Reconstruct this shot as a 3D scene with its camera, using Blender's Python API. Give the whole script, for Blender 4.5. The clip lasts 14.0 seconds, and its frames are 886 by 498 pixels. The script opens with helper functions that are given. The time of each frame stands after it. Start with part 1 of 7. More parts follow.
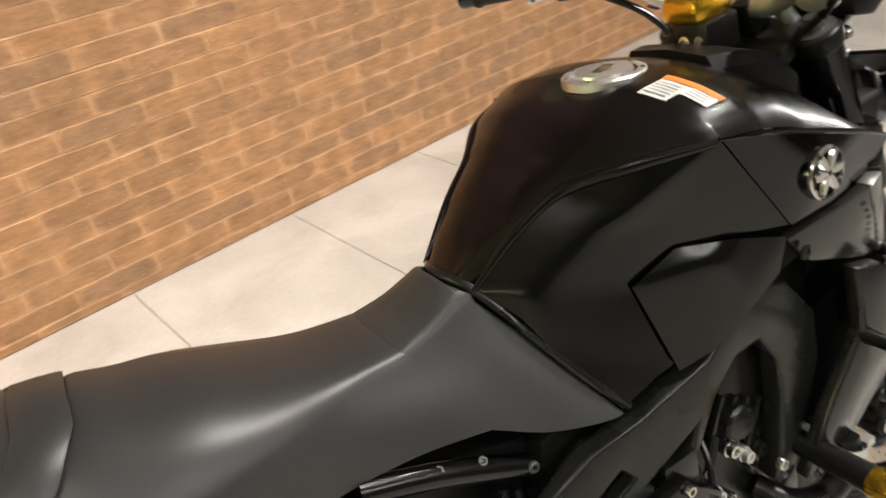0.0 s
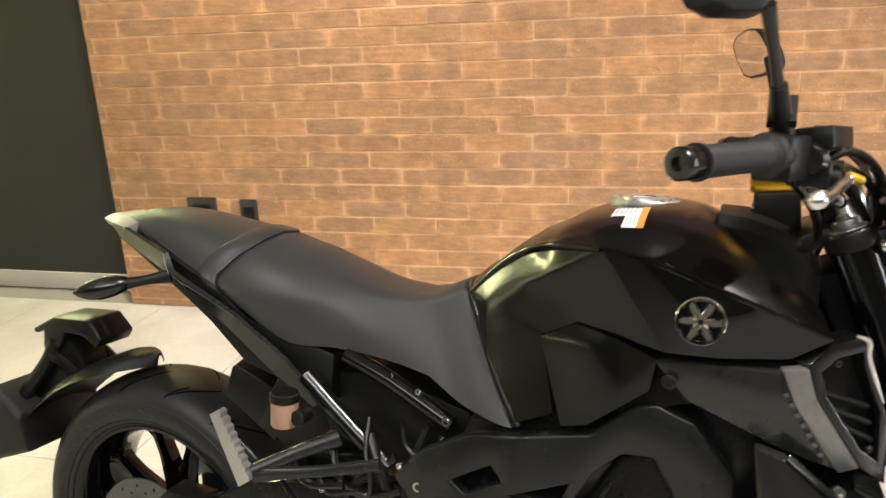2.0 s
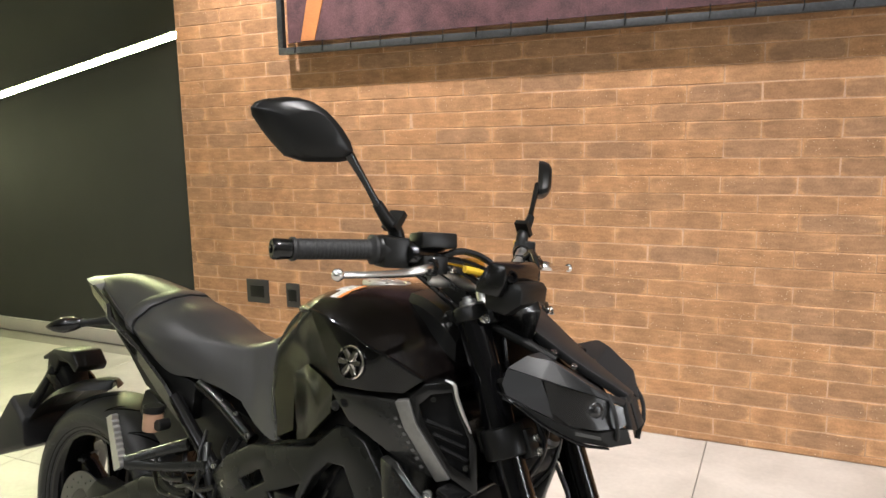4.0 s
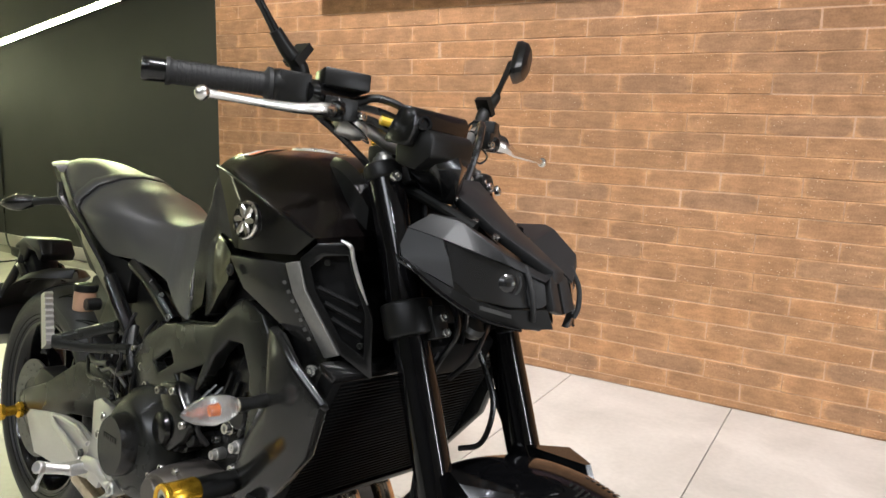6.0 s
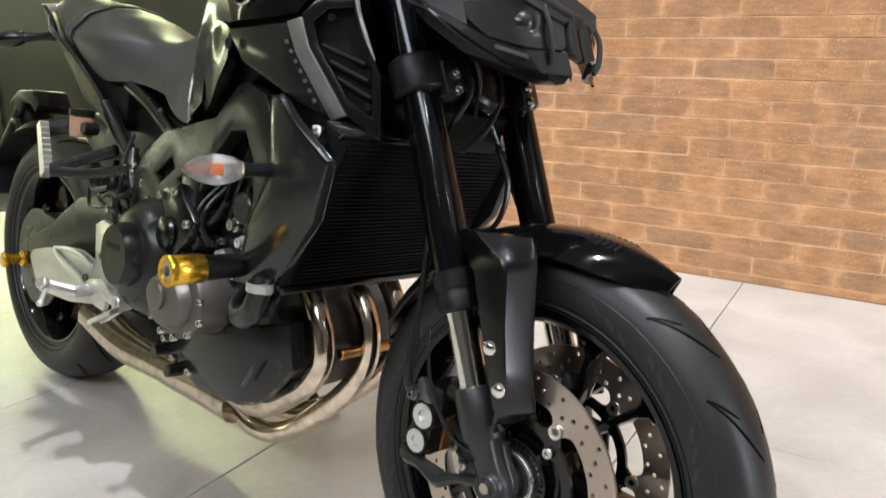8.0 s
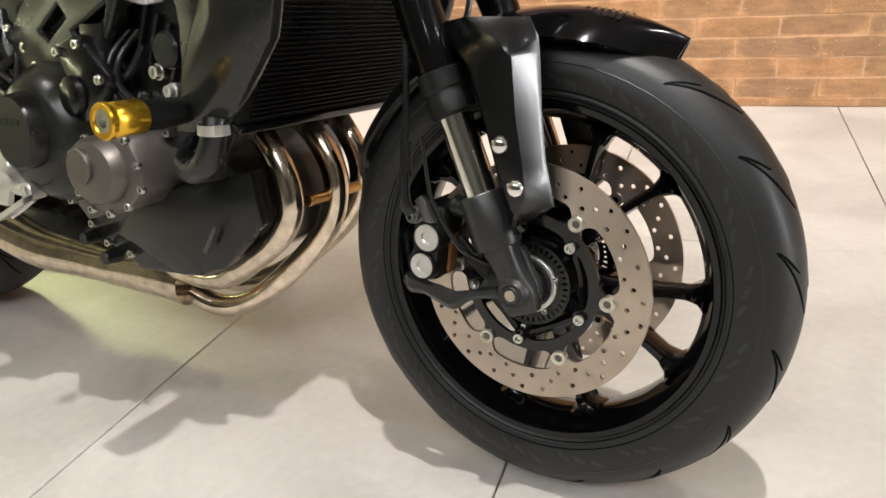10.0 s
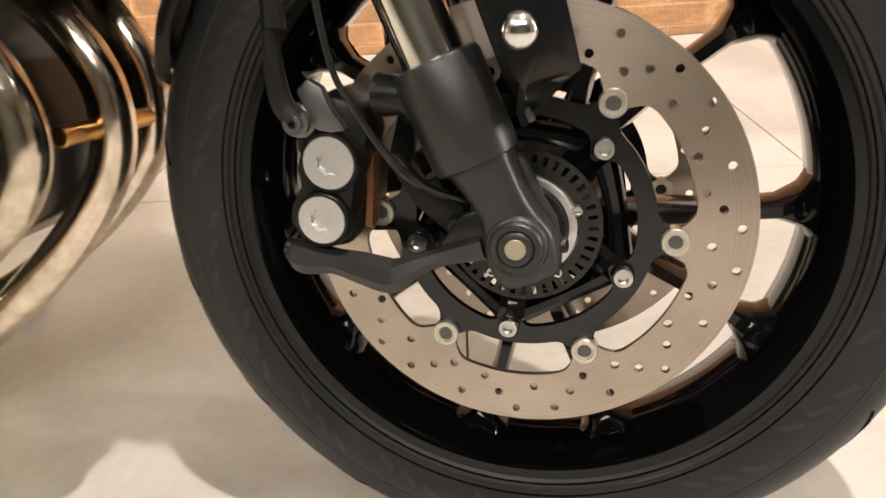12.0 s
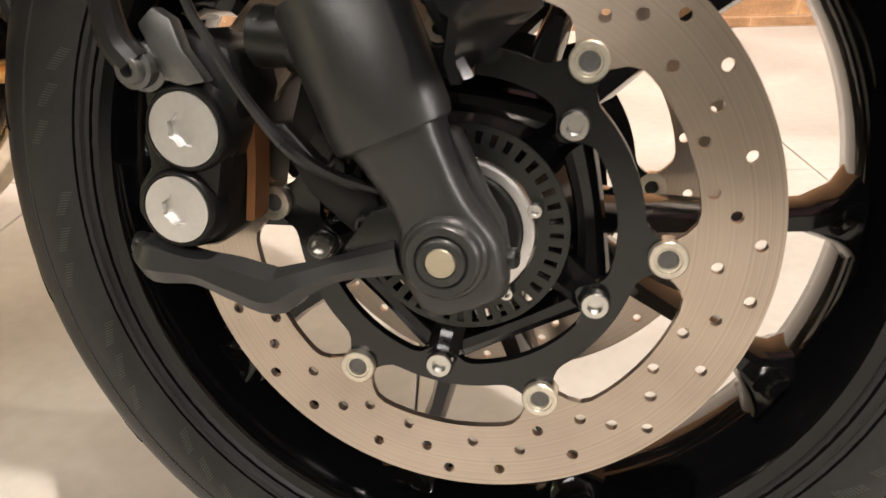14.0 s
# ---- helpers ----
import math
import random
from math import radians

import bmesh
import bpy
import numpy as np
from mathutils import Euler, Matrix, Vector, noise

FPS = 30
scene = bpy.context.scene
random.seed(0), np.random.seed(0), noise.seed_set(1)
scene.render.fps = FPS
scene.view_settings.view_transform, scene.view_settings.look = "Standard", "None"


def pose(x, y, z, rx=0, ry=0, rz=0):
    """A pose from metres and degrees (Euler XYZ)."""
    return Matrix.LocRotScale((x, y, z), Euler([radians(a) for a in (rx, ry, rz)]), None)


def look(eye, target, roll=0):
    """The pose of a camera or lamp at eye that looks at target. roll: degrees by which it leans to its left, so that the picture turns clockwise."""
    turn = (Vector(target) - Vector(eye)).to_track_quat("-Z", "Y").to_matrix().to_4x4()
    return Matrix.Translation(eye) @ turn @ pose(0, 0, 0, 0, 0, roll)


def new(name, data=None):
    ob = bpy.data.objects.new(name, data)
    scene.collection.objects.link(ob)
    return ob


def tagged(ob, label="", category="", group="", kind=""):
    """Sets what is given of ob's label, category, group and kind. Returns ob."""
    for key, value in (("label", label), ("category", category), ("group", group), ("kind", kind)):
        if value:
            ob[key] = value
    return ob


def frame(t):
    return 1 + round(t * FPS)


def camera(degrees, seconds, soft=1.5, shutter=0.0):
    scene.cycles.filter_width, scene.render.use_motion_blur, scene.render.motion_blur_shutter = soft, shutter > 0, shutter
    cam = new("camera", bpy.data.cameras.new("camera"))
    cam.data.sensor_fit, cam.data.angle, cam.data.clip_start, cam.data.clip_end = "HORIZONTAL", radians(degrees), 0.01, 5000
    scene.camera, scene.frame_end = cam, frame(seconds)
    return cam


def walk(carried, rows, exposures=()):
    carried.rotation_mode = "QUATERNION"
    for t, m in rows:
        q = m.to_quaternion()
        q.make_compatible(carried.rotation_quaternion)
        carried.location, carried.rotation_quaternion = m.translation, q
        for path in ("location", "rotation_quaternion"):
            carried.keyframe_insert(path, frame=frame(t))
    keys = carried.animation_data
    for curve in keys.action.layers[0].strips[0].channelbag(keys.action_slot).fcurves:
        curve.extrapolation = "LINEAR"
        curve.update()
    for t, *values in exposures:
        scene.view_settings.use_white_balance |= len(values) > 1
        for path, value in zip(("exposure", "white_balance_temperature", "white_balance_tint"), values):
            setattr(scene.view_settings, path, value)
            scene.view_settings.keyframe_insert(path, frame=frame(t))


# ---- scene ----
cam = camera(62.5, 14.0, shutter=0.35)
PATH = [
    (0, (0.284, -0.28, 1.307), (1.323, 1.069, 0.257), -9.4),
    (0.5, (0.398, -0.391, 1.281), (1.029, 1.237, 0.305), -8.1),
    (1, (0.505, -0.547, 1.274), (0.756, 1.232, 0.397), -6.5),
    (1.5, (0.658, -0.751, 1.285), (0.568, 1.108, 0.554), -4.4),
    (2, (0.892, -0.849, 1.27), (0.449, 1.009, 0.677), -2.4),
    (2.5, (1.128, -0.898, 1.282), (0.47, 0.935, 0.828), -1.6),
    (3, (1.342, -1.005, 1.288), (0.612, 0.827, 0.958), -1.3),
    (3.2, (1.412, -1.048, 1.304), (0.669, 0.782, 0.99), -1.6),
    (5.3, (1.84, -0.875, 1.181), (0.829, 0.816, 0.838), 1.4),
    (5.5, (1.835, -0.841, 1.14), (0.819, 0.845, 0.789), 1.4),
    (6, (1.804, -0.781, 1.083), (0.791, 0.906, 0.724), 1.6),
    (6.5, (1.794, -0.772, 1.036), (0.791, 0.918, 0.663), 1.6),
    (7, (1.793, -0.776, 0.978), (0.799, 0.911, 0.571), 1.6),
    (7.5, (1.798, -0.776, 0.902), (0.802, 0.895, 0.442), 1.3),
    (8, (1.801, -0.787, 0.833), (0.799, 0.864, 0.315), 0.8),
    (8.5, (1.826, -0.811, 0.777), (0.842, 0.828, 0.189), 0.1),
    (8.7, (1.828, -0.814, 0.756), (0.854, 0.821, 0.141), -0.2),
    (10.8, (1.476, -0.788, 0.691), (1.138, 0.964, -0.211), -4.7),
    (11, (1.446, -0.763, 0.641), (1.196, 1.037, -0.194), -3.7),
    (11.5, (1.432, -0.626, 0.59), (1.262, 1.166, -0.28), -4.0),
    (12, (1.412, -0.483, 0.521), (1.334, 1.303, -0.375), -4.2),
    (12.5, (1.418, -0.4, 0.466), (1.365, 1.392, -0.42), -4.1),
    (13, (1.421, -0.357, 0.442), (1.4, 1.445, -0.426), -3.4),
    (13.5, (1.421, -0.352, 0.442), (1.435, 1.443, -0.441), -2.2),
    (14, (1.448, -0.36, 0.466), (1.395, 1.419, -0.447), -1.6),
]
walk(cam, [(t, look(eye, aim, roll)) for t, eye, aim, roll in PATH],
     [(0.0, 0.0, 6050, 10), (2.0, 0.27, 5980, 10), (3.0, 0.16, 5850, 10), (5.5, 0.03, 5600, 10), (7.0, 0.1, 5480, 10), (8.5, 0.17, 5420, 10), (11.0, 0.26, 6200, 11), (12.5, 0.46, 6350, 14), (14.0, 0.52, 6350, 14)])

# ---- light ----
world = bpy.data.worlds.new("world")
scene.world = world
world.use_nodes = True
world.node_tree.nodes["Background"].inputs[0].default_value = (0.9, 0.86, 0.8, 1)
world.node_tree.nodes["Background"].inputs[1].default_value = 0.02


def spot_lamp(name, eye, target, watts, degrees, blend, size, colour):
    data = bpy.data.lights.new(name, "SPOT")
    data.energy, data.spot_size, data.spot_blend, data.shadow_soft_size, data.color = watts, radians(degrees), blend, size, colour
    ob = new(name, data)
    ob.matrix_world = look(eye, target)
    return ob


def area_lamp(name, eye, target, watts, sx, sy, colour, roll=0):
    data = bpy.data.lights.new(name, "AREA")
    data.shape, data.size, data.size_y, data.energy, data.color = "RECTANGLE", sx, sy, watts, colour
    ob = new(name, data)
    ob.matrix_world = look(eye, target, roll)
    return ob


WARM, KEY, WHITE = (1.0, 0.85, 0.73), (1.0, 0.9, 0.78), (1.0, 0.94, 0.86)
for i, x in enumerate((-0.7, 0.5, 1.7, 2.9)):
    spot_lamp("wall_washer_lamp", (x, 1.45, 2.92), (x, 2.095, 1.0), (194, 168, 100, 52)[i], 92, 0.8, 0.03, WARM)
spot_lamp("unseen_downlight", (1.85, -0.33, 2.92), (1.6, -0.2, 0), 235, 120, 0.6, 0.025, KEY)
spot_lamp("unseen_downlight", (2.9, 0.3, 2.92), (2.5, 0.25, 0), 60, 110, 0.6, 0.025, KEY)
# added fill over the floor on the left
spot_lamp("unseen_downlight", (-0.6, -0.7, 2.92), (-0.5, -0.6, 0), 50, 120, 0.6, 0.03, KEY)
# added grid out of view, gives fill and highlights on the metal parts
for x, y in ((-1.1, -2.1), (0.9, -2.1), (2.9, -2.1), (0.0, -4.0), (2.4, -4.0), (4.8, -0.9)):
    spot_lamp("unseen_downlight", (x, y, 2.92), (x, y, 0), 30, 130, 0.5, 0.05, WHITE)
# unseen tall source, added to draw long highlights down the fork tubes
area_lamp("tall_highlight_lamp", (5.92, -0.05, 1.45), (0, -0.05, 1.45), 70, 0.14, 2.5, WHITE)
# unseen soft fill from overhead, added for general brightness
area_lamp("soft_fill_lamp", (1.0, -3.0, 2.95), (1.0, -3.0, 0), 75, 3.2, 0.7, WHITE)


# ---- materials ----
def node_mat(name):
    m = bpy.data.materials.new(name)
    m.use_nodes = True
    nt = m.node_tree
    return m, nt, nt.nodes["Principled BSDF"]


def plain(name, colour, rough=0.5, metal=0.0, vary=0.15, grain=120.0, stain=9.0, bump=0.1, coat=0.0, spec=0.5, dist=0.0008, aniso=None):
    """A surface with grain and larger blotches in colour, gloss and relief."""
    m, nt, b = node_mat(name)
    N, L = nt.nodes.new, nt.links.new
    tc = N("ShaderNodeTexCoord")
    fine, big = N("ShaderNodeTexNoise"), N("ShaderNodeTexNoise")
    fine.inputs["Scale"].default_value, big.inputs["Scale"].default_value = grain, stain
    fine.inputs["Detail"].default_value, big.inputs["Detail"].default_value = 3, 5
    src = tc.outputs["Object"]
    if aniso:
        mp = N("ShaderNodeMapping")
        mp.inputs["Scale"].default_value = aniso
        L(src, mp.inputs["Vector"])
        src = mp.outputs[0]
    for n in (fine, big):
        L(src, n.inputs["Vector"])
    mixn = N("ShaderNodeMath")
    mixn.operation = "MULTIPLY_ADD"
    L(fine.outputs["Fac"], mixn.inputs[0])
    mixn.inputs[1].default_value = 0.5
    half = N("ShaderNodeMath")
    half.operation = "MULTIPLY"
    L(big.outputs["Fac"], half.inputs[0])
    half.inputs[1].default_value = 0.5
    L(half.outputs[0], mixn.inputs[2])
    ramp = N("ShaderNodeValToRGB")
    lo = [c * (1 - vary) for c in colour] + [1]
    hi = [min(1, c * (1 + vary)) for c in colour] + [1]
    ramp.color_ramp.elements[0].position, ramp.color_ramp.elements[0].color = 0.3, lo
    ramp.color_ramp.elements[1].position, ramp.color_ramp.elements[1].color = 0.7, hi
    L(mixn.outputs[0], ramp.inputs[0])
    L(ramp.outputs[0], b.inputs["Base Color"])
    rr = N("ShaderNodeMapRange")
    rr.inputs["To Min"].default_value, rr.inputs["To Max"].default_value = max(0.02, rough * 0.8), min(1, rough * 1.2)
    L(big.outputs["Fac"], rr.inputs["Value"])
    L(rr.outputs[0], b.inputs["Roughness"])
    b.inputs["Metallic"].default_value = metal
    b.inputs["Specular IOR Level"].default_value = spec
    if coat:
        b.inputs["Coat Weight"].default_value, b.inputs["Coat Roughness"].default_value = coat, 0.06
    if bump:
        bp = N("ShaderNodeBump")
        bp.inputs["Strength"].default_value, bp.inputs["Distance"].default_value = bump, dist
        L(fine.outputs["Fac"], bp.inputs["Height"])
        L(bp.outputs[0], b.inputs["Normal"])
    return m


MATTE = plain("matte_black_plastic", (0.0065, 0.0065, 0.006), 0.38, spec=0.28, bump=0.15, grain=700, dist=0.0003)
SATIN = plain("satin_black_paint", (0.004, 0.004, 0.004), 0.2, bump=0.02, grain=900, coat=0.15)
GLOSS = plain("gloss_black_paint", (0.0025, 0.0025, 0.0028), 0.09, bump=0.0, coat=0.1, spec=0.36)
TANKM = plain("dark_metallic_tank_paint", (0.004, 0.003, 0.0028), 0.24, 0.2, bump=0.0, coat=0.1, spec=0.4, vary=0.2, grain=1500)
LEVM = plain("polished_lever_aluminium", (0.75, 0.74, 0.71), 0.24, 1.0, vary=0.06, bump=0.05, grain=300)
COVERM = plain("grey_black_side_paint", (0.016, 0.016, 0.0145), 0.17, bump=0.0, coat=0.0)
TRIMM = plain("silver_grey_trim_paint", (0.2, 0.195, 0.18), 0.33, 0.5, bump=0.0)
FLANKM = plain("satin_olive_black_flank", (0.0035, 0.0035, 0.003), 0.19, 0.0, bump=0.03, grain=900, spec=0.4)
LIPM = plain("pale_grey_tail_paint", (0.3, 0.3, 0.28), 0.35, 0.3, bump=0.0)
GREYP = plain("dark_grey_panel_paint", (0.075, 0.073, 0.068), 0.4, 0.3, bump=0.0)
FRAMEM = plain("black_cast_aluminium", (0.015, 0.0155, 0.0135), 0.27, 0.1, bump=0.12, grain=500, dist=0.0003, spec=0.42)
ENGM = plain("black_engine_casting", (0.016, 0.016, 0.0155), 0.26, 0.3, bump=0.3, grain=400, dist=0.0004)
COVG = plain("bronze_grey_engine_cover", (0.16, 0.145, 0.13), 0.42, 0.75, bump=0.1, grain=500)
SEATM = plain("grey_black_seat_vinyl", (0.0375, 0.037, 0.0365), 0.4, bump=0.25, grain=650, dist=0.0004)
SEATR = plain("ribbed_seat_vinyl", (0.0375, 0.037, 0.0365), 0.44, bump=0.5, grain=420, dist=0.0006, aniso=(1.0, 0.15, 0.15))
nt = SEATR.node_tree
wave, coord, ribs = nt.nodes.new("ShaderNodeTexWave"), nt.nodes.new("ShaderNodeTexCoord"), nt.nodes.new("ShaderNodeBump")
wave.bands_direction = "X"
wave.inputs["Scale"].default_value = 105
ribs.inputs["Strength"].default_value, ribs.inputs["Distance"].default_value = 0.22, 0.0009
nt.links.new(coord.outputs["Object"], wave.inputs["Vector"])
nt.links.new(wave.outputs["Fac"], ribs.inputs["Height"])
nt.links.new(ribs.outputs[0], nt.nodes["Principled BSDF"].inputs["Normal"])
RUBBER = plain("tyre_rubber", (0.0145, 0.0145, 0.014), 0.43, spec=0.4, bump=0.2, grain=260, vary=0.25)
HATCHM = plain("raised_sidewall_rubber", (0.05, 0.05, 0.048), 0.45, bump=0.1)
# near-black, stands in for the shade inside the tyre's grooves
GROOVE_SHADE = plain("groove_shade_black", (0.002, 0.002, 0.002), 0.9, spec=0.05, bump=0.1)
GRIPM = plain("grip_rubber", (0.009, 0.009, 0.009), 0.6, bump=0.6, grain=320, dist=0.001)
CHROME = plain("hard_chrome", (0.8, 0.78, 0.75), 0.12, 1.0, vary=0.05, bump=0.02, grain=400)
ALU = plain("cast_silver_aluminium", (0.7, 0.69, 0.67), 0.32, 0.85, vary=0.08, bump=0.1, grain=300)
FOOTM = plain("matte_black_cast_fork_foot", (0.034, 0.034, 0.033), 0.33, 0.35, bump=0.35, grain=600, dist=0.0003, vary=0.1)
WINGM = plain("satin_charcoal_plastic", (0.016, 0.016, 0.0162), 0.44, spec=0.32, bump=0.1, grain=900, dist=0.0002)
GUIDEM = plain("dull_grey_steel", (0.14, 0.14, 0.135), 0.38, 0.8, bump=0.1, grain=500)
BOBM = plain("yellowed_zinc_bobbin", (0.66, 0.62, 0.52), 0.3, 0.9, bump=0.05, grain=400)
BOLT = plain("zinc_bolt_steel", (0.6, 0.59, 0.56), 0.24, 1.0, vary=0.1, bump=0.0)


def disc_mat():
    """Steel ground in circles round the front axle, with a heat tint."""
    m, nt, b = node_mat("ground_disc_steel")
    N, L = nt.nodes.new, nt.links.new
    tc, mp, ln = N("ShaderNodeTexCoord"), N("ShaderNodeMapping"), N("ShaderNodeVectorMath")
    mp.inputs["Location"].default_value = (-1.44, 0, -0.30)
    mp.inputs["Scale"].default_value = (1, 0, 1)
    L(tc.outputs["Object"], mp.inputs["Vector"])
    ln.operation = "LENGTH"
    L(mp.outputs[0], ln.inputs[0])
    rings, blot = N("ShaderNodeTexNoise"), N("ShaderNodeTexNoise")
    rings.noise_dimensions = "1D"
    rings.inputs["Scale"].default_value, rings.inputs["Detail"].default_value = 900, 5
    L(ln.outputs["Value"], rings.inputs["W"])
    blot.inputs["Scale"].default_value, blot.inputs["Detail"].default_value = 14, 4
    L(tc.outputs["Object"], blot.inputs["Vector"])
    mx = N("ShaderNodeMix")
    mx.data_type = "RGBA"
    mx.inputs["A"].default_value, mx.inputs["B"].default_value = (0.4, 0.335, 0.275, 1), (0.64, 0.55, 0.455, 1)
    L(rings.outputs["Fac"], mx.inputs["Factor"])
    m2 = N("ShaderNodeMix")
    m2.data_type, m2.blend_type = "RGBA", "OVERLAY"
    m2.inputs["Factor"].default_value = 0.3
    L(mx.outputs["Result"], m2.inputs["A"])
    L(blot.outputs["Fac"], m2.inputs["B"])
    L(m2.outputs["Result"], b.inputs["Base Color"])
    b.inputs["Metallic"].default_value, b.inputs["Roughness"].default_value = 1.0, 0.3
    tan = N("ShaderNodeTangent")
    tan.direction_type, tan.axis = "RADIAL", "Y"
    L(tan.outputs[0], b.inputs["Tangent"])
    b.inputs["Anisotropic"].default_value, b.inputs["Anisotropic Rotation"].default_value = 0.8, 0.25
    bp = N("ShaderNodeBump")
    bp.inputs["Strength"].default_value, bp.inputs["Distance"].default_value = 0.13, 0.0004
    L(rings.outputs["Fac"], bp.inputs["Height"])
    L(bp.outputs[0], b.inputs["Normal"])
    return m


DISCM = disc_mat()
PIPEM = plain("heat_tinted_stainless", (0.69, 0.59, 0.47), 0.15, 1.0, vary=0.4, bump=0.06, grain=60, stain=14)
GOLD = plain("gold_anodised_aluminium", (0.85, 0.5, 0.035), 0.22, 0.9, vary=0.08, bump=0.0)
FINM = plain("black_radiator_fins", (0.004, 0.004, 0.004), 0.6, bump=0.1, spec=0.15)
AMBER = plain("amber_bulb", (0.9, 0.2, 0.02), 0.25, bump=0.0)
CREAM = plain("brake_fluid_plastic", (0.4, 0.24, 0.15), 0.35, bump=0.0, vary=0.1)
PAPER = plain("white_sticker", (0.78, 0.77, 0.75), 0.45, bump=0.0, vary=0.03)
ORANGE = plain("orange_sticker", (0.8, 0.26, 0.05), 0.45, bump=0.0, vary=0.05)
INK = plain("grey_print", (0.32, 0.32, 0.32), 0.5, bump=0.0)
CABLE = plain("black_cable", (0.008, 0.008, 0.008), 0.28, bump=0.1)
YELLOWP = plain("yellow_connector", (0.75, 0.5, 0.03), 0.4, bump=0.0)
REDP = plain("red_switch", (0.6, 0.03, 0.02), 0.35, bump=0.0)
SOCKET = plain("dark_grey_socket_plate", (0.035, 0.033, 0.03), 0.4, bump=0.05)
REFLM = plain("bright_reflector_metal", (0.92, 0.92, 0.92), 0.26, 0.85, vary=0.05, bump=0.5, grain=200)
CLEARG = plain("clear_ribbed_lens", (0.96, 0.96, 0.95), 0.05, bump=0.25, grain=160, vary=0.03, dist=0.001)
CLEARG.node_tree.nodes["Principled BSDF"].inputs["Transmission Weight"].default_value = 0.96
SMOKE = plain("smoked_lens", (0.01, 0.01, 0.01), 0.24, bump=0.0, coat=0.6)
MIRRORG = plain("mirror_glass", (0.85, 0.85, 0.86), 0.03, 1.0, vary=0.01, bump=0.0)
LED_M = bpy.data.materials.new("led_tube_glow")
LED_M.use_nodes = True
LED_M.node_tree.nodes["Principled BSDF"].inputs["Emission Color"].default_value = (1.0, 0.97, 0.42, 1)
LED_M.node_tree.nodes["Principled BSDF"].inputs["Emission Strength"].default_value = 330


# ---- mesh helpers ----
SHIFT = [None]


def part(name, bm, material, parent, label="", smooth=True, sharp=35, bevel=0.0, segments=2):
    """Links a bmesh as one mesh object under a thing or a part."""
    bmesh.ops.remove_doubles(bm, verts=bm.verts, dist=1e-6)
    bmesh.ops.recalc_face_normals(bm, faces=bm.faces)
    if bevel:
        es = [e for e in bm.edges if len(e.link_faces) == 2 and e.calc_face_angle(0) > radians(28)]
        bmesh.ops.bevel(bm, geom=es, offset=bevel, segments=segments, affect="EDGES", profile=0.5, clamp_overlap=True)
    if SHIFT[0]:
        SHIFT[0](bm)
    me = bpy.data.meshes.new(name)
    bm.to_mesh(me)
    bm.free()
    me.materials.append(material)
    if smooth:
        me.polygons.foreach_set("use_smooth", [True] * len(me.polygons))
        me.set_sharp_from_angle(angle=radians(sharp))
    ob = new(name, me)
    ob.parent = parent
    if label:
        ob["label"] = label
    return ob


def curve_pts(pts, per=6):
    """Catmull-Rom through pts (each a tuple of any length)."""
    P = [np.array(p, float) for p in pts]
    P = [2 * P[0] - P[1]] + P + [2 * P[-1] - P[-2]]
    out = []
    for i in range(1, len(P) - 2):
        a, b, c, d = P[i - 1:i + 3]
        for k in range(per):
            t = k / per
            out.append(0.5 * (2 * b + (c - a) * t + (2 * a - 5 * b + 4 * c - d) * t * t + (3 * b - a - 3 * c + d) * t ** 3))
    out.append(P[-2])
    return out


def loft(bm, rings, caps=True, closed=True):
    rows = [[bm.verts.new(tuple(p)) for p in r] for r in rings]
    n = len(rows[0])
    for a, b in zip(rows, rows[1:]):
        for i in range(n if closed else n - 1):
            j = (i + 1) % n
            bm.faces.new((a[i], a[j], b[j], b[i]))
    if caps:
        bm.faces.new(rows[0][::-1])
        bm.faces.new(rows[-1])
    return rows


def tube(bm, pts, r, seg=12, per=6, caps=True, flat=1.0):
    """A bent tube; r is one radius or one for each point."""
    rs = r if isinstance(r, (list, tuple)) else [r] * len(pts)
    P = curve_pts([(*p, q) for p, q in zip(pts, rs)], per) if per > 1 else [np.array((*p, q)) for p, q in zip(pts, rs)]
    side = None
    rings = []
    for i, p in enumerate(P):
        d = Vector(P[min(i + 1, len(P) - 1)][:3] - P[max(i - 1, 0)][:3]).normalized()
        if side is None:
            side = d.cross(Vector((0, 1, 0)) if abs(d.y) < 0.9 else Vector((0, 0, 1))).normalized()
        side = (side - d * side.dot(d)).normalized()
        up = d.cross(side)
        c = Vector(p[:3])
        rings.append([c + (side * math.cos(a) + up * math.sin(a) * flat) * p[3] for a in (k * math.tau / seg for k in range(seg))])
    loft(bm, rings, caps)


def lathe(bm, base, axis, profile, seg=48, turns=1.0, start=0.0):
    """Spins (along, radius) pairs round an axis."""
    w = Vector(axis).normalized()
    u = w.cross(Vector((0, 0, 1)) if abs(w.z) < 0.9 else Vector((1, 0, 0))).normalized()
    v = w.cross(u)
    c = Vector(base)
    n = seg if turns >= 1 else seg + 1
    rows = []
    for k in range(n):
        a = start + k * math.tau * turns / seg
        e = u * math.cos(a) + v * math.sin(a)
        rows.append([bm.verts.new(c + w * s + e * r) for s, r in profile])
    for k in range(seg):
        a, b = rows[k], rows[(k + 1) % n]
        for i in range(len(profile) - 1):
            if (a[i].co - b[i].co).length < 1e-9 and (a[i + 1].co - b[i + 1].co).length < 1e-9:
                continue
            bm.faces.new((a[i], a[i + 1], b[i + 1], b[i]))
    bmesh.ops.remove_doubles(bm, verts=bm.verts, dist=1e-7)


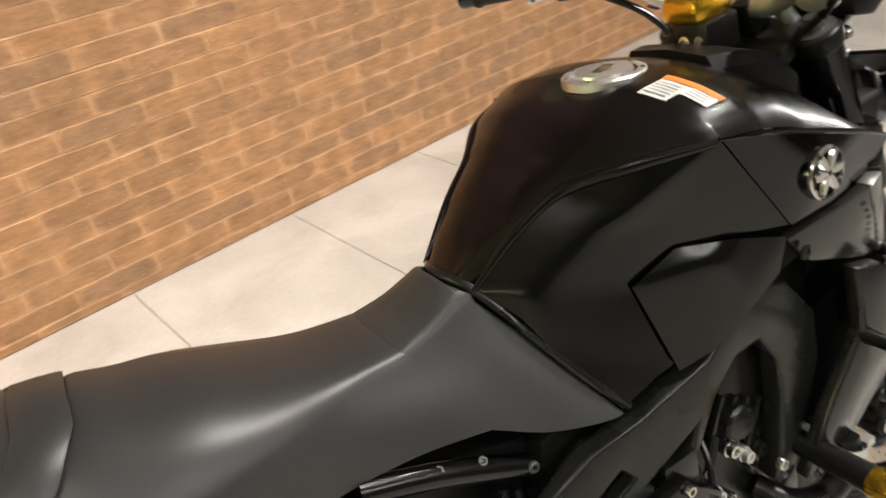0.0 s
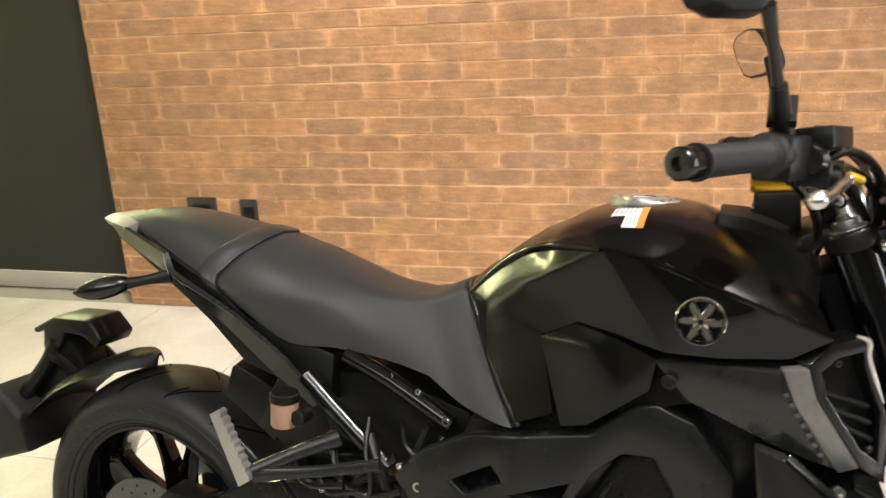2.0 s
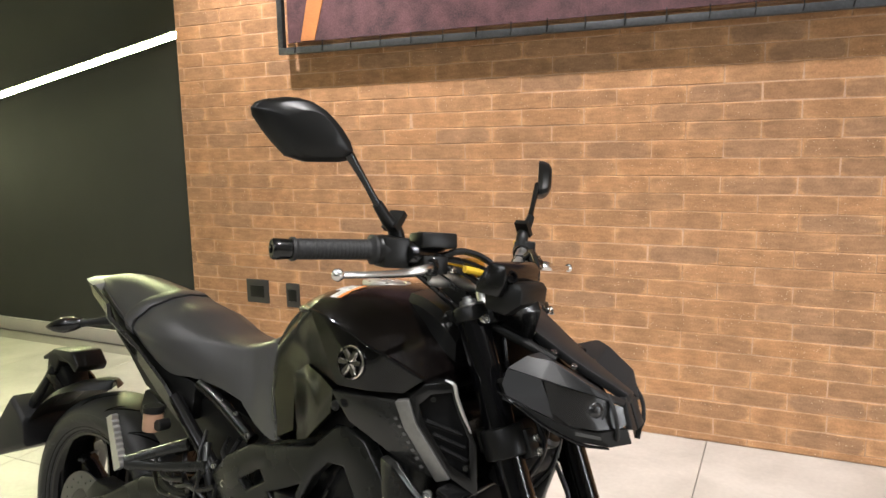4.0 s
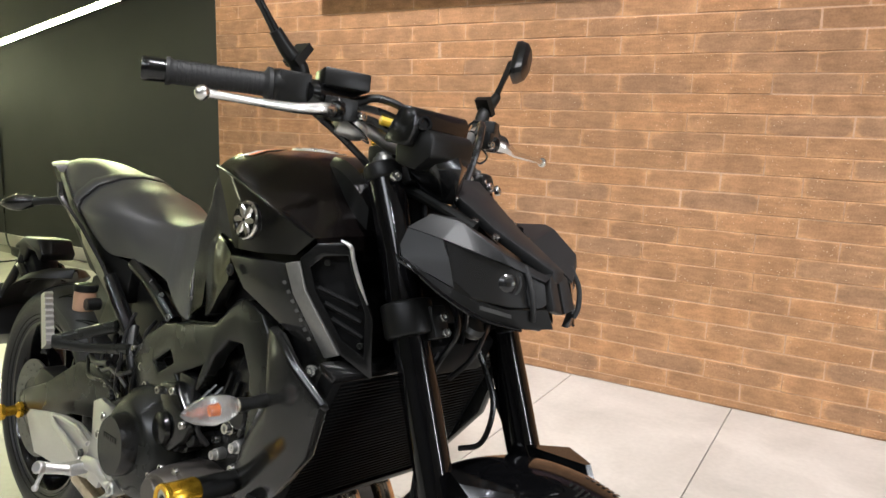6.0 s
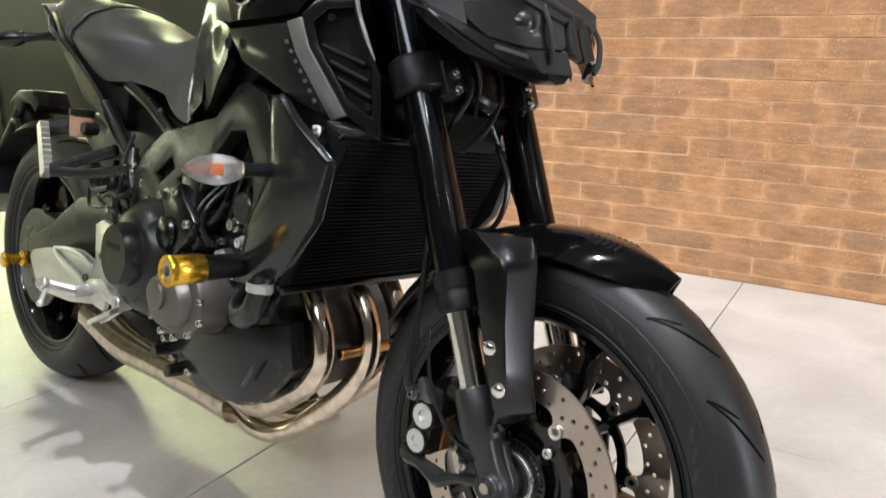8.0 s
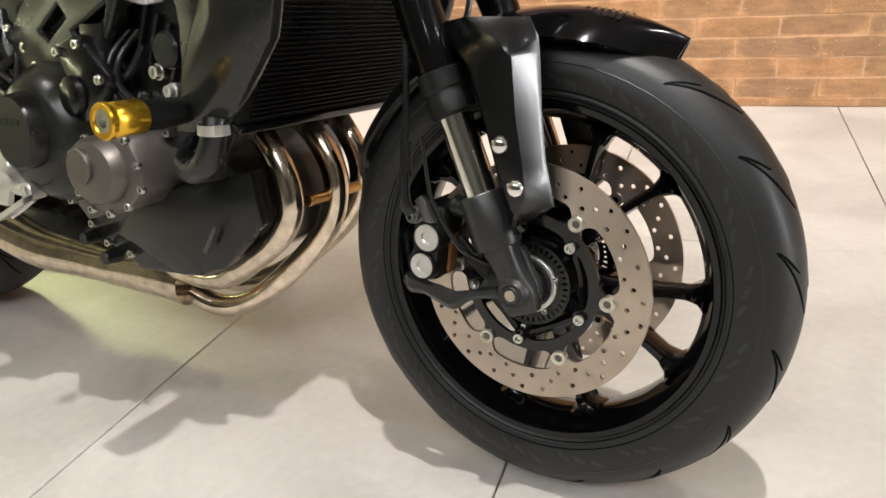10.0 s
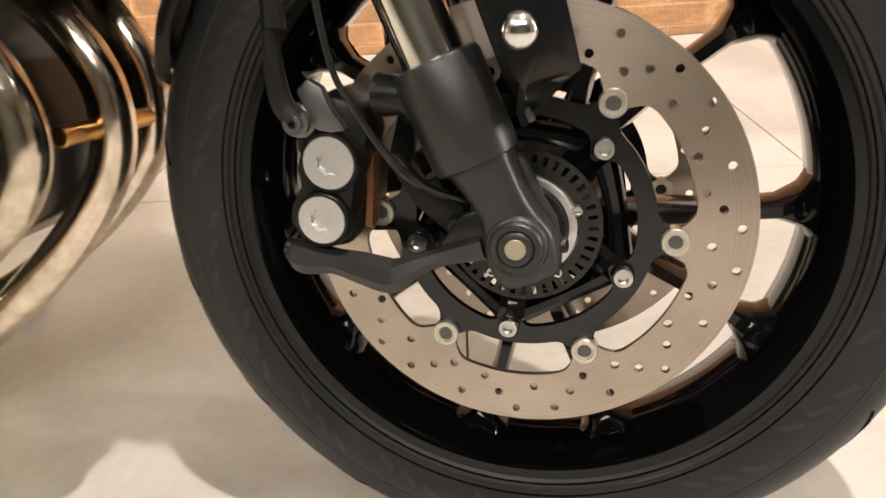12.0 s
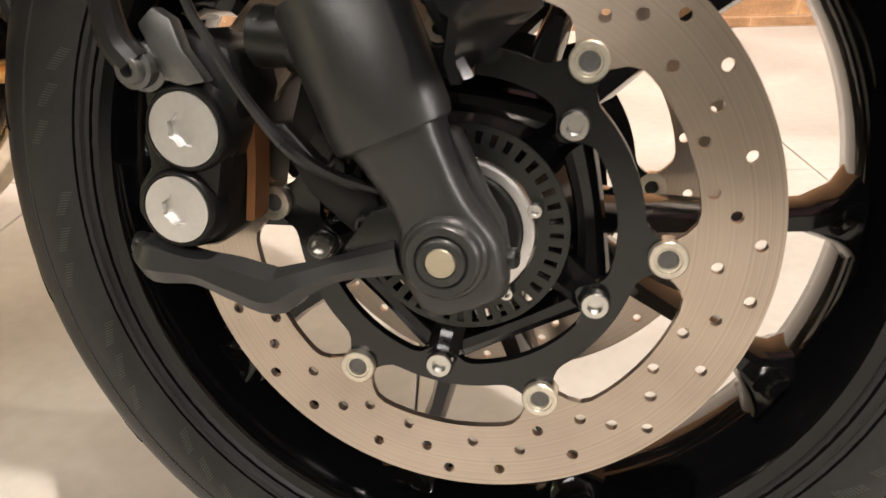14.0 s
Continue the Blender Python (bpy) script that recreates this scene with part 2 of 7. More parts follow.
def rod(bm, p0, p1, r0, r1=None, seg=20, round_=0.15):
    """A solid rod with eased ends."""
    d = Vector(p1) - Vector(p0)
    n = d.length
    r1 = r0 if r1 is None else r1
    e = min(r0, r1) * round_
    lathe(bm, p0, d, [(0, 0), (0, r0 - e), (e, r0), (n - e, r1), (n, r1 - e), (n, 0)], seg)


def box(bm, centre, size, turn=(0, 0, 0)):
    m = pose(*centre, *turn) @ Matrix.Diagonal((*size, 1))
    bmesh.ops.create_cube(bm, size=1, matrix=m)


def prism(bm, outline, y0, y1, shrink=1.0):
    """An outline in the side view (x, z), run from y0 to y1."""
    cx = sum(p[0] for p in outline) / len(outline)
    cz = sum(p[1] for p in outline) / len(outline)
    a = [(x, y0, z) for x, z in outline]
    b = [(cx + (x - cx) * shrink, y1, cz + (z - cz) * shrink) for x, z in outline]
    loft(bm, [a, b])


def plate(bm, pts, thick, rise=0.0, inward=None):
    """A panel through points in space, with thickness; rise lifts its middle."""
    P = [Vector(p) for p in pts]
    c = sum(P, Vector()) / len(P)
    n = sum(((P[i] - c).cross(P[(i + 1) % len(P)] - c) for i in range(len(P))), Vector()).normalized()
    if inward is not None and n.dot(Vector(inward)) > 0:
        n = -n
    top = [bm.verts.new(p) for p in P]
    low = [bm.verts.new(p - n * thick) for p in P]
    m1, m2 = bm.verts.new(c + n * rise), bm.verts.new(c + n * (rise - thick))
    for i in range(len(P)):
        j = (i + 1) % len(P)
        bm.faces.new((top[i], top[j], m1))
        bm.faces.new((low[j], low[i], m2))
        bm.faces.new((top[j], top[i], low[i], low[j]))


def holed(bm, loops, place, thick):
    """Fills flat loops (the first the outer one, the rest holes), and gives them thickness. place maps (u, v, depth) to space."""
    edges = []
    for lp in loops:
        vs = [bm.verts.new((u, v, 0)) for u, v in lp]
        edges += [bm.edges.new((vs[i], vs[(i + 1) % len(vs)])) for i in range(len(vs))]
    got = bmesh.ops.triangle_fill(bm, edges=edges, use_beauty=True)
    faces = [f for f in got["geom"] if isinstance(f, bmesh.types.BMFace)]
    ext = bmesh.ops.extrude_face_region(bm, geom=faces)
    for v in ext["geom"]:
        if isinstance(v, bmesh.types.BMVert):
            v.co.z = thick
    for v in bm.verts:
        v.co = place(v.co.x, v.co.y, v.co.z)


def circle(cx, cy, r, n=12, start=0.0):
    return [(cx + r * math.cos(start + k * math.tau / n), cy + r * math.sin(start + k * math.tau / n)) for k in range(n)]


def B():
    return bmesh.new()
# ---- the room ----
WALL_Y, CORNER, CEIL = 2.095, -1.404, 3.0


def setting(name, material, centre, size, label, category):
    bm = B()
    box(bm, centre, size)
    ob = part(name, bm, material, None, label, smooth=False)
    return tagged(ob, label, category, kind="structure")


def brick_mat():
    m, nt, b = node_mat("terracotta_brick_slip")
    N, L = nt.nodes.new, nt.links.new

    def calc(op, a, c=None, d=None):
        n = N("ShaderNodeMath")
        n.operation = op
        for k, v in enumerate((a, c, d)):
            if v is None:
                continue
            if isinstance(v, (int, float)):
                n.inputs[k].default_value = v
            else:
                L(v, n.inputs[k])
        return n.outputs[0]

    def blend(kind, f, a, c):
        n = N("ShaderNodeMix")
        n.data_type, n.blend_type = "RGBA", kind
        for key, v in (("Factor", f), ("A", a), ("B", c)):
            if isinstance(v, (int, float, tuple)):
                n.inputs[key].default_value = v
            else:
                L(v, n.inputs[key])
        return n.outputs["Result"]

    info, geo, uv = N("ShaderNodeObjectInfo"), N("ShaderNodeNewGeometry"), N("ShaderNodeUVMap")
    rnd = calc("FRACT", calc("ADD", info.outputs["Random"], geo.outputs["Random Per Island"]))
    ramp = N("ShaderNodeValToRGB")
    for e, (p, c) in zip(ramp.color_ramp.elements, ((0.0, (0.365, 0.208, 0.108, 1)), (1.0, (0.43, 0.238, 0.115, 1)))):
        e.position, e.color = p, c
    for p, c in ((0.3, (0.455, 0.246, 0.116, 1)), (0.55, (0.4, 0.225, 0.112, 1)), (0.8, (0.35, 0.208, 0.116, 1)), (0.9, (0.37, 0.208, 0.105, 1))):
        ramp.color_ramp.elements.new(p).color = c
    L(rnd, ramp.inputs[0])
    soft, grain, band, grit = N("ShaderNodeTexNoise"), N("ShaderNodeTexNoise"), N("ShaderNodeTexNoise"), N("ShaderNodeTexVoronoi")
    soft.inputs["Scale"].default_value, soft.inputs["Detail"].default_value = 13, 7
    grain.inputs["Scale"].default_value, grain.inputs["Detail"].default_value = 150, 4
    band.inputs["Scale"].default_value, band.inputs["Detail"].default_value = 40, 3
    grit.inputs["Scale"].default_value = 85
    stretch = N("ShaderNodeMapping")
    stretch.inputs["Scale"].default_value = (0.35, 1, 1.6)
    L(geo.outputs["Position"], stretch.inputs["Vector"])
    L(stretch.outputs[0], band.inputs["Vector"])
    for n in (soft, grain, grit):
        L(geo.outputs["Position"], n.inputs["Vector"])
    # each slip is browner in its middle, paler and redder round its edge
    sep = N("ShaderNodeSeparateXYZ")
    L(uv.outputs[0], sep.inputs[0])
    u = calc("POWER", calc("ABSOLUTE", calc("MULTIPLY_ADD", sep.outputs[0], 2.0, -1.0)), 7.0)
    v = calc("POWER", calc("ABSOLUTE", calc("MULTIPLY_ADD", sep.outputs[1], 2.0, -1.0)), 4.0)
    rim = calc("ADD", calc("ADD", u, v), calc("MULTIPLY", calc("SUBTRACT", soft.outputs["Fac"], 0.5), 1.4))
    rimmed = N("ShaderNodeMapRange")
    rimmed.interpolation_type = "SMOOTHSTEP"
    rimmed.inputs["From Min"].default_value, rimmed.inputs["From Max"].default_value = 0.3, 1.0
    L(rim, rimmed.inputs["Value"])
    col = blend("MIX", rimmed.outputs[0], ramp.outputs[0], (0.52, 0.298, 0.145, 1))
    col = blend("OVERLAY", 0.4, col, soft.outputs["Fac"])
    col = blend("OVERLAY", 0.34, col, band.outputs["Fac"])
    col = blend("OVERLAY", 0.3, col, grain.outputs["Fac"])
    pale = calc("MULTIPLY", calc("LESS_THAN", calc("ADD", grit.outputs["Distance"], calc("MULTIPLY", grain.outputs["Fac"], 0.5)), 0.42), calc("GREATER_THAN", grit.outputs["Color"], 0.5))
    col = blend("MIX", calc("MULTIPLY", pale, 0.85), col, (0.7, 0.5, 0.32, 1))
    L(col, b.inputs["Base Color"])
    b.inputs["Roughness"].default_value = 0.75
    b.inputs["Specular IOR Level"].default_value = 0.25
    bp = N("ShaderNodeBump")
    bp.inputs["Strength"].default_value, bp.inputs["Distance"].default_value = 0.4, 0.0014
    L(calc("ADD", calc("MULTIPLY", band.outputs["Fac"], 1.2), grain.outputs["Fac"]), bp.inputs["Height"])
    L(bp.outputs[0], b.inputs["Normal"])
    return m


def tile_mat():
    m, nt, b = node_mat("pale_cement_porcelain")
    N, L = nt.nodes.new, nt.links.new
    geo = N("ShaderNodeNewGeometry")
    n1, n2 = N("ShaderNodeTexNoise"), N("ShaderNodeTexNoise")
    n1.inputs["Scale"].default_value, n1.inputs["Detail"].default_value, n1.inputs["Distortion"].default_value = 3.2, 8, 0.6
    n2.inputs["Scale"].default_value, n2.inputs["Detail"].default_value = 55, 4
    for n in (n1, n2):
        L(geo.outputs["Position"], n.inputs["Vector"])
    ramp = N("ShaderNodeValToRGB")
    ramp.color_ramp.elements[0].position, ramp.color_ramp.elements[0].color = 0.32, (0.42, 0.397, 0.36, 1)
    ramp.color_ramp.elements[1].position, ramp.color_ramp.elements[1].color = 0.68, (0.57, 0.54, 0.495, 1)
    L(n1.outputs["Fac"], ramp.inputs[0])
    mx = N("ShaderNodeMix")
    mx.data_type, mx.blend_type = "RGBA", "OVERLAY"
    mx.inputs["Factor"].default_value = 0.12
    L(ramp.outputs[0], mx.inputs["A"])
    L(n2.outputs["Fac"], mx.inputs["B"])
    L(mx.outputs["Result"], b.inputs["Base Color"])
    rr = N("ShaderNodeMapRange")
    rr.inputs["To Min"].default_value, rr.inputs["To Max"].default_value = 0.32, 0.5
    L(n1.outputs["Fac"], rr.inputs["Value"])
    L(rr.outputs[0], b.inputs["Roughness"])
    return m


BRICK, TILE = brick_mat(), tile_mat()
MORTAR = plain("brown_mortar", (0.56, 0.37, 0.24), 0.9, vary=0.25, grain=160, stain=6, bump=0.5, dist=0.002)
GROUT = plain("grey_tile_grout", (0.3, 0.28, 0.25), 0.85, bump=0.2)
DARKW = plain("charcoal_wall_paint", (0.021, 0.0222, 0.0195), 0.6, vary=0.08, grain=200, stain=2, bump=0.1)
SKIRT = plain("pale_cement_skirting", (0.5, 0.47, 0.43), 0.5, vary=0.08)
# dark tone chosen for what the black bodywork mirrors
BACKW = plain("dark_reflection_wall", (0.07, 0.068, 0.064), 0.6, bump=0.1, grain=80)
PLASTER = plain("warm_grey_plaster", (0.4, 0.375, 0.34), 0.8, vary=0.05, grain=90, stain=2, bump=0.1)
CEILM = plain("grey_ceiling_paint", (0.2, 0.19, 0.175), 0.8, vary=0.05, stain=2)

floor = setting("floor", GROUT, (0.5, -1.4, -0.06), (11.2, 8.4, 0.1), "pale cement-look porcelain tile floor with thin grey joints", "floor")
ceiling = setting("ceiling", CEILM, (0.5, -1.4, CEIL + 0.06), (11.2, 8.4, 0.12), "plain grey painted showroom ceiling", "ceiling")
wall_brick = setting("wall_brick", MORTAR, ((CORNER + 6.0) / 2, WALL_Y + 0.0024 + 0.1, CEIL / 2), (6.0 - CORNER, 0.2, CEIL), "warm brown terracotta brick-slip wall with thin joints", "wall")
wall_dark = setting("wall_dark", DARKW, ((CORNER - 5.0) / 2, 2.27 + 0.06, CEIL / 2), (CORNER + 5.0, 0.12, CEIL), "charcoal painted wall beside the brick wall", "wall")
wall_left = setting("wall_left", PLASTER, (-5.06, -1.4, CEIL / 2), (0.12, 8.0, CEIL), "plain warm grey plaster wall", "wall")
wall_right = setting("wall_right", PLASTER, (6.06, -1.4, CEIL / 2), (0.12, 8.0, CEIL), "plain warm grey plaster wall", "wall")
# unseen wall, darkened to keep reflections in the black panels deep
wall_back = setting("wall_back", BACKW, (0.5, -5.46, CEIL / 2), (11.0, 0.12, CEIL), "unseen back wall kept dark grey for darker reflections", "wall")
bm = B()
box(bm, ((CORNER - 5.0) / 2, 2.259, 0.045), (CORNER + 5.0, 0.018, 0.09))
skirting = tagged(part("baseboard", bm, SKIRT, None, bevel=0.002), "pale cement skirting along the charcoal wall", "baseboard", kind="structure")

# weak glow for an added tube out of view
LED_SOFT = LED_M.copy()
LED_SOFT.name = "added_led_glow"
LED_SOFT.node_tree.nodes["Principled BSDF"].inputs["Emission Strength"].default_value = 31
LED_SOFT.node_tree.nodes["Principled BSDF"].inputs["Emission Color"].default_value = (1.0, 0.97, 0.55, 1)
# the lit line on the charcoal wall: a diagonal tube in a shallow channel
led = tagged(new("led_strip_light"), "slanting white LED strip glowing on the charcoal wall", "light")
a, b_ = Vector((-4.9, 2.25, 1.335)), Vector((-1.44, 2.25, 1.925))
bm = B()
rod(bm, a, b_, 0.016, seg=12)
part("diffuser", bm, LED_M, led, "glowing white diffuser")
# unseen continuation, added to put yellow-green reflections on the bodywork
bm = B()
rod(bm, (-4.97, 2.23, 1.325), (-4.97, -2.6, 0.97), 0.016, seg=12)
part("diffuser", bm, LED_SOFT, led, "unseen dim tube added on the next wall for yellow-green reflections")
bm = B()
box(bm, (a + b_) / 2 + Vector((0, 0.013, 0)), ((b_ - a).length, 0.012, 0.04), (0, -math.degrees(math.atan2(b_.z - a.z, b_.x - a.x)), 0))
part("channel", bm, MATTE, led, "black backing channel")
# added lips that hold the tube's glow off the wall
for k in (-1, 1):
    bm = B()
    box(bm, (a + b_) / 2 + Vector((-0.17 * k * 0.022, -0.002, 0.985 * k * 0.022)), ((b_ - a).length, 0.02, 0.003), (0, -math.degrees(math.atan2(b_.z - a.z, b_.x - a.x)), 0))
    part("glow_blocking_lip", bm, MATTE, led)


def wall_socket(x0, x1, z0, z1, kind):
    ob = tagged(new("wall_socket"), "dark grey %s plate on the brick wall" % kind, "socket")
    bm = B()
    box(bm, ((x0 + x1) / 2, WALL_Y - 0.004, (z0 + z1) / 2), (x1 - x0, 0.011, z1 - z0))
    part("plate", bm, SOCKET, ob, bevel=0.003)
    bm = B()
    box(bm, ((x0 + x1) / 2, WALL_Y - 0.0105, (z0 + z1) / 2), ((x1 - x0) * 0.62, 0.004, (z1 - z0) * 0.5))
    part("insert", bm, MATTE, ob, bevel=0.001)
    return ob


wall_socket(-1.014, -0.866, 0.418, 0.548, "double socket")
wall_socket(-0.748, -0.664, 0.41, 0.54, "narrow switch")

# framed mat on the wall: only its lower part comes into view
poster = tagged(new("wall_panel"), "maroon speckled panel with an orange stripe in a dark metal frame", "wall panel")
PX0, PX1, PZ0, PZ1, PY = -0.66, 2.9, 1.715, 2.75, WALL_Y - 0.065


def steel_bar(x0, x1, z0, z1):
    bm = B()
    box(bm, ((x0 + x1) / 2, PY, (z0 + z1) / 2), (x1 - x0, 0.03, z1 - z0))
    part("rail", bm, PANEL_STEEL, poster, bevel=0.002)


PANEL_STEEL = plain("dark_grey_steel_tube", (0.09, 0.095, 0.1), 0.4, 0.6, grain=90, vary=0.3)
SPECK = plain("maroon_speckled_panel", (0.085, 0.04, 0.045), 0.8, vary=0.9, grain=260, stain=12, bump=0.6, dist=0.003)
STRIPE = plain("orange_panel_stripe", (0.5, 0.2, 0.06), 0.7, vary=0.25, grain=200)
steel_bar(PX0, PX1, PZ0, PZ0 + 0.032)
steel_bar(PX0, PX1, PZ1 - 0.032, PZ1)
steel_bar(PX0, PX0 + 0.03, PZ0 + 0.033, PZ1 - 0.033)
steel_bar(PX1 - 0.03, PX1, PZ0 + 0.033, PZ1 - 0.033)
bm = B()
box(bm, ((PX0 + PX1) / 2, PY + 0.004, (PZ0 + PZ1) / 2), (PX1 - PX0 - 0.11, 0.012, PZ1 - PZ0 - 0.11))
part("sheet", bm, SPECK, poster)
bm = B()
loft(bm, [[(PX0 + 0.13, y, PZ0 + 0.058), (PX0 + 0.21, y, PZ0 + 0.058), (PX0 + 0.5, y, PZ1 - 0.06), (PX0 + 0.36, y, PZ1 - 0.06)] for y in (PY - 0.006, PY - 0.001)])
part("stripe", bm, STRIPE, poster, "orange stripe")
for i in range(22):
    x = PX0 + 0.1 + i * 0.16
    bm = B()
    tube(bm, [(x, PY - 0.017, PZ0 + 0.005), (x + 0.004, PY - 0.019, PZ0 + 0.03), (x + 0.002, PY - 0.012, PZ0 + 0.06)], 0.0025, 6, 3)
    part("lacing_cord", bm, CABLE, poster)

# small adapter on the floor by the charcoal wall
adapter = tagged(new("power_adapter"), "small black power adapter lying on the floor tiles", "adapter")
bm = B()
box(bm, (-3.45, 2.08, 0.03), (0.2, 0.09, 0.056), (0, 0, -12))
part("case", bm, MATTE, adapter, bevel=0.008)
bm = B()
tube(bm, [(-3.55, 2.1, 0.03), (-3.75, 2.16, 0.02), (-3.95, 2.24, 0.1), (-3.98, 2.26, 0.4), (-3.98, 2.262, 0.9)], 0.006, 8)
tube(bm, [(-3.36, 2.05, 0.03), (-3.3, 1.95, 0.012), (-3.5, 1.7, 0.008), (-3.9, 1.5, 0.008)], 0.006, 8)
part("cord", bm, CABLE, adapter)


def stand_still(tag, me, parent, place):
    ob = new(tag, me)
    ob.parent = parent
    ob.location = place
    return ob


def build_tiles():
    w, d, gap = 0.655, 1.268, 0.003
    bm = B()
    box(bm, (0, 0, 0), (w - gap, d - gap, 0.01))
    es = [e for e in bm.edges if all(v.co.z > 0 for v in e.verts)]
    bmesh.ops.bevel(bm, geom=es, offset=0.0012, segments=1, affect="EDGES")
    me = bpy.data.meshes.new("tile")
    bm.to_mesh(me)
    bm.free()
    me.materials.append(TILE)
    for i in range(-8, 8):
        for j in range(-5, 1):
            stand_still("tile", me, floor, (0.745 + w * (i + 0.5), 0.828 + d * (j + 0.5), -0.005))


def build_bricks():
    h, length, joint = 0.0724, 0.279, 0.003
    rng = random.Random(5)
    shapes = []
    for k in range(10):
        bm = B()
        box(bm, (0, 0.008, 0), (length - joint, 0.016, h - joint))
        for v in bm.verts:
            if v.co.y < 0.001:
                v.co += Vector((rng.uniform(-1, 1) * 0.0016, rng.uniform(-0.001, 0.0016), rng.uniform(-1, 1) * 0.001))
        es = [e for e in bm.edges if all(v.co.y < 0.004 for v in e.verts)]
        bmesh.ops.bevel(bm, geom=es, offset=0.0022, segments=1, affect="EDGES")
        lay = bm.loops.layers.uv.new("UVMap")
        for f in bm.faces:
            for lp in f.loops:
                lp[lay].uv = (lp.vert.co.x / length + 0.5, lp.vert.co.z / h + 0.5)
        me = bpy.data.meshes.new("brick")
        bm.to_mesh(me)
        bm.free()
        me.materials.append(BRICK)
        shapes.append(me)
    verts, faces, uvs = [], [], []
    for r in range(-1, int(CEIL / h)):
        lo, hi = max(0.001, 0.0326 + h * r), min(CEIL - 0.001, 0.0326 + h * (r + 1))
        z = 0.0326 + h * (r + 0.5)
        start = 1.42 + (0.0 if (r - 12) % 2 == 0 else length / 2) + rng.uniform(-0.006, 0.006)
        first = start - math.ceil((start - CORNER) / length) * length
        for c in range(int((6.0 - first) / length) + 1):
            x0, x1 = max(first + c * length, CORNER), min(first + (c + 1) * length, 6.0)
            if x1 - x0 < 0.02:
                continue
            whole = x1 - x0 > length - 1e-6 and hi - lo > h - 1e-6
            if whole and -0.5 < x0 < 1.95 and z < 2.0:
                stand_still("brick", shapes[rng.randrange(10)], wall_brick, ((x0 + x1) / 2, WALL_Y + rng.uniform(-0.001, 0.001), z))
                continue
            y = WALL_Y + rng.uniform(-0.001, 0.0015)
            a, b2, z0, z1 = x0 + joint / 2, x1 - joint / 2, lo + joint / 2, hi - joint / 2
            e, k = 0.0022, len(verts)
            quad = [(a, y + .016, z0), (b2, y + .016, z0), (b2, y + .016, z1), (a, y + .016, z1), (a, y + e, z0), (b2, y + e, z0), (b2, y + e, z1), (a, y + e, z1),
                    (a + e, y, z0 + e), (b2 - e, y, z0 + e), (b2 - e, y, z1 - e), (a + e, y, z1 - e)]
            verts += quad
            mine = [(k + s + i, k + s + (i + 1) % 4, k + s + 4 + (i + 1) % 4, k + s + 4 + i) for s in (0, 4) for i in range(4)] + [(k + 8, k + 9, k + 10, k + 11)]
            faces += mine
            uvs += [((quad[i - k][0] - x0) / (x1 - x0), (quad[i - k][2] - lo) / (hi - lo)) for f in mine for i in f]
    me = bpy.data.meshes.new("brick_rest")
    me.from_pydata(verts, [], faces)
    me.uv_layers.new(name="UVMap").data.foreach_set("uv", [q for p in uvs for q in p])
    me.materials.append(BRICK)
    ob = new("brick_rest", me)
    ob.parent = wall_brick
    tagged(ob, kind="stuff")
# ---- the motorcycle: x forward from the rear axle, y to its left, z up ----
bike = tagged(new("motorcycle"), "black naked sport motorcycle leaning on its side stand", "motorcycle")
FRONT_HUB = Vector((1.462, 0.040, 0.298))


def stance(yaw, lean):
    """Where the machine stands, given its heading and its lean, turning about the front hub."""
    turn = pose(0, 0, 0, 0, 0, yaw) @ pose(0, 0, 0, -lean, 0, 0)
    return Matrix.Translation(FRONT_HUB - turn @ Vector((1.44, 0, 0.30))) @ turn


bike.matrix_world = stance(-9.8, 7.6)
STEER = stance(-9.8, 7.6).inverted() @ stance(-11.0, 8.2)


def steered(bm):
    """The front end is turned a little to the right."""
    bmesh.ops.transform(bm, matrix=STEER, verts=bm.verts)


def slimmed(bm):
    """Draws the flanks in towards the middle, more so at the rear and higher up."""
    for v in bm.verts:
        d = 0.021 * (1.44 - v.co.x) * min(1.0, max(0.0, v.co.z) / 0.7) + 0.0105 * v.co.z
        v.co.y -= math.copysign(d * min(1.0, abs(v.co.y) / 0.1), v.co.y)


SHIFT[0] = steered
SIDES = (-1, 1)


def bolt(parent, p, axis, r=0.006, h=0.005, material=None, name="bolt"):
    """A socket-head bolt."""
    bm = B()
    lathe(bm, p, axis, [(0, 0), (0, r), (h * 0.75, r), (h, r * 0.86), (h, r * 0.52), (h * 0.4, r * 0.46), (h * 0.4, 0)], 16)
    return part(name, bm, material or BOLT, parent)


def polar(c, r, a, y):
    return (c[0] + r * math.cos(a), y, c[2] + r * math.sin(a))


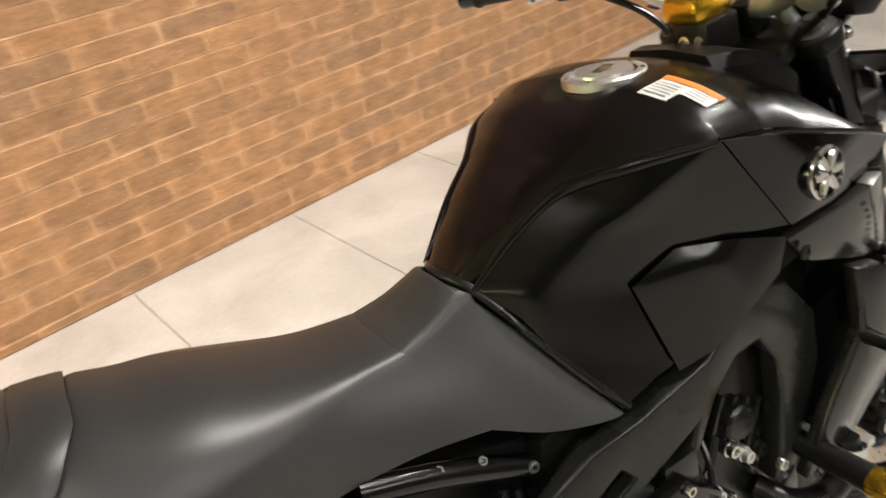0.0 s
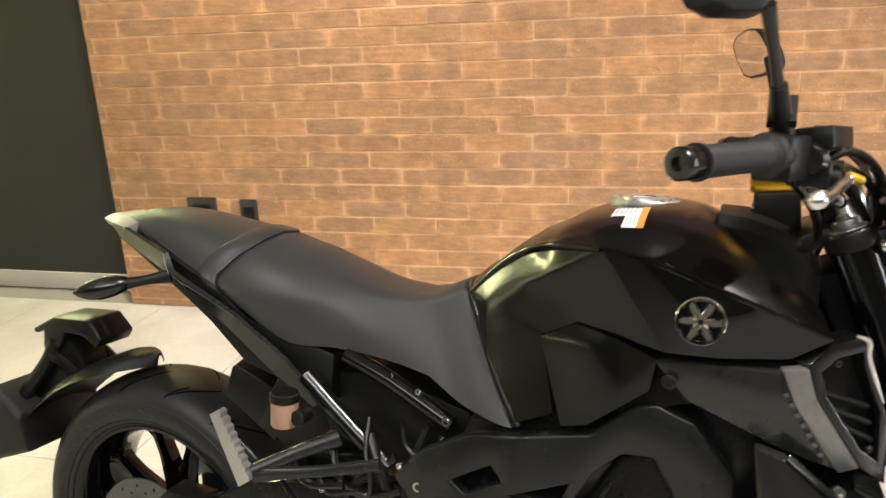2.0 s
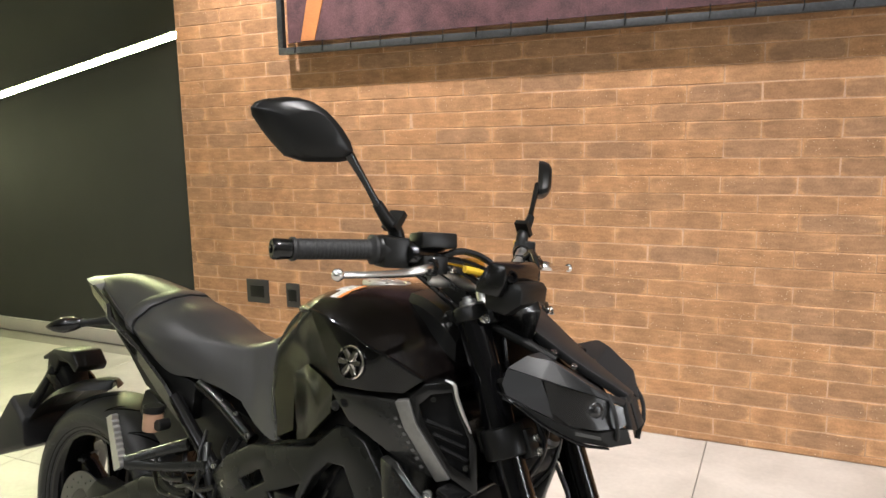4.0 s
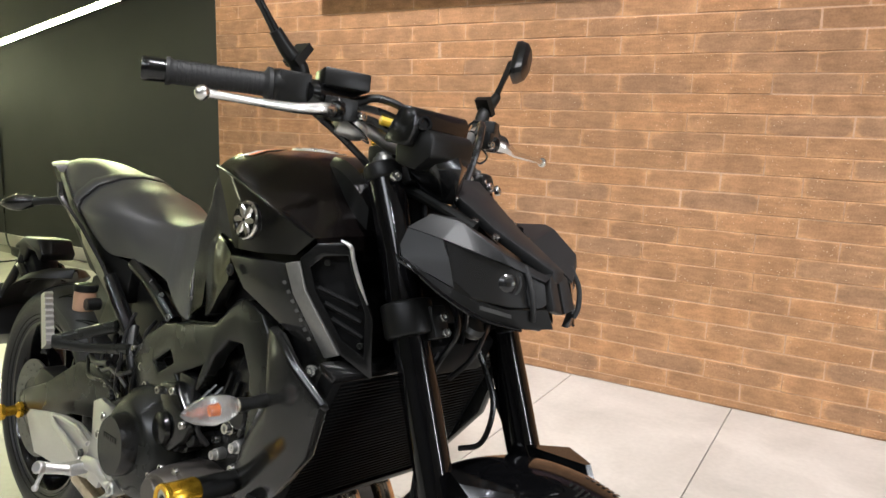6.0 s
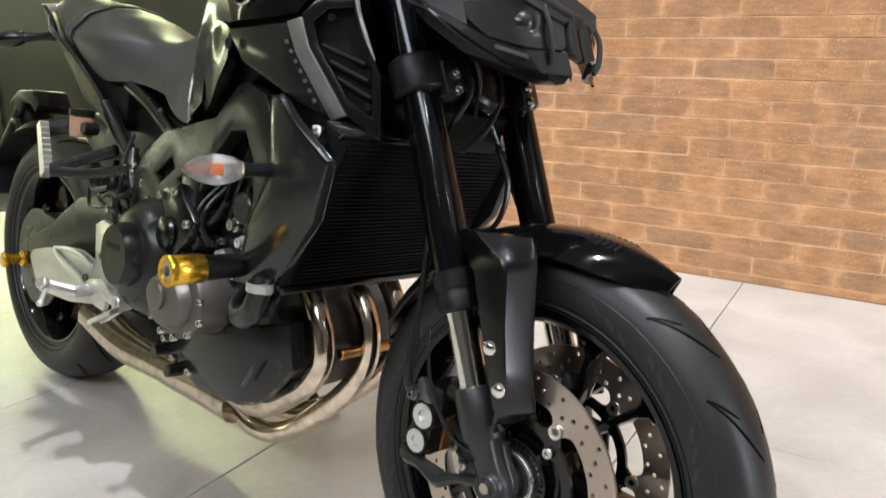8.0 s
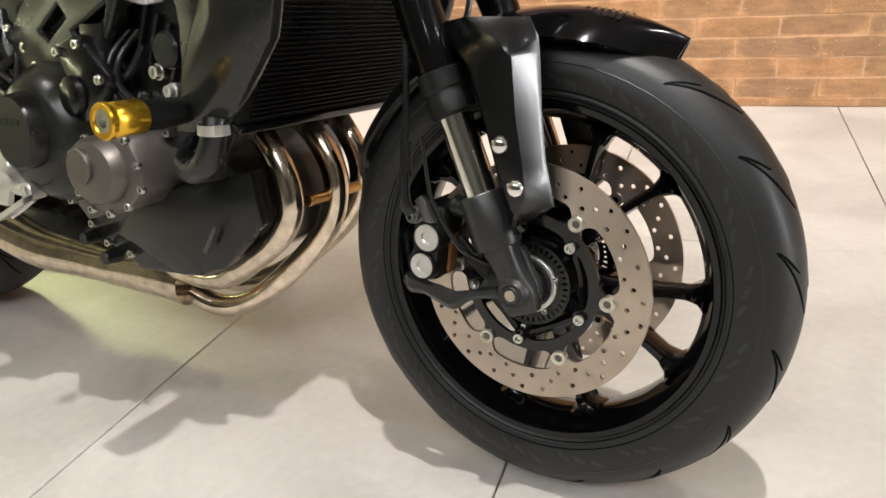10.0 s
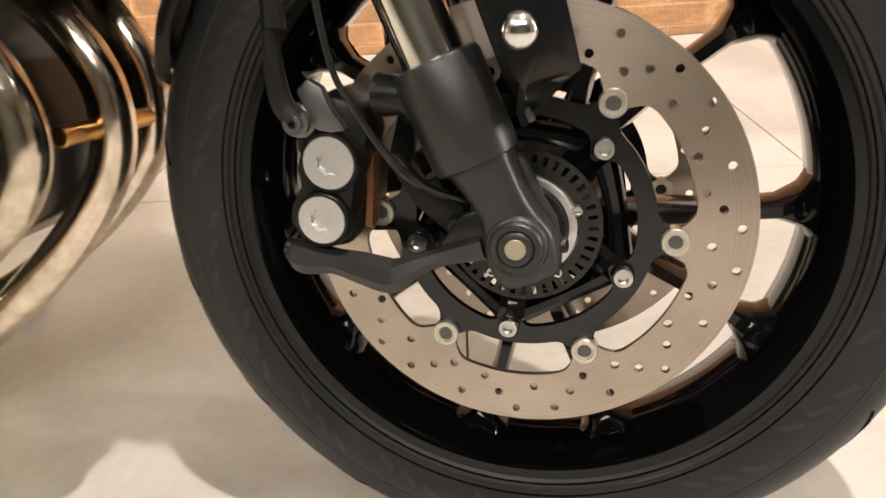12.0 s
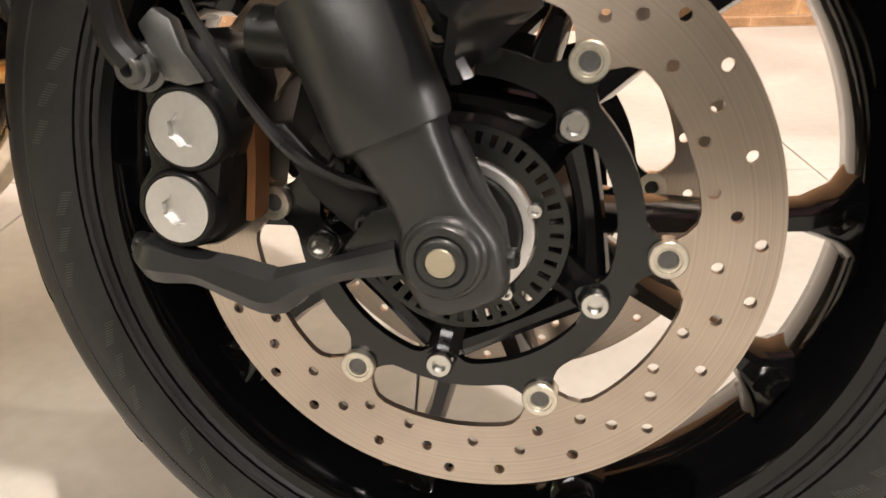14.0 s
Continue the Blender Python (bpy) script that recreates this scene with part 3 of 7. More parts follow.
# ---- wheels ----
def make_wheel(name, c, tyre_r, half, rim_half, phase, label):
    spin = Vector((0, 1, 0))
    bm = B()
    rim_r = 0.216
    side = [(rim_half, rim_r + 0.006), (rim_half + 0.004, rim_r + 0.003), (rim_half + 0.003, rim_r - 0.004), (rim_half - 0.002, rim_r - 0.0075), (rim_half - 0.012, rim_r - 0.012), (rim_half * 0.5, rim_r - 0.019)]
    prof = [(-w, r) for w, r in side] + [(0, rim_r - 0.021)] + side[::-1] + [(rim_half * 0.5, rim_r - 0.01), (-rim_half * 0.5, rim_r - 0.01), (-rim_half, rim_r + 0.006)]
    lathe(bm, c, spin, prof, 96)
    wheel = part(name, bm, GLOSS, bike, label, sharp=40)
    bm = B()
    lathe(bm, c, spin, [(-0.062, 0.0), (-0.062, 0.034), (-0.05, 0.038), (-0.03, 0.052), (0, 0.056), (0.03, 0.052), (0.05, 0.038), (0.062, 0.034), (0.062, 0)], 40)
    part("hub", bm, SATIN, wheel)
    for k in range(5):
        for s in (-1, 1):
            a0 = radians(phase + 72 * k + s * 9)
            a1 = radians(phase + 72 * k + s * 15.5)
            rings = []
            for f, w, d in ((0.0, 0.014, 0.03), (0.25, 0.0085, 0.026), (0.6, 0.0065, 0.021), (0.85, 0.0075, 0.02), (0.95, 0.014, 0.024), (1.0, 0.026, 0.03)):
                r, a = 0.046 + (0.197 - 0.046) * f, a0 + (a1 - a0) * f
                p = Vector(polar(c, r, a, 0))
                t = Vector((-math.sin(a), 0, math.cos(a)))
                rings.append([p + t * w * x + spin * d * y for x, y in ((-1, -0.5), (-0.55, -1), (0.55, -1), (1, -0.5), (1, 0.5), (0.55, 1), (-0.55, 1), (-1, 0.5))])
            bm = B()
            loft(bm, rings)
            part("spoke", bm, GLOSS, wheel, sharp=50)
    bm = B()
    q = tyre_r - rim_r
    h = [(0.74, 0.0), (0.88, 0.1), (1.0, 0.34), (0.985, 0.52), (0.9, 0.7), (0.72, 0.845), (0.5, 0.93), (0.26, 0.982), (0.0, 1.0)]
    prof = curve_pts([(-half * a, rim_r + q * b) for a, b in h] + [(half * a, rim_r + q * b) for a, b in h[-2::-1]], 3)
    prof = [tuple(p) for p in prof]
    lathe(bm, c, spin, prof + [(half * 0.7, rim_r - 0.004), (-half * 0.7, rim_r - 0.004), prof[0]], 128)
    tyre = part("tyre", bm, RUBBER, wheel, "black sport tyre with slanted sipes", sharp=60)

    flank = sorted((r, abs(w)) for w, r in prof if w <= 0 and r <= rim_r + 0.6 * q)

    def bulge(r):
        return float(np.interp(r, [p[0] for p in flank], [p[1] for p in flank]))

    for s in (-1, 1):
        # the black rings between the ribs are painted groove shade, not cut in
        for b, mat, high in ((0.045, RUBBER, 0.0016), (0.1, GROOVE_SHADE, 0.0004), (0.15, RUBBER, 0.0012), (0.2, GROOVE_SHADE, 0.0004), (0.56, RUBBER, 0.0006)):
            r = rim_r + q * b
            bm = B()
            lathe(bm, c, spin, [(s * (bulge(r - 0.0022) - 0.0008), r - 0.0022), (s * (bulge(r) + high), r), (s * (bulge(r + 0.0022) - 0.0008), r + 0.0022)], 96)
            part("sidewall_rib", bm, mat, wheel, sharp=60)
        bm = B()
        for k in range(18):
            for j in range(3):
                for i in range(9):
                    a = math.tau * k / 18 + 0.09 * j + 0.0068 * i
                    r0 = rim_r + q * (0.24 + 0.055 * j + 0.009 * i)
                    r1 = r0 + 0.0055
                    pts = [(r0, a - 0.0011), (r1, a + 0.0008), (r1, a + 0.003), (r0, a + 0.0011)]
                    bm.faces.new([bm.verts.new(polar(c, r, x, s * (bulge(r) + 0.0006))) for r, x in pts])
        bmesh.ops.recalc_face_normals(bm, faces=bm.faces)
        tagged(part("sidewall_hatching", bm, HATCHM, wheel), "fine raised hatching on the tyre sidewall", kind="stuff")

    outer = sorted((abs(w), r) for w, r in prof if w <= 0 and r >= rim_r + 0.33 * q)

    def crown(y):
        return float(np.interp(abs(y), [w for w, r in outer], [r for w, r in outer]))

    # sipes are thin raised strips with their inner shade put into the colour
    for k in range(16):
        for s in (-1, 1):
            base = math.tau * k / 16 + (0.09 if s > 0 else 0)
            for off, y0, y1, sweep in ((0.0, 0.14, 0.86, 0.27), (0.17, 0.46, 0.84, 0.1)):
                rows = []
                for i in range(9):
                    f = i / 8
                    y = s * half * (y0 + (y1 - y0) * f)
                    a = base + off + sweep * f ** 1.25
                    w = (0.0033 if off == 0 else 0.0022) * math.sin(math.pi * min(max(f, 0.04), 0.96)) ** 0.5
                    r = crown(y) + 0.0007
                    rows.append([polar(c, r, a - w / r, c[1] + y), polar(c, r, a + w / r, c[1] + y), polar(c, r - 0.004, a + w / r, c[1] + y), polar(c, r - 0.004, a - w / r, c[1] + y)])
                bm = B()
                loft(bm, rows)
                part("groove_shade_strip", bm, GROOVE_SHADE, wheel)
    return wheel


def scallop_ring(c, y, thick, r_out, r_in, lobes, lobe_h, phase, holes, parent, name, material, n=144, out_lobes=0):
    bm = B()
    inner, outer = [], []
    for k in range(n):
        a = math.tau * k / n
        g = max(0.0, math.cos(lobes * (a - phase))) ** 4
        inner.append(((r_in - lobe_h * g) * math.cos(a), (r_in - lobe_h * g) * math.sin(a)))
        outer.append(((r_out + out_lobes * g) * math.cos(a), (r_out + out_lobes * g) * math.sin(a)))
    loops = [outer, inner] + [circle(r * math.cos(a), r * math.sin(a), hr, 10) for r, a, hr in holes]
    holed(bm, loops, lambda u, v, w: Vector((c[0] + u, y + w, c[2] + v)), thick)
    return part(name, bm, material, parent, smooth=False)


FC, RC = (1.44, 0.0, 0.30), (0.0, 0.0, 0.315)
front_wheel = make_wheel("front_wheel", FC, 0.30, 0.0565, 0.046, 57, "gloss black ten-spoke cast wheel")
SHIFT[0] = None
rear_wheel = make_wheel("rear_wheel", RC, 0.315, 0.090, 0.072, 20, "gloss black ten-spoke cast wheel")

SHIFT[0] = steered
for s in SIDES:
    y = s * 0.0705
    holes = []
    for k in range(62):
        holes.append(((0.142, 0.1305, 0.12, 0.138, 0.1192, 0.129, 0.1405, 0.1232)[k % 8], radians(-45.9 - 360 / 62 * k), 0.0031))
    ph = radians(55.5)
    disc = scallop_ring(FC, y - 0.0022, 0.0045, 0.1505, 0.1135, 6, 0.0205, ph, holes, front_wheel, "brake_disc", DISCM)
    disc["label"] = "drilled brushed steel brake disc"
    bm = B()
    inner, outer = [], []
    for k in range(150):
        a = math.tau * k / 150
        g = max(0.0, math.cos(6 * (a - ph))) ** 5
        w = max(0.0, math.cos(5 * (a - radians(46)))) ** 6
        inner.append(((0.0755 - 0.0115 * w) * math.cos(a), (0.0755 - 0.0115 * w) * math.sin(a)))
        outer.append(((0.0885 + 0.016 * g) * math.cos(a), (0.0885 + 0.016 * g) * math.sin(a)))
    holed(bm, [outer, inner], lambda u, v, w: Vector((FC[0] + u, y - 0.003 - s * 0.001 + w, FC[2] + v)), 0.006)
    part("disc_carrier", bm, SATIN, front_wheel, "satin black disc carrier", smooth=False)
    for k in range(6):
        a = ph + k * math.tau / 6
        p = Vector(polar(FC, 0.1, a, y + s * 0.003))
        bm = B()
        lathe(bm, p, (0, s, 0), [(0, 0.0094), (0.0026, 0.0094), (0.0034, 0.0088), (0.0034, 0.0066), (0.0026, 0.0062), (0.0026, 0.0052), (0.0018, 0.0047), (-0.008, 0.0047), (-0.008, 0.0094), (0, 0.0094)], 24)
        part("bobbin", bm, BOBM, front_wheel)
        bm = B()
        lathe(bm, p, (0, s, 0), [(0.0012, 0), (0.0012, 0.0048)], 20)
        lathe(bm, p, (0, s, 0), [(0.0016, 0), (0.0016, 0.0016)], 12)
        part("bobbin_core", bm, GUIDEM, front_wheel)
    for k in range(5):
        a = radians(46 - 72 * k)
        p = Vector(polar(FC, 0.075, a, y + s * 0.004))
        bolt(front_wheel, p, (0, s, 0), 0.0074, 0.006)
        bm = B()
        tube(bm, [polar(FC, 0.05, a, y - s * 0.02), polar(FC, 0.064, a, y - s * 0.012), polar(FC, 0.077, a, y - s * 0.003)], [0.014, 0.011, 0.0105], 10, 4)
        part("disc_mount", bm, GLOSS, front_wheel)
        bm = B()
        a2 = radians(46 - 72 * (k + 1))
        tube(bm, [polar(FC, 0.073, a, y - s * 0.012), polar(FC, 0.062, (a + a2) / 2, y - s * 0.016), polar(FC, 0.073, a2, y - s * 0.012)], [0.0095, 0.0075, 0.0095], 10, 4)
        part("disc_mount_strut", bm, GLOSS, front_wheel)
    # toothed speed ring
    slots = []
    for k in range(40):
        a = math.tau * k / 40
        u, v = math.cos(a), math.sin(a)
        slots.append([(u * r - v * w, v * r + u * w) for r, w in ((0.0435, -0.0014), (0.0502, -0.0018), (0.0502, 0.0018), (0.0435, 0.0014))])
    bm = B()
    holed(bm, [circle(0, 0, 0.0532, 80), circle(0, 0, 0.0375, 48)] + slots, lambda u, v, w: Vector((FC[0] + u, s * 0.0745 + w, FC[2] + v)), 0.002)
    part("speed_ring", bm, FRAMEM, front_wheel, "slotted black speed sensor ring", smooth=False)
    bm = B()
    lathe(bm, (FC[0], s * 0.06, FC[2]), (0, s, 0), [(0, 0.037), (0.0165, 0.0362), (0.0175, 0.035), (0.0175, 0.031), (0.012, 0.0305)], 40)
    part("hub_ring", bm, ALU, front_wheel, "bare metal hub ring")
    bm = B()
    lathe(bm, (FC[0], s * 0.06, FC[2]), (0, s, 0), [(0, 0.031), (0.019, 0.0302), (0.021, 0.029), (0.021, 0.024), (0.036, 0.023), (0.036, 0.0)], 32)
    part("hub_cap", bm, FRAMEM, front_wheel)
    for k in range(5):
        bolt(front_wheel, polar(FC, 0.0385, radians(20 + 72 * k), s * 0.0765), (0, s, 0), 0.0038, 0.004)
bm = B()
rod(bm, polar(FC, 0.176, radians(-66), -0.012), polar(FC, 0.152, radians(-66.5), -0.016), 0.0055, 0.0045, 10)
part("valve_stem", bm, CABLE, front_wheel)

SHIFT[0] = None
rear_holes = [(r, math.tau * k / 16 + o, 0.0034) for k in range(16) for r, o in ((0.094, 0.0), (0.108, 0.19))]
scallop_ring(RC, -0.102, 0.004, 0.1225, 0.078, 5, 0.008, 0.3, rear_holes, rear_wheel, "brake_disc", GUIDEM)
scallop_ring(RC, -0.101, 0.004, 0.08, 0.045, 5, 0.0, 0.3, [], rear_wheel, "disc_carrier", SATIN)
bm = B()
lathe(bm, (0, 0.085, 0.315), (0, 1, 0), [(0, 0.05), (0, 0.1), (0.006, 0.1), (0.006, 0.05), (0, 0.05)], 60)
part("sprocket", bm, ALU, rear_wheel)

# ---- fork ----
SHIFT[0] = steered
AX = Vector((-0.3793, 0, 0.9253))


def on_fork(z, s, fwd=0.0):
    """A point of a fork leg's axis at the height z."""
    return Vector((1.395 + (0.40 - z) * 0.41 + fwd, s * 0.105, z))


for s in SIDES:
    bm = B()
    rod(bm, on_fork(0.522, s), on_fork(1.005, s), 0.0268, seg=32)
    leg = part("fork_tube", bm, GLOSS, bike, "gloss black upper fork tube")
    bm = B()
    lathe(bm, on_fork(0.552, s), -AX, [(0, 0.0268), (0.002, 0.0292), (0.022, 0.0292), (0.024, 0.0275), (0.03, 0.0275), (0.032, 0.0285), (0.05, 0.0285), (0.054, 0.023), (0.054, 0.0)], 32)
    part("dust_seal", bm, MATTE, leg)
    bm = B()
    rod(bm, on_fork(0.36, s), on_fork(0.53, s), 0.0205, seg=32)
    part("stanchion", bm, CHROME, leg, "polished chrome lower stanchion")
    bm = B()
    lathe(bm, on_fork(1.0, s), AX, [(0, 0.0268), (0.006, 0.025), (0.008, 0.015), (0.014, 0.0145), (0.016, 0.0135), (0.016, 0.008), (0.022, 0.0078), (0.022, 0)], 24)
    part("fork_cap", bm, GUIDEM, leg, "silver fork cap")
    # cast foot with the axle boss
    bm = B()
    e = Vector((1.441, s * 0.113, 0.302))
    lathe(bm, on_fork(0.414, s), -AX, [(0, 0.0), (0, 0.0225), (0.001, 0.027), (0.004, 0.0285), (0.061, 0.0285), (0.066, 0.0276), (0.0675, 0.026), (0.0675, 0.022), (0.08, 0.018), (0.08, 0)], 40)
    foot = part("fork_foot", bm, FOOTM, leg, "matte black cast fork foot", sharp=30)
    bm = B()
    rows = []
    for x, z, w, d, y in curve_pts([(1.409, 0.368, 0.023, 0.0235, 0.105), (1.414, 0.357, 0.0228, 0.0232, 0.105), (1.4215, 0.344, 0.0196, 0.0205, 0.106), (1.433, 0.322, 0.0176, 0.0175, 0.1065), (1.4405, 0.302, 0.0238, 0.017, 0.106), (1.4465, 0.283, 0.0226, 0.0155, 0.104), (1.4495, 0.2745, 0.0195, 0.012, 0.103)], 4):
        ring = []
        for k in range(28):
            a = math.tau * k / 28
            u, v = math.cos(a), math.sin(a)
            u, v = math.copysign(abs(u) ** 0.62, u), math.copysign(abs(v) ** 0.62, v)
            ring.append((x + 0.93 * w * u, s * (y + d * v), z + 0.36 * w * u))
        rows.append(ring)
    loft(bm, rows)
    part("foot_web", bm, FOOTM, leg, "matte black cast web", sharp=60)
    bm = B()
    loft(bm, [[(x, s * y, z) for x, y, z in ((1.437, a, 0.356), (1.443, a, 0.354), (1.456, a, 0.326), (1.464, a, 0.313), (1.468, a, 0.292), (1.466, a, 0.284), (1.452, a, 0.29), (1.444, a, 0.32))] for a in (0.09, 0.104)])
    part("pinch_block", bm, FOOTM, leg, bevel=0.003)
    bm = B()
    lathe(bm, (e.x, s * 0.112, e.z), (0, s, 0), [(0, 0.0), (0, 0.021), (0.0115, 0.0195), (0.0135, 0.018), (0.014, 0.0172), (0.0165, 0.0165), (0.0175, 0.0155), (0.0175, 0.0122), (0.0165, 0.0112), (0.018, 0.0108), (0.0188, 0.0098), (0.0188, 0.007), (0.014, 0.0068), (0.014, 0)], 40)
    part("axle_boss", bm, FOOTM, leg, sharp=40)
    bolt(leg, (1.466, s * 0.1, 0.296), (0.95, s * 0.2, 0.1), 0.005, 0.005, FRAMEM)
    bm = B()
    lathe(bm, (e.x, s * 0.126, e.z), (0, s, 0), [(0, 0.0068), (0.0045, 0.0068), (0.005, 0.0062), (0.005, 0)], 28)
    part("axle_end", bm, plain("axle_steel", (0.55, 0.5, 0.38), 0.4, 1.0, vary=0.1, bump=0.2), leg)
    # caliper with two pistons' caps, its bracket arm and its hose
    bm = B()
    prism(bm, [(1.296, 0.385), (1.316, 0.396), (1.342, 0.389), (1.346, 0.368), (1.339, 0.345), (1.335, 0.318), (1.33, 0.295), (1.3, 0.29), (1.292, 0.312), (1.294, 0.33), (1.302, 0.343), (1.296, 0.36)], s * 0.112, s * 0.035)
    cal = part("brake_caliper", bm, MATTE, bike, "black two-piston radial brake caliper", bevel=0.006)
    bm = B()
    prism(bm, [(1.298, 0.348), (1.304, 0.366), (1.319, 0.3745), (1.337, 0.37), (1.344, 0.352), (1.337, 0.336), (1.334, 0.321), (1.332, 0.305), (1.32, 0.295), (1.299, 0.297), (1.29, 0.312), (1.2925, 0.325), (1.3, 0.334)], s * 0.1185, s * 0.09)
    part("caliper_face", bm, MATTE, cal, bevel=0.004)
    for q, r in (((1.3225, 0.353), 0.0168), ((1.3145, 0.3155), 0.0158)):
        bm = B()
        lathe(bm, (q[0], s * 0.116, q[1]), (0, s, 0), [(-0.006, r + 0.0045), (0.002, r + 0.0036), (0.0055, r + 0.0026), (0.0066, r + 0.0014), (0.0066, r + 0.0005), (0.005, r)], 40)
        part("bore_ring", bm, MATTE, cal)
        bm = B()
        star = [((r * (0.5 if k % 2 else 0.42)) * math.cos(math.tau * k / 16), (r * (0.5 if k % 2 else 0.42)) * math.sin(math.tau * k / 16)) for k in range(16)]
        holed(bm, [circle(0, 0, r, 40), star], lambda u, v, w: Vector((q[0] + u, s * (0.1185 + w), q[1] + v)), 0.0045)
        lathe(bm, (q[0], s * 0.1195, q[1]), (0, s, 0), [(0, 0), (0.0002, r * 0.7)], 24)
        part("piston_cap", bm, ALU, cal, "silver star-socket piston cap")
    bm = B()
    tube(bm, [(1.286, s * 0.108, 0.29), (1.297, s * 0.112, 0.287), (1.318, s * 0.114, 0.285), (1.338, s * 0.115, 0.281), (1.358, s * 0.115, 0.2765), (1.372, s * 0.116, 0.283), (1.39, s * 0.115, 0.29), (1.418, s * 0.112, 0.297)], [0.0085, 0.0125, 0.0092, 0.0112, 0.0122, 0.0085, 0.0062, 0.0085], 7, 4)
    part("caliper_bracket", bm, FOOTM, cal, "rough black bracket arm")
    bm = B()
    tube(bm, [(1.412, s * 0.1, 0.375), (1.375, s * 0.098, 0.39), (1.35, s * 0.094, 0.392)], [0.015, 0.0125, 0.0145], 14, 4)
    lathe(bm, (1.377, s * 0.0975, 0.389), (-0.9, 0, 0.4), [(0, 0.012), (0, 0.016), (0.006, 0.016), (0.006, 0.012)], 24)
    part("slide_pin_boot", bm, FRAMEM, cal)
    bm = B()
    plate(bm, [(1.39, s * 0.112, 0.298), (1.405, s * 0.112, 0.318), (1.418, s * 0.112, 0.322), (1.422, s * 0.112, 0.3), (1.41, s * 0.112, 0.292)], 0.01, 0.0, inward=(0, -s, 0))
    part("bracket_web", bm, FRAMEM, cal, bevel=0.002)
    bm = B()
    plate(bm, [(1.339, s * 0.096, 0.352), (1.3435, s * 0.096, 0.352), (1.3425, s * 0.096, 0.33), (1.3395, s * 0.096, 0.304), (1.335, s * 0.096, 0.304), (1.338, s * 0.096, 0.33)], 0.016, inward=(0, -s, 0))
    part("brake_pad", bm, plain("copper_brake_pad", (0.2, 0.085, 0.03), 0.5, 0.4), cal, "copper brake pad edge")
    bm = B()
    plate(bm, [(1.305, s * 0.122, 0.398), (1.313, s * 0.122, 0.405), (1.322, s * 0.123, 0.4), (1.326, s * 0.123, 0.388), (1.336, s * 0.123, 0.374), (1.326, s * 0.123, 0.372), (1.316, s * 0.123, 0.374), (1.311, s * 0.122, 0.384)], 0.008, 0.001, inward=(0, -s, 0))
    part("hose_guide", bm, GUIDEM, cal, "grey metal hose guide", bevel=0.0015)
    bm = B()
    plate(bm, [(1.352, s * 0.1, 0.353), (1.36, s * 0.1, 0.354), (1.375, s * 0.1, 0.338), (1.387, s * 0.1, 0.332), (1.404, s * 0.1, 0.322), (1.408, s * 0.1, 0.306), (1.398, s * 0.1, 0.298), (1.386, s * 0.1, 0.308), (1.371, s * 0.1, 0.321)], 0.009, 0.001, inward=(0, -s, 0))
    part("sensor_bracket", bm, MATTE, cal, bevel=0.0015)
    bolt(cal, (1.399, s * 0.101, 0.308), (0, s, 0), 0.0055, 0.004, FRAMEM)
    bolt(cal, (1.387, s * 0.101, 0.335), (0, s, 0), 0.0045, 0.004, FRAMEM)
    bolt(cal, (1.289, s * 0.11, 0.292), (-0.9, s * 0.2, 0.3), 0.006, 0.007, FRAMEM)
    bm = B()
    tube(bm, [(1.304, s * 0.126, 0.382), (1.297, s * 0.128, 0.395), (1.295, s * 0.128, 0.43), (1.294, s * 0.12, 0.5), (1.29, s * 0.112, 0.58), (1.262, s * 0.075, 0.68), (1.24, s * 0.04, 0.76)], [0.008, 0.007, 0.0055, 0.0042, 0.0042, 0.0042, 0.0042], 10, 5)
    tube(bm, [(1.298, s * 0.128, 0.435), (1.296, s * 0.124, 0.47)], 0.0072, 10, 3)
    part("brake_hose", bm, CABLE, cal)
    bm = B()
    lathe(bm, (1.305, s * 0.114, 0.379), (0, s, 0), [(0, 0.0115), (0.006, 0.0105), (0.007, 0.008), (0.009, 0.008), (0.0095, 0.0085), (0.014, 0.0085), (0.0145, 0.0062), (0.018, 0.0062), (0.019, 0.0055), (0.019, 0.003), (0.013, 0.0028), (0.013, 0)], 24)
    part("banjo_bolt", bm, GUIDEM, cal, "grey steel banjo bolt")
bm = B()
tube(bm, [(1.322, -0.13, 0.48), (1.331, -0.128, 0.415), (1.343, -0.127, 0.389), (1.357, -0.126, 0.366), (1.372, -0.124, 0.348), (1.386, -0.115, 0.335), (1.407, -0.104, 0.325)], [0.0022, 0.0022, 0.0024, 0.0024, 0.0034, 0.0034, 0.0024], 8, 6)
part("sensor_cable", bm, CABLE, bike)
bm = B()
rod(bm, (1.443, -0.1, 0.3), (1.443, 0.1, 0.3), 0.012)
part("axle", bm, BOLT, bike)

for z, h, w in ((0.792, 0.05, 0.034), (0.992, 0.026, 0.0275)):
    bm = B()
    for s in SIDES:
        c = on_fork(z, s)
        lathe(bm, c - AX * h / 2, AX, [(0, 0), (0, w), (0.003, w + 0.003), (h - 0.003, w + 0.003), (h, w), (h, 0)], 32)
        box(bm, c + Vector((0.03, -s * 0.02, 0.0)), (0.028, 0.03, h * 0.9), (0, -22.3, 0))
    c = on_fork(z, 0)
    box(bm, c + Vector((-0.022, 0, 0)), (0.07, 0.2, h * 0.8), (0, -22.3, 0))
    clamp = part("fork_clamp", bm, MATTE, bike, "matte black fork clamp", bevel=0.003)
    for s in SIDES:
        for k in ((-0.011, 0.011) if z < 0.9 else (0,)):
            p = on_fork(z, s) + AX * k + Vector((0.046, -s * 0.024, 0))
            bolt(clamp, p, (0.9, s * 0.25, 0.4), 0.0068, 0.007)
bm = B()
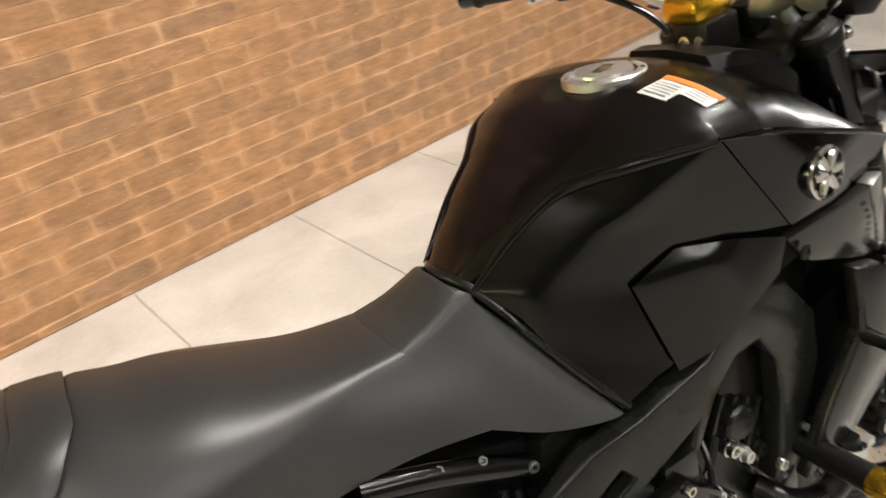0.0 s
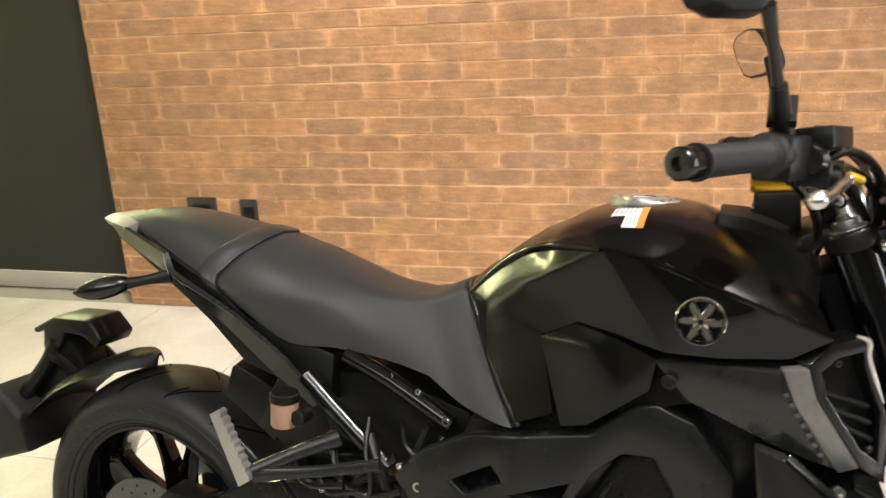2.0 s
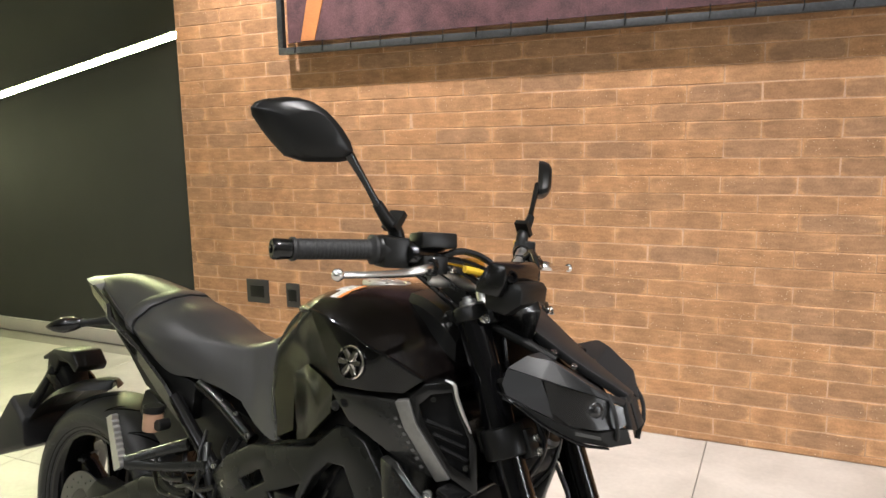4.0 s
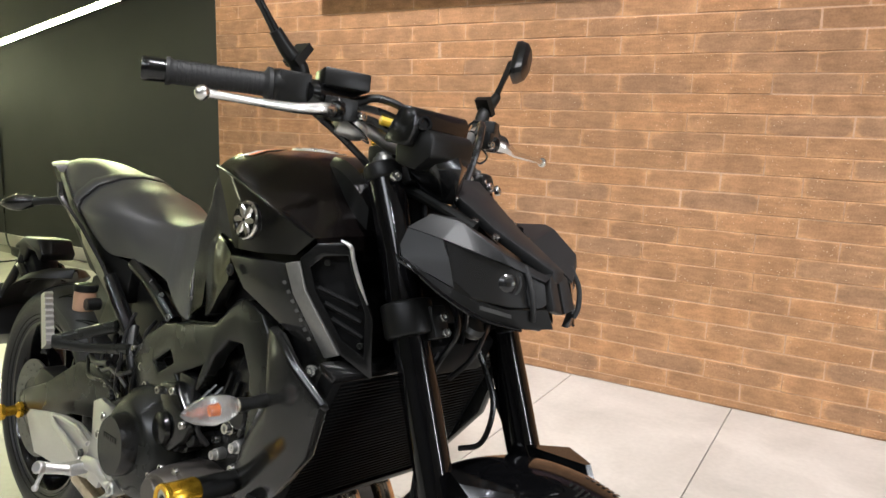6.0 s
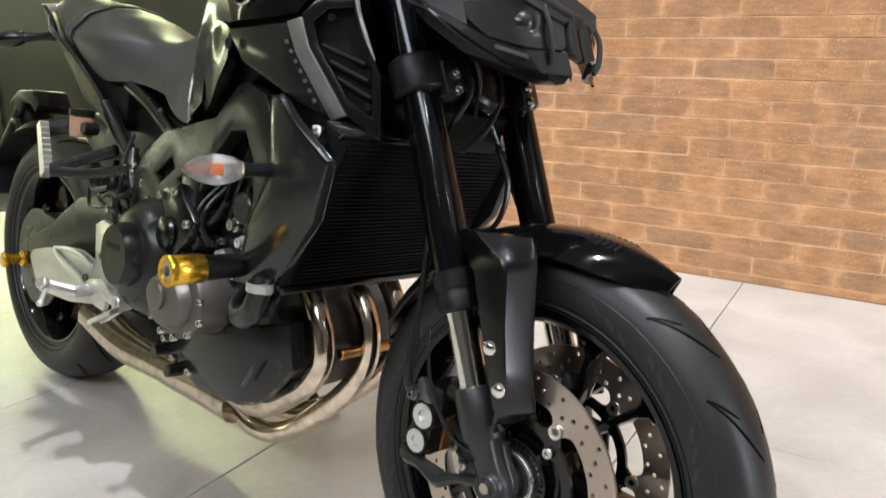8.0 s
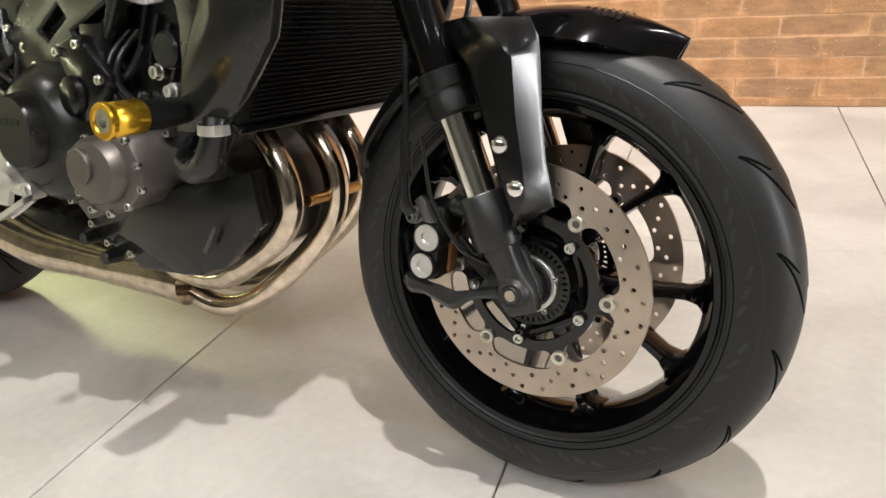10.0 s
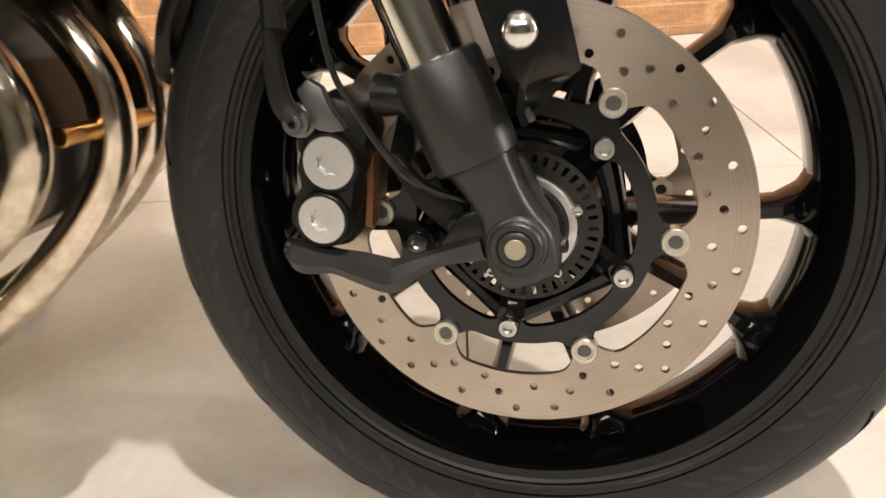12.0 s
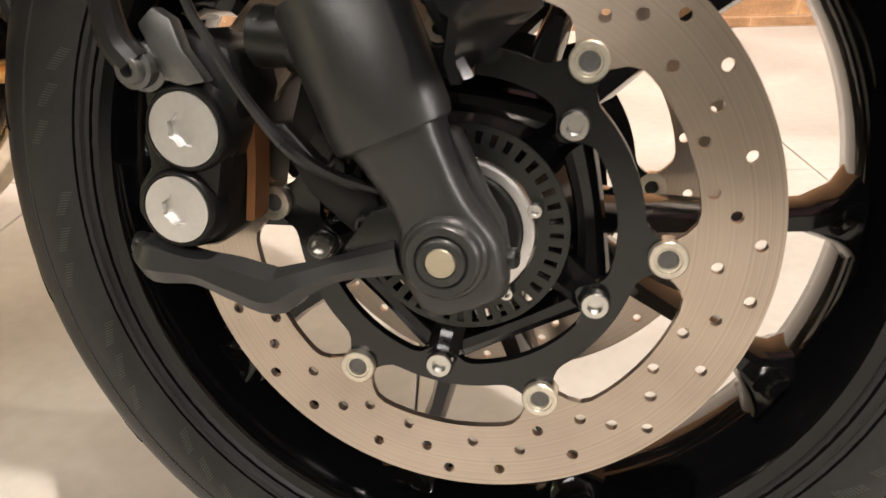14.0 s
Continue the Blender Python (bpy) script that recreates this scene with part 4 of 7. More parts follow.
rod(bm, Vector((1.2, 0, 0.8)) - Vector((0.036, 0, 0)), Vector((1.07, 0, 0.99)), 0.03)
part("steering_head", bm, FRAMEM, bike)

for s in SIDES:
    bm = B()
    rod(bm, on_fork(0.99, s) + Vector((0.012, -s * 0.03, 0.0)), on_fork(1.03, s) + Vector((0.006, -s * 0.042, 0.004)), 0.011, seg=16)
    part("bar_riser", bm, ALU, bike, "bare metal handlebar riser")
    for d in (Vector((0.034, s * 0.012, -0.004)), Vector((0.034, -s * 0.022, 0.004))):
        bolt(bike, on_fork(0.992, s) + d, (0.9, s * 0.3, 0.35), 0.0085, 0.008)

# ---- front mudguard ----
def arc_shell(c, r, a0, a1, wide, drop, thick, n=24, m=12, ends=(0.75, 0.55)):
    """A curved guard over a wheel, domed across."""
    bm = B()
    rows_out, rows_in = [], []
    for i in range(n + 1):
        f = i / n
        a = radians(a0 + (a1 - a0) * f)
        w = wide * (1 - (1 - ends[0]) * max(0, 1 - f * 3) ** 1.6 - (1 - ends[1]) * max(0, f * 3.2 - 2.2) ** 1.5)
        ro, ri = [], []
        for j in range(m + 1):
            g = -1 + 2 * j / m
            d = drop * abs(g) ** 2.6
            ro.append(polar(c, r - d, a, g * w))
            ri.append(polar(c, r - d - thick, a, g * (w - thick)))
        rows_out.append(ro)
        rows_in.append(ri[::-1])
    loft(bm, [o + q for o, q in zip(rows_out, rows_in)])
    return bm


fender = part("front_mudguard", arc_shell(FC, 0.325, 62.5, 128, 0.074, 0.034, 0.003, ends=(0.15, 1.0)), GLOSS, bike, "gloss black front mudguard")
part("mudguard_tail", arc_shell(FC, 0.319, 124, 161, 0.066, 0.03, 0.003, ends=(1.0, 0.6)), MATTE, fender, "matte black rear mudguard extension")
for s in SIDES:
    bm = B()
    loft(bm, [[(xr, s * 0.088, zr), (xr, s * (yr - 0.006), zr), (xr + 0.006, s * yr, zr), (xm - 0.004, s * 0.131, zm), (xm, s * 0.1295, zm), (xf - 0.003, s * 0.099, zf), (xf, s * 0.094, zf), (xf - 0.004, s * 0.086, zf)] for xr, zr, yr, xm, zm, xf, zf in
              ((1.33, 0.607, 0.1, 1.385, 0.612, 1.44, 0.612), (1.348, 0.585, 0.116, 1.428, 0.585, 1.45, 0.592), (1.378, 0.56, 0.126, 1.436, 0.57, 1.453, 0.575), (1.396, 0.51, 0.128, 1.442, 0.51, 1.458, 0.51), (1.413, 0.46, 0.129, 1.452, 0.455, 1.465, 0.455), (1.426, 0.425, 0.13, 1.457, 0.42, 1.475, 0.415), (1.434, 0.404, 0.13, 1.448, 0.402, 1.477, 0.406), (1.442, 0.389, 0.125, 1.446, 0.386, 1.468, 0.398), (1.446, 0.379, 0.117, 1.449, 0.377, 1.452, 0.382))])
    guard = part("fork_guard", bm, SATIN, fender, "satin black fork guard", sharp=28)
    for p in ((1.424, 0.477), (1.444, 0.43)):
        bm = B()
        lathe(bm, (p[0], s * 0.129, p[1]), (0, s, 0), [(0, 0), (0, 0.0105), (0.002, 0.0105), (0.005, 0.0085), (0.007, 0.005), (0.0075, 0.0)], 24)
        part("cap_bolt", bm, CHROME, fender)
    for i in range(6):
        a = radians(75.5 + i * 1.5)
        bm = B()
        r = 0.3252
        plate(bm, [polar(FC, r, a, s * 0.018), polar(FC, r - 0.0062, a, s * 0.036), polar(FC, r - 0.0062, a + 0.012, s * 0.036), polar(FC, r, a + 0.012, s * 0.018)], 0.001, inward=(0, 0, -1))
        part("emblem_bar", bm, FRAMEM, fender)

# ---- tank ----
SHIFT[0] = None
# the crest between the tank's top and its flank, from the seat forward (x, y, z)
CREST = [(0.632, 0.03, 0.862), (0.66, 0.05, 0.88), (0.70, 0.068, 0.918), (0.75, 0.088, 0.951), (0.80, 0.138, 0.970), (0.87, 0.185, 0.977), (0.925, 0.196, 0.966), (0.985, 0.2, 0.947), (1.06, 0.202, 0.921), (1.132, 0.192, 0.892)]
RIDGE = [(0.632, 0.872), (0.66, 0.9), (0.695, 0.926), (0.735, 0.959), (0.78, 0.982), (0.82, 1.003), (0.865, 1.016), (0.93, 1.022), (0.965, 1.019), (1.01, 1.005), (1.06, 0.975), (1.1, 0.938), (1.132, 0.9)]


def tank_ring(x):
    """Half of the tank's cross-section at x, from the ridge out to the crest, mirrored."""
    zt = float(np.interp(x, [p[0] for p in RIDGE], [p[1] for p in RIDGE]))
    ws = float(np.interp(x, [p[0] for p in CREST], [p[1] for p in CREST]))
    zs = float(np.interp(x, [p[0] for p in CREST], [p[2] for p in CREST]))
    d = zt - zs
    k = min(1.0, max(0.0, (x - 0.9) / 0.12))
    right = [(0, zt)] + [(u * ws, zt - (f + (g - f) * k) * d) for u, f, g in ((0.18, 0.01, 0.03), (0.35, 0.04, 0.1), (0.52, 0.1, 0.2), (0.68, 0.22, 0.36), (0.81, 0.4, 0.56), (0.91, 0.64, 0.77), (0.96, 0.81, 0.88))] + [(ws, zs), (ws * 0.9, zs - 0.016)]
    return [(x, -y, z) for y, z in right] + [(x, y, z) for y, z in right[:0:-1]]


bm = B()
loft(bm, [tank_ring(x) for x in sorted({round(0.632 + 0.02 * i, 3) for i in range(26)} | {p[0] for p in CREST})])
bmesh.ops.smooth_vert(bm, verts=[v for v in bm.verts if 0.66 < v.co.x < 1.11 and min(abs(abs(v.co.y) - np.interp(v.co.x, [p[0] for p in CREST], [p[1] for p in CREST])), 1) > 0.004], factor=0.5, use_axis_z=True)
bm.normal_update()
from mathutils.bvhtree import BVHTree
TV = BVHTree.FromBMesh(bm)
tank = part("fuel_tank", bm, TANKM, bike, "dark metallic black fuel tank", sharp=40)


def tank_down(x, y, lift=0.0):
    hit = TV.ray_cast(Vector((x, y, 1.3)), Vector((0, 0, -1)))
    return hit[0] + Vector((0, 0, lift)) if hit[0] else Vector((x, y, 1.0))


def facets(name, corners, faces, material, parent, label, s, ease=0.004, thick=0.006, swell=0.0):
    """A panel folded from flat faces, with eased folds; corners are (x, y, z) on one flank. swell rounds the faces out."""
    bm = B()
    vs = [bm.verts.new((x, s * y, z)) for x, y, z in corners]
    for f in faces:
        bm.faces.new([vs[i] for i in f])
    bmesh.ops.recalc_face_normals(bm, faces=bm.faces)
    out = sum((f.normal * f.calc_area() for f in bm.faces), Vector())
    if out.y * s < 0:
        bmesh.ops.reverse_faces(bm, faces=bm.faces)
    if swell:
        bmesh.ops.triangulate(bm, faces=bm.faces[:])
        bmesh.ops.subdivide_edges(bm, edges=bm.edges[:], cuts=5, use_grid_fill=True)
        rim = {v for v in bm.verts if v.is_boundary}
        for _ in range(int(swell)):
            bmesh.ops.smooth_vert(bm, verts=[v for v in bm.verts if v not in rim], factor=0.5, use_axis_x=True, use_axis_y=True, use_axis_z=True)
    else:
        folds = [e for e in bm.edges if len(e.link_faces) == 2 and e.calc_face_angle(0) > radians(4)]
        bmesh.ops.bevel(bm, geom=folds, offset=ease, segments=3, affect="EDGES", profile=0.5, clamp_overlap=True)
    bmesh.ops.solidify(bm, geom=bm.faces[:], thickness=thick)
    return part(name, bm, material, parent, label, sharp=40)


bm = B()
cap_c = tank_down(0.896, -0.004)
lathe(bm, cap_c - Vector((0, 0, 0.008)), (0.02, 0, 1), [(0, 0.049), (0.0095, 0.049), (0.0115, 0.047), (0.0115, 0.0385), (0.0085, 0.0375), (0.0085, 0.034), (0.0135, 0.033), (0.0145, 0.029), (0.0145, 0.012), (0.0125, 0.011), (0.0125, 0)], 48)
cap = part("filler_cap", bm, ALU, tank, "brushed silver filler cap with screw ring")
for k in range(7):
    a = math.tau * k / 7
    bolt(cap, cap_c + Vector((0.0435 * math.cos(a), 0.0435 * math.sin(a), 0.0028)), (0, 0, 1), 0.0032, 0.002)
bm = B()
box(bm, cap_c + Vector((-0.002, 0.0, 0.006)), (0.034, 0.014, 0.004), (0, 0, 20))
part("lock_cover", bm, BOLT, cap, bevel=0.0015)


def decal(name, corners, material, label="", lift=0.0012, parent=tank, n=5):
    """A thin sticker lying on the tank's curve; four corners (x, y)."""
    bm = B()
    a, b, c, d = [Vector((p[0], p[1], 0)) for p in corners]
    grid = []
    for k in range(2):
        for i in range(n + 1):
            row = []
            for j in range(n + 1):
                u, v = i / n, j / n
                q = (a * (1 - u) + b * u) * (1 - v) + (d * (1 - u) + c * u) * v
                row.append(bm.verts.new(tank_down(q.x, q.y, lift - 0.0008 * k)))
            grid.append(row)
    for k in range(2):
        for i in range(n):
            for j in range(n):
                r = grid[k * (n + 1):]
                bm.faces.new((r[i][j], r[i + 1][j], r[i + 1][j + 1], r[i][j + 1]))
    return part(name, bm, material, parent, label)


sticker = decal("warning_sticker", [(0.868, -0.083), (0.912, -0.083), (0.912, -0.122), (0.868, -0.122)], PAPER, "white warning sticker with an orange edge")
decal("sticker_edge", [(0.905, -0.083), (0.914, -0.083), (0.914, -0.157), (0.905, -0.157)], ORANGE, "orange sticker edge", 0.0024)
decal("sticker_tail", [(0.887, -0.122), (0.912, -0.122), (0.912, -0.156), (0.887, -0.156)], PAPER, "", 0.0016)
for i in range(5):
    decal("text_bar", [(0.8725 + i * 0.006, -0.087), (0.8742 + i * 0.006, -0.087), (0.8742 + i * 0.006, -0.117), (0.8725 + i * 0.006, -0.117)], INK, "", 0.002, sticker, 2)
for i in range(3):
    decal("text_bar", [(0.890 + i * 0.005, -0.127), (0.8915 + i * 0.005, -0.127), (0.8915 + i * 0.005, -0.15), (0.890 + i * 0.005, -0.15)], INK, "", 0.002, sticker, 2)

for s in SIDES:
    # hollowed flank behind the badge cover, folded in flat faces
    flank = [(0.648, 0.052, 0.868), (0.70, 0.069, 0.917), (0.75, 0.089, 0.949), (0.80, 0.139, 0.968), (0.87, 0.185, 0.975), (0.817, 0.146, 0.892), (0.782, 0.132, 0.838), (0.833, 0.148, 0.864), (0.953, 0.197, 0.855), (0.675, 0.086, 0.832), (0.70, 0.112, 0.778), (0.745, 0.143, 0.703), (0.808, 0.157, 0.735), (0.686, 0.096, 0.862), (0.742, 0.118, 0.905), (0.792, 0.147, 0.928)]
    facets("knee_recess", flank, [(0, 1, 13, 9), (1, 2, 14, 13), (9, 13, 10), (13, 14, 6, 10), (2, 3, 15, 14), (14, 15, 5, 6), (10, 6, 12, 11), (3, 4, 5, 15), (4, 8, 7, 5), (5, 7, 6)], FLANKM, tank, "satin olive-black hollowed knee flank", s, swell=3)
    bm = B()
    tube(bm, [(0.646, s * 0.051, 0.866), (0.70, s * 0.067, 0.916), (0.75, s * 0.088, 0.948), (0.80, s * 0.137, 0.966), (0.868, s * 0.184, 0.974)], [0.003, 0.0065, 0.0075, 0.0075, 0.004], 14, 8)
    part("crest_roll", bm, TANKM, tank, "rounded crest along the tank flank")
    # dark filler behind the panels, added so that the gaps read as shade
    bm = B()
    loft(bm, [[(x, s * 0.01, z0), (x, s * w, z0), (x, s * w, z1), (x, s * 0.01, z1)] for x, w, z0, z1 in ((0.66, 0.045, 0.8, 0.86), (0.72, 0.08, 0.745, 0.9), (0.8, 0.105, 0.73, 0.93), (0.9, 0.15, 0.75, 0.94), (1.0, 0.175, 0.79, 0.92), (1.09, 0.175, 0.83, 0.9))])
    part("tank_gap_filler", bm, FINM, tank, "black filler closing the gaps behind the tank panels")
    # badge cover along the crest
    cov = [(0.868, 0.188, 0.978), (0.925, 0.2, 0.968), (0.985, 0.204, 0.949), (1.06, 0.206, 0.923), (1.135, 0.196, 0.893), (1.093, 0.193, 0.864), (1.02, 0.201, 0.857), (0.953, 0.2, 0.855), (0.993, 0.211, 0.902)]
    facets("side_cover", cov, [(0, 1, 8), (1, 2, 8), (2, 3, 8), (3, 4, 5, 8), (5, 6, 8), (6, 7, 8), (7, 0, 8)], GLOSS, tank, "gloss black tank side cover", s, 0.006, 0.01, 3)
    bm = B()
    tube(bm, [(0.867, s * 0.187, 0.9775), (0.925, s * 0.199, 0.968), (0.985, s * 0.2035, 0.949), (1.06, s * 0.2055, 0.923), (1.13, s * 0.1965, 0.8945)], [0.002, 0.0035, 0.0035, 0.003, 0.0015], 10, 5)
    part("cover_edge", bm, GLOSS, tank, "rounded gloss edge of the side cover")
    # knee panel
    knee = [(0.782, 0.139, 0.837), (0.833, 0.152, 0.865), (0.89, 0.178, 0.859), (0.945, 0.2, 0.845), (0.938, 0.196, 0.802), (0.898, 0.186, 0.768), (0.858, 0.172, 0.733), (0.82, 0.157, 0.719), (0.86, 0.176, 0.845), (0.9, 0.188, 0.79)]
    facets("knee_panel", knee, [(0, 1, 8), (0, 8, 9, 6, 7), (1, 2, 8), (2, 3, 9, 8), (3, 4, 9), (4, 5, 9), (5, 6, 9)], FLANKM, tank, "satin black knee panel", s, 0.005, 0.02, 2)
    # round badge: a chrome ring with six plain bars
    tilt = Vector((0.03, s, 0.06)).normalized()
    c = Vector((0.993, s * 0.2115, 0.902))
    bm = B()
    lathe(bm, c - tilt * 0.012, tilt, [(0, 0.029), (0.012, 0.029), (0.015, 0.0275), (0.015, 0.024), (0.012, 0.0235), (0.0118, 0)], 48)
    badge = part("badge", bm, GLOSS, tank, "round chrome badge")
    bm = B()
    lathe(bm, c - tilt * 0.002, tilt, [(0, 0.0292), (0.003, 0.0292), (0.005, 0.0275), (0.005, 0.0245), (0.003, 0.0235), (0, 0.0235)], 48)
    part("badge_ring", bm, CHROME, badge, "chrome ring")
    u = tilt.cross(Vector((0, 0, 1))).normalized()
    v = tilt.cross(u)
    for k in range(6):
        a = math.tau * k / 6
        e = u * math.cos(a) + v * math.sin(a)
        t = tilt.cross(e)
        bm = B()
        loft(bm, [[c + e * r + t * w + tilt * d for w, d in ((-q, 0.001), (-q * 0.6, 0.0045), (q * 0.6, 0.0045), (q, 0.001))] for r, q in ((0.003, 0.0026), (0.014, 0.0062), (0.0235, 0.0042))])
        part("badge_bar", bm, CHROME, badge)

bm = B()
loft(bm, [[(x, -w, zb), (x, -w, zt - 0.02), (x, -w * 0.85, zt - 0.005), (x, 0, zt), (x, w * 0.85, zt - 0.005), (x, w, zt - 0.02), (x, w, zb)] for x, w, zt, zb in curve_pts([(1.0, 0.07, 1.018, 0.96), (1.05, 0.09, 1.012, 0.93), (1.1, 0.1, 0.99, 0.88), (1.125, 0.09, 0.96, 0.86)], 3)])
part("tank_front_cover", bm, MATTE, bike, "matte black cover ahead of the tank")

# ---- air scoops ----
SHIFT[0] = slimmed
for s in SIDES:
    bm = B()
    plate(bm, [(0.942, s * 0.222, 0.843), (1.088, s * 0.219, 0.85), (1.105, s * 0.214, 0.81), (1.158, s * 0.188, 0.728), (1.10, s * 0.205, 0.748), (0.985, s * 0.218, 0.797)], 0.014, 0.004, inward=(0, -s, 0))
    scoop = part("air_scoop", bm, COVERM, bike, "grey-black air scoop panel", bevel=0.003)
    bm = B()
    plate(bm, [(1.086, s * 0.221, 0.851), (1.112, s * 0.217, 0.857), (1.124, s * 0.212, 0.82), (1.178, s * 0.183, 0.735), (1.156, s * 0.189, 0.727), (1.103, s * 0.215, 0.81)], 0.016, 0.001, inward=(0, -s, 0))
    part("scoop_trim", bm, TRIMM, scoop, "silver-grey scoop trim strip", bevel=0.002)
    rim = [(1.112, 0.216, 0.862), (1.135, 0.205, 0.886), (1.172, 0.178, 0.893), (1.176, 0.172, 0.868), (1.186, 0.166, 0.84), (1.207, 0.152, 0.79), (1.212, 0.147, 0.705), (1.18, 0.18, 0.735), (1.126, 0.209, 0.82)]
    ring = [Vector((x, s * y, z)) for x, y, z in rim]
    mid = sum(ring, Vector()) / len(ring)
    inn = [mid + (p - mid) * 0.74 for p in ring]
    back = Vector((-0.02, -s * 0.02, 0))
    bm = B()
    loft(bm, [ring, inn, [p + back for p in inn], [p + back * 1.2 for p in ring], ring], caps=False)
    part("scoop_rim", bm, SATIN, scoop, "satin black scoop rim", bevel=0.0015)
    bm = B()
    tube(bm, [ring[2] + Vector((-0.012, s * 0.006, 0.001)), ring[2] + Vector((0.002, 0, -0.006)), ring[3], ring[4], ring[4].lerp(ring[5], 0.6)], [0.0015, 0.003, 0.003, 0.003, 0.001], 8, 4)
    part("rim_edge", bm, ALU, scoop, "bright silver scoop edge")
    bm = B()
    plate(bm, [p + back * 0.6 for p in inn], 0.004, 0.0, inward=(-1, -s, 0))
    part("scoop_mesh", bm, FINM, scoop)
    for f in (0.3, 0.5, 0.7):
        p = ring[0] * (1 - f) + ring[7] * f
        q = ring[4] * (1 - f) + ring[6] * f
        bm = B()
        rod(bm, mid + (p - mid) * 0.8 + back * 0.3, mid + (q - mid) * 0.8 + back * 0.3, 0.004, seg=8)
        part("scoop_bar", bm, FINM, scoop)
    bolt(scoop, mid + (ring[1] - mid) * 0.6 + back * 0.3, (0.6, s * 0.7, 0), 0.005, 0.004, FRAMEM)
    bolt(scoop, mid + (ring[6] - mid) * 0.62 + back * 0.3, (0.6, s * 0.7, 0), 0.005, 0.004, FRAMEM)
    bolt(scoop, (0.962, s * 0.228, 0.822), (0, s, 0), 0.009, 0.003, MATTE, "rubber_plug")
    for i in range(7):
        f = i / 7
        p = Vector((1.092, s * 0.2225, 0.828)).lerp(Vector((1.142, s * 0.199, 0.742)), f)
        bm = B()
        plate(bm, [p, p + Vector((0.003, -s * 0.0015, -0.0045)), p + Vector((-0.001, s * 0.0005, -0.0065)), p + Vector((-0.004, s * 0.0015, -0.0025))], 0.001, inward=(0, -s, 0))
        part("emblem_bar", bm, GREYP, scoop)

# ---- seat ----
def seat_ring(xt, zt, xc, wc, zc, xb, wb, zb):
    d = zt - zc
    right = [(xt, 0, zt), (xt, 0.5 * wc, zt - 0.08 * d), (xt * 0.6 + xc * 0.4, 0.84 * wc, zt - 0.38 * d), (xc, 0.975 * wc, zc + 0.13 * d), (xc, wc + 0.001, zc - 0.006), (xc * 0.7 + xb * 0.3, wc * 0.7 + wb * 0.3 + 0.004, zc * 0.7 + zb * 0.3),
             (xc * 0.3 + xb * 0.7, wc * 0.3 + wb * 0.7 + 0.003, zc * 0.3 + zb * 0.7), (xb, wb, zb), (xb, wb * 0.8, zb - 0.006)]
    return [(x, -y, z) for x, y, z in right] + [(x, y, z) for x, y, z in right[:0:-1]]


def seat_part(name, rows, material, parent, label, grow=0.0, per=6):
    bm = B()
    loft(bm, [seat_ring(*r) for r in curve_pts(rows, per)])
    return part(name, bm, material, parent, label, sharp=50)


RIDER = [(0.252, 0.916, 0.186, 0.14, 0.858, 0.188, 0.139, 0.842), (0.268, 0.926, 0.2, 0.147, 0.854, 0.205, 0.145, 0.838), (0.305, 0.914, 0.27, 0.158, 0.846, 0.275, 0.15, 0.802), (0.352, 0.902, 0.34, 0.153, 0.843, 0.348, 0.14, 0.762),
         (0.41, 0.879, 0.41, 0.132, 0.845, 0.43, 0.132, 0.762), (0.478, 0.857, 0.48, 0.104, 0.843, 0.52, 0.13, 0.756), (0.545, 0.849, 0.552, 0.088, 0.84, 0.605, 0.135, 0.742)]
seat = seat_part("seat", RIDER, SEATM, bike, "grey-black vinyl stepped seat")
NOSE = [(0.543, 0.8495, 0.55, 0.0885, 0.8405, 0.603, 0.1355, 0.7415), (0.575, 0.855, 0.583, 0.08, 0.848, 0.66, 0.148, 0.712), (0.606, 0.868, 0.62, 0.074, 0.858, 0.715, 0.163, 0.7), (0.625, 0.8765, 0.642, 0.07, 0.862, 0.744, 0.166, 0.697), (0.631, 0.868, 0.648, 0.06, 0.85, 0.746, 0.155, 0.698)]
seat_part("seat_nose", NOSE, SEATR, seat, "ribbed grey-black seat nose")
PILLION = [(-0.085, 0.926, -0.08, 0.04, 0.92, -0.078, 0.045, 0.912), (-0.07, 0.942, -0.065, 0.07, 0.928, -0.06, 0.074, 0.914), (-0.01, 0.957, -0.01, 0.1, 0.93, -0.005, 0.102, 0.912), (0.07, 0.957, 0.065, 0.124, 0.91, 0.07, 0.126, 0.888),
           (0.17, 0.943, 0.13, 0.138, 0.886, 0.135, 0.139, 0.864), (0.255, 0.929, 0.182, 0.146, 0.866, 0.187, 0.144, 0.846)]
seat_part("pillion_pad", PILLION, SEATM, seat, "grey-black vinyl pillion pad")
STRAP = [(0.222, 0.9345, 0.172, 0.1465, 0.873, 0.178, 0.147, 0.846), (0.225, 0.938, 0.174, 0.151, 0.8725, 0.18, 0.151, 0.844), (0.262, 0.932, 0.203, 0.155, 0.858, 0.209, 0.152, 0.834), (0.265, 0.9285, 0.205, 0.1505, 0.856, 0.211, 0.148, 0.833)]
seat_part("seat_strap", STRAP, SEATM, seat, "black strap across the seat", per=2)

# black tube drawn along the seat's front edge for the shade in the gap
bm = B()
tube(bm, [(0.755, -0.163, 0.7), (0.722, -0.148, 0.745), (0.69, -0.122, 0.795), (0.664, -0.092, 0.84), (0.645, -0.055, 0.868), (0.634, 0, 0.876), (0.645, 0.055, 0.868), (0.664, 0.092, 0.84), (0.69, 0.122, 0.795), (0.722, 0.148, 0.745), (0.755, 0.163, 0.7)], 0.0055, 10, 5)
part("seat_gap_shade", bm, CABLE, seat, "black tube standing in for the dark gap between seat and tank")

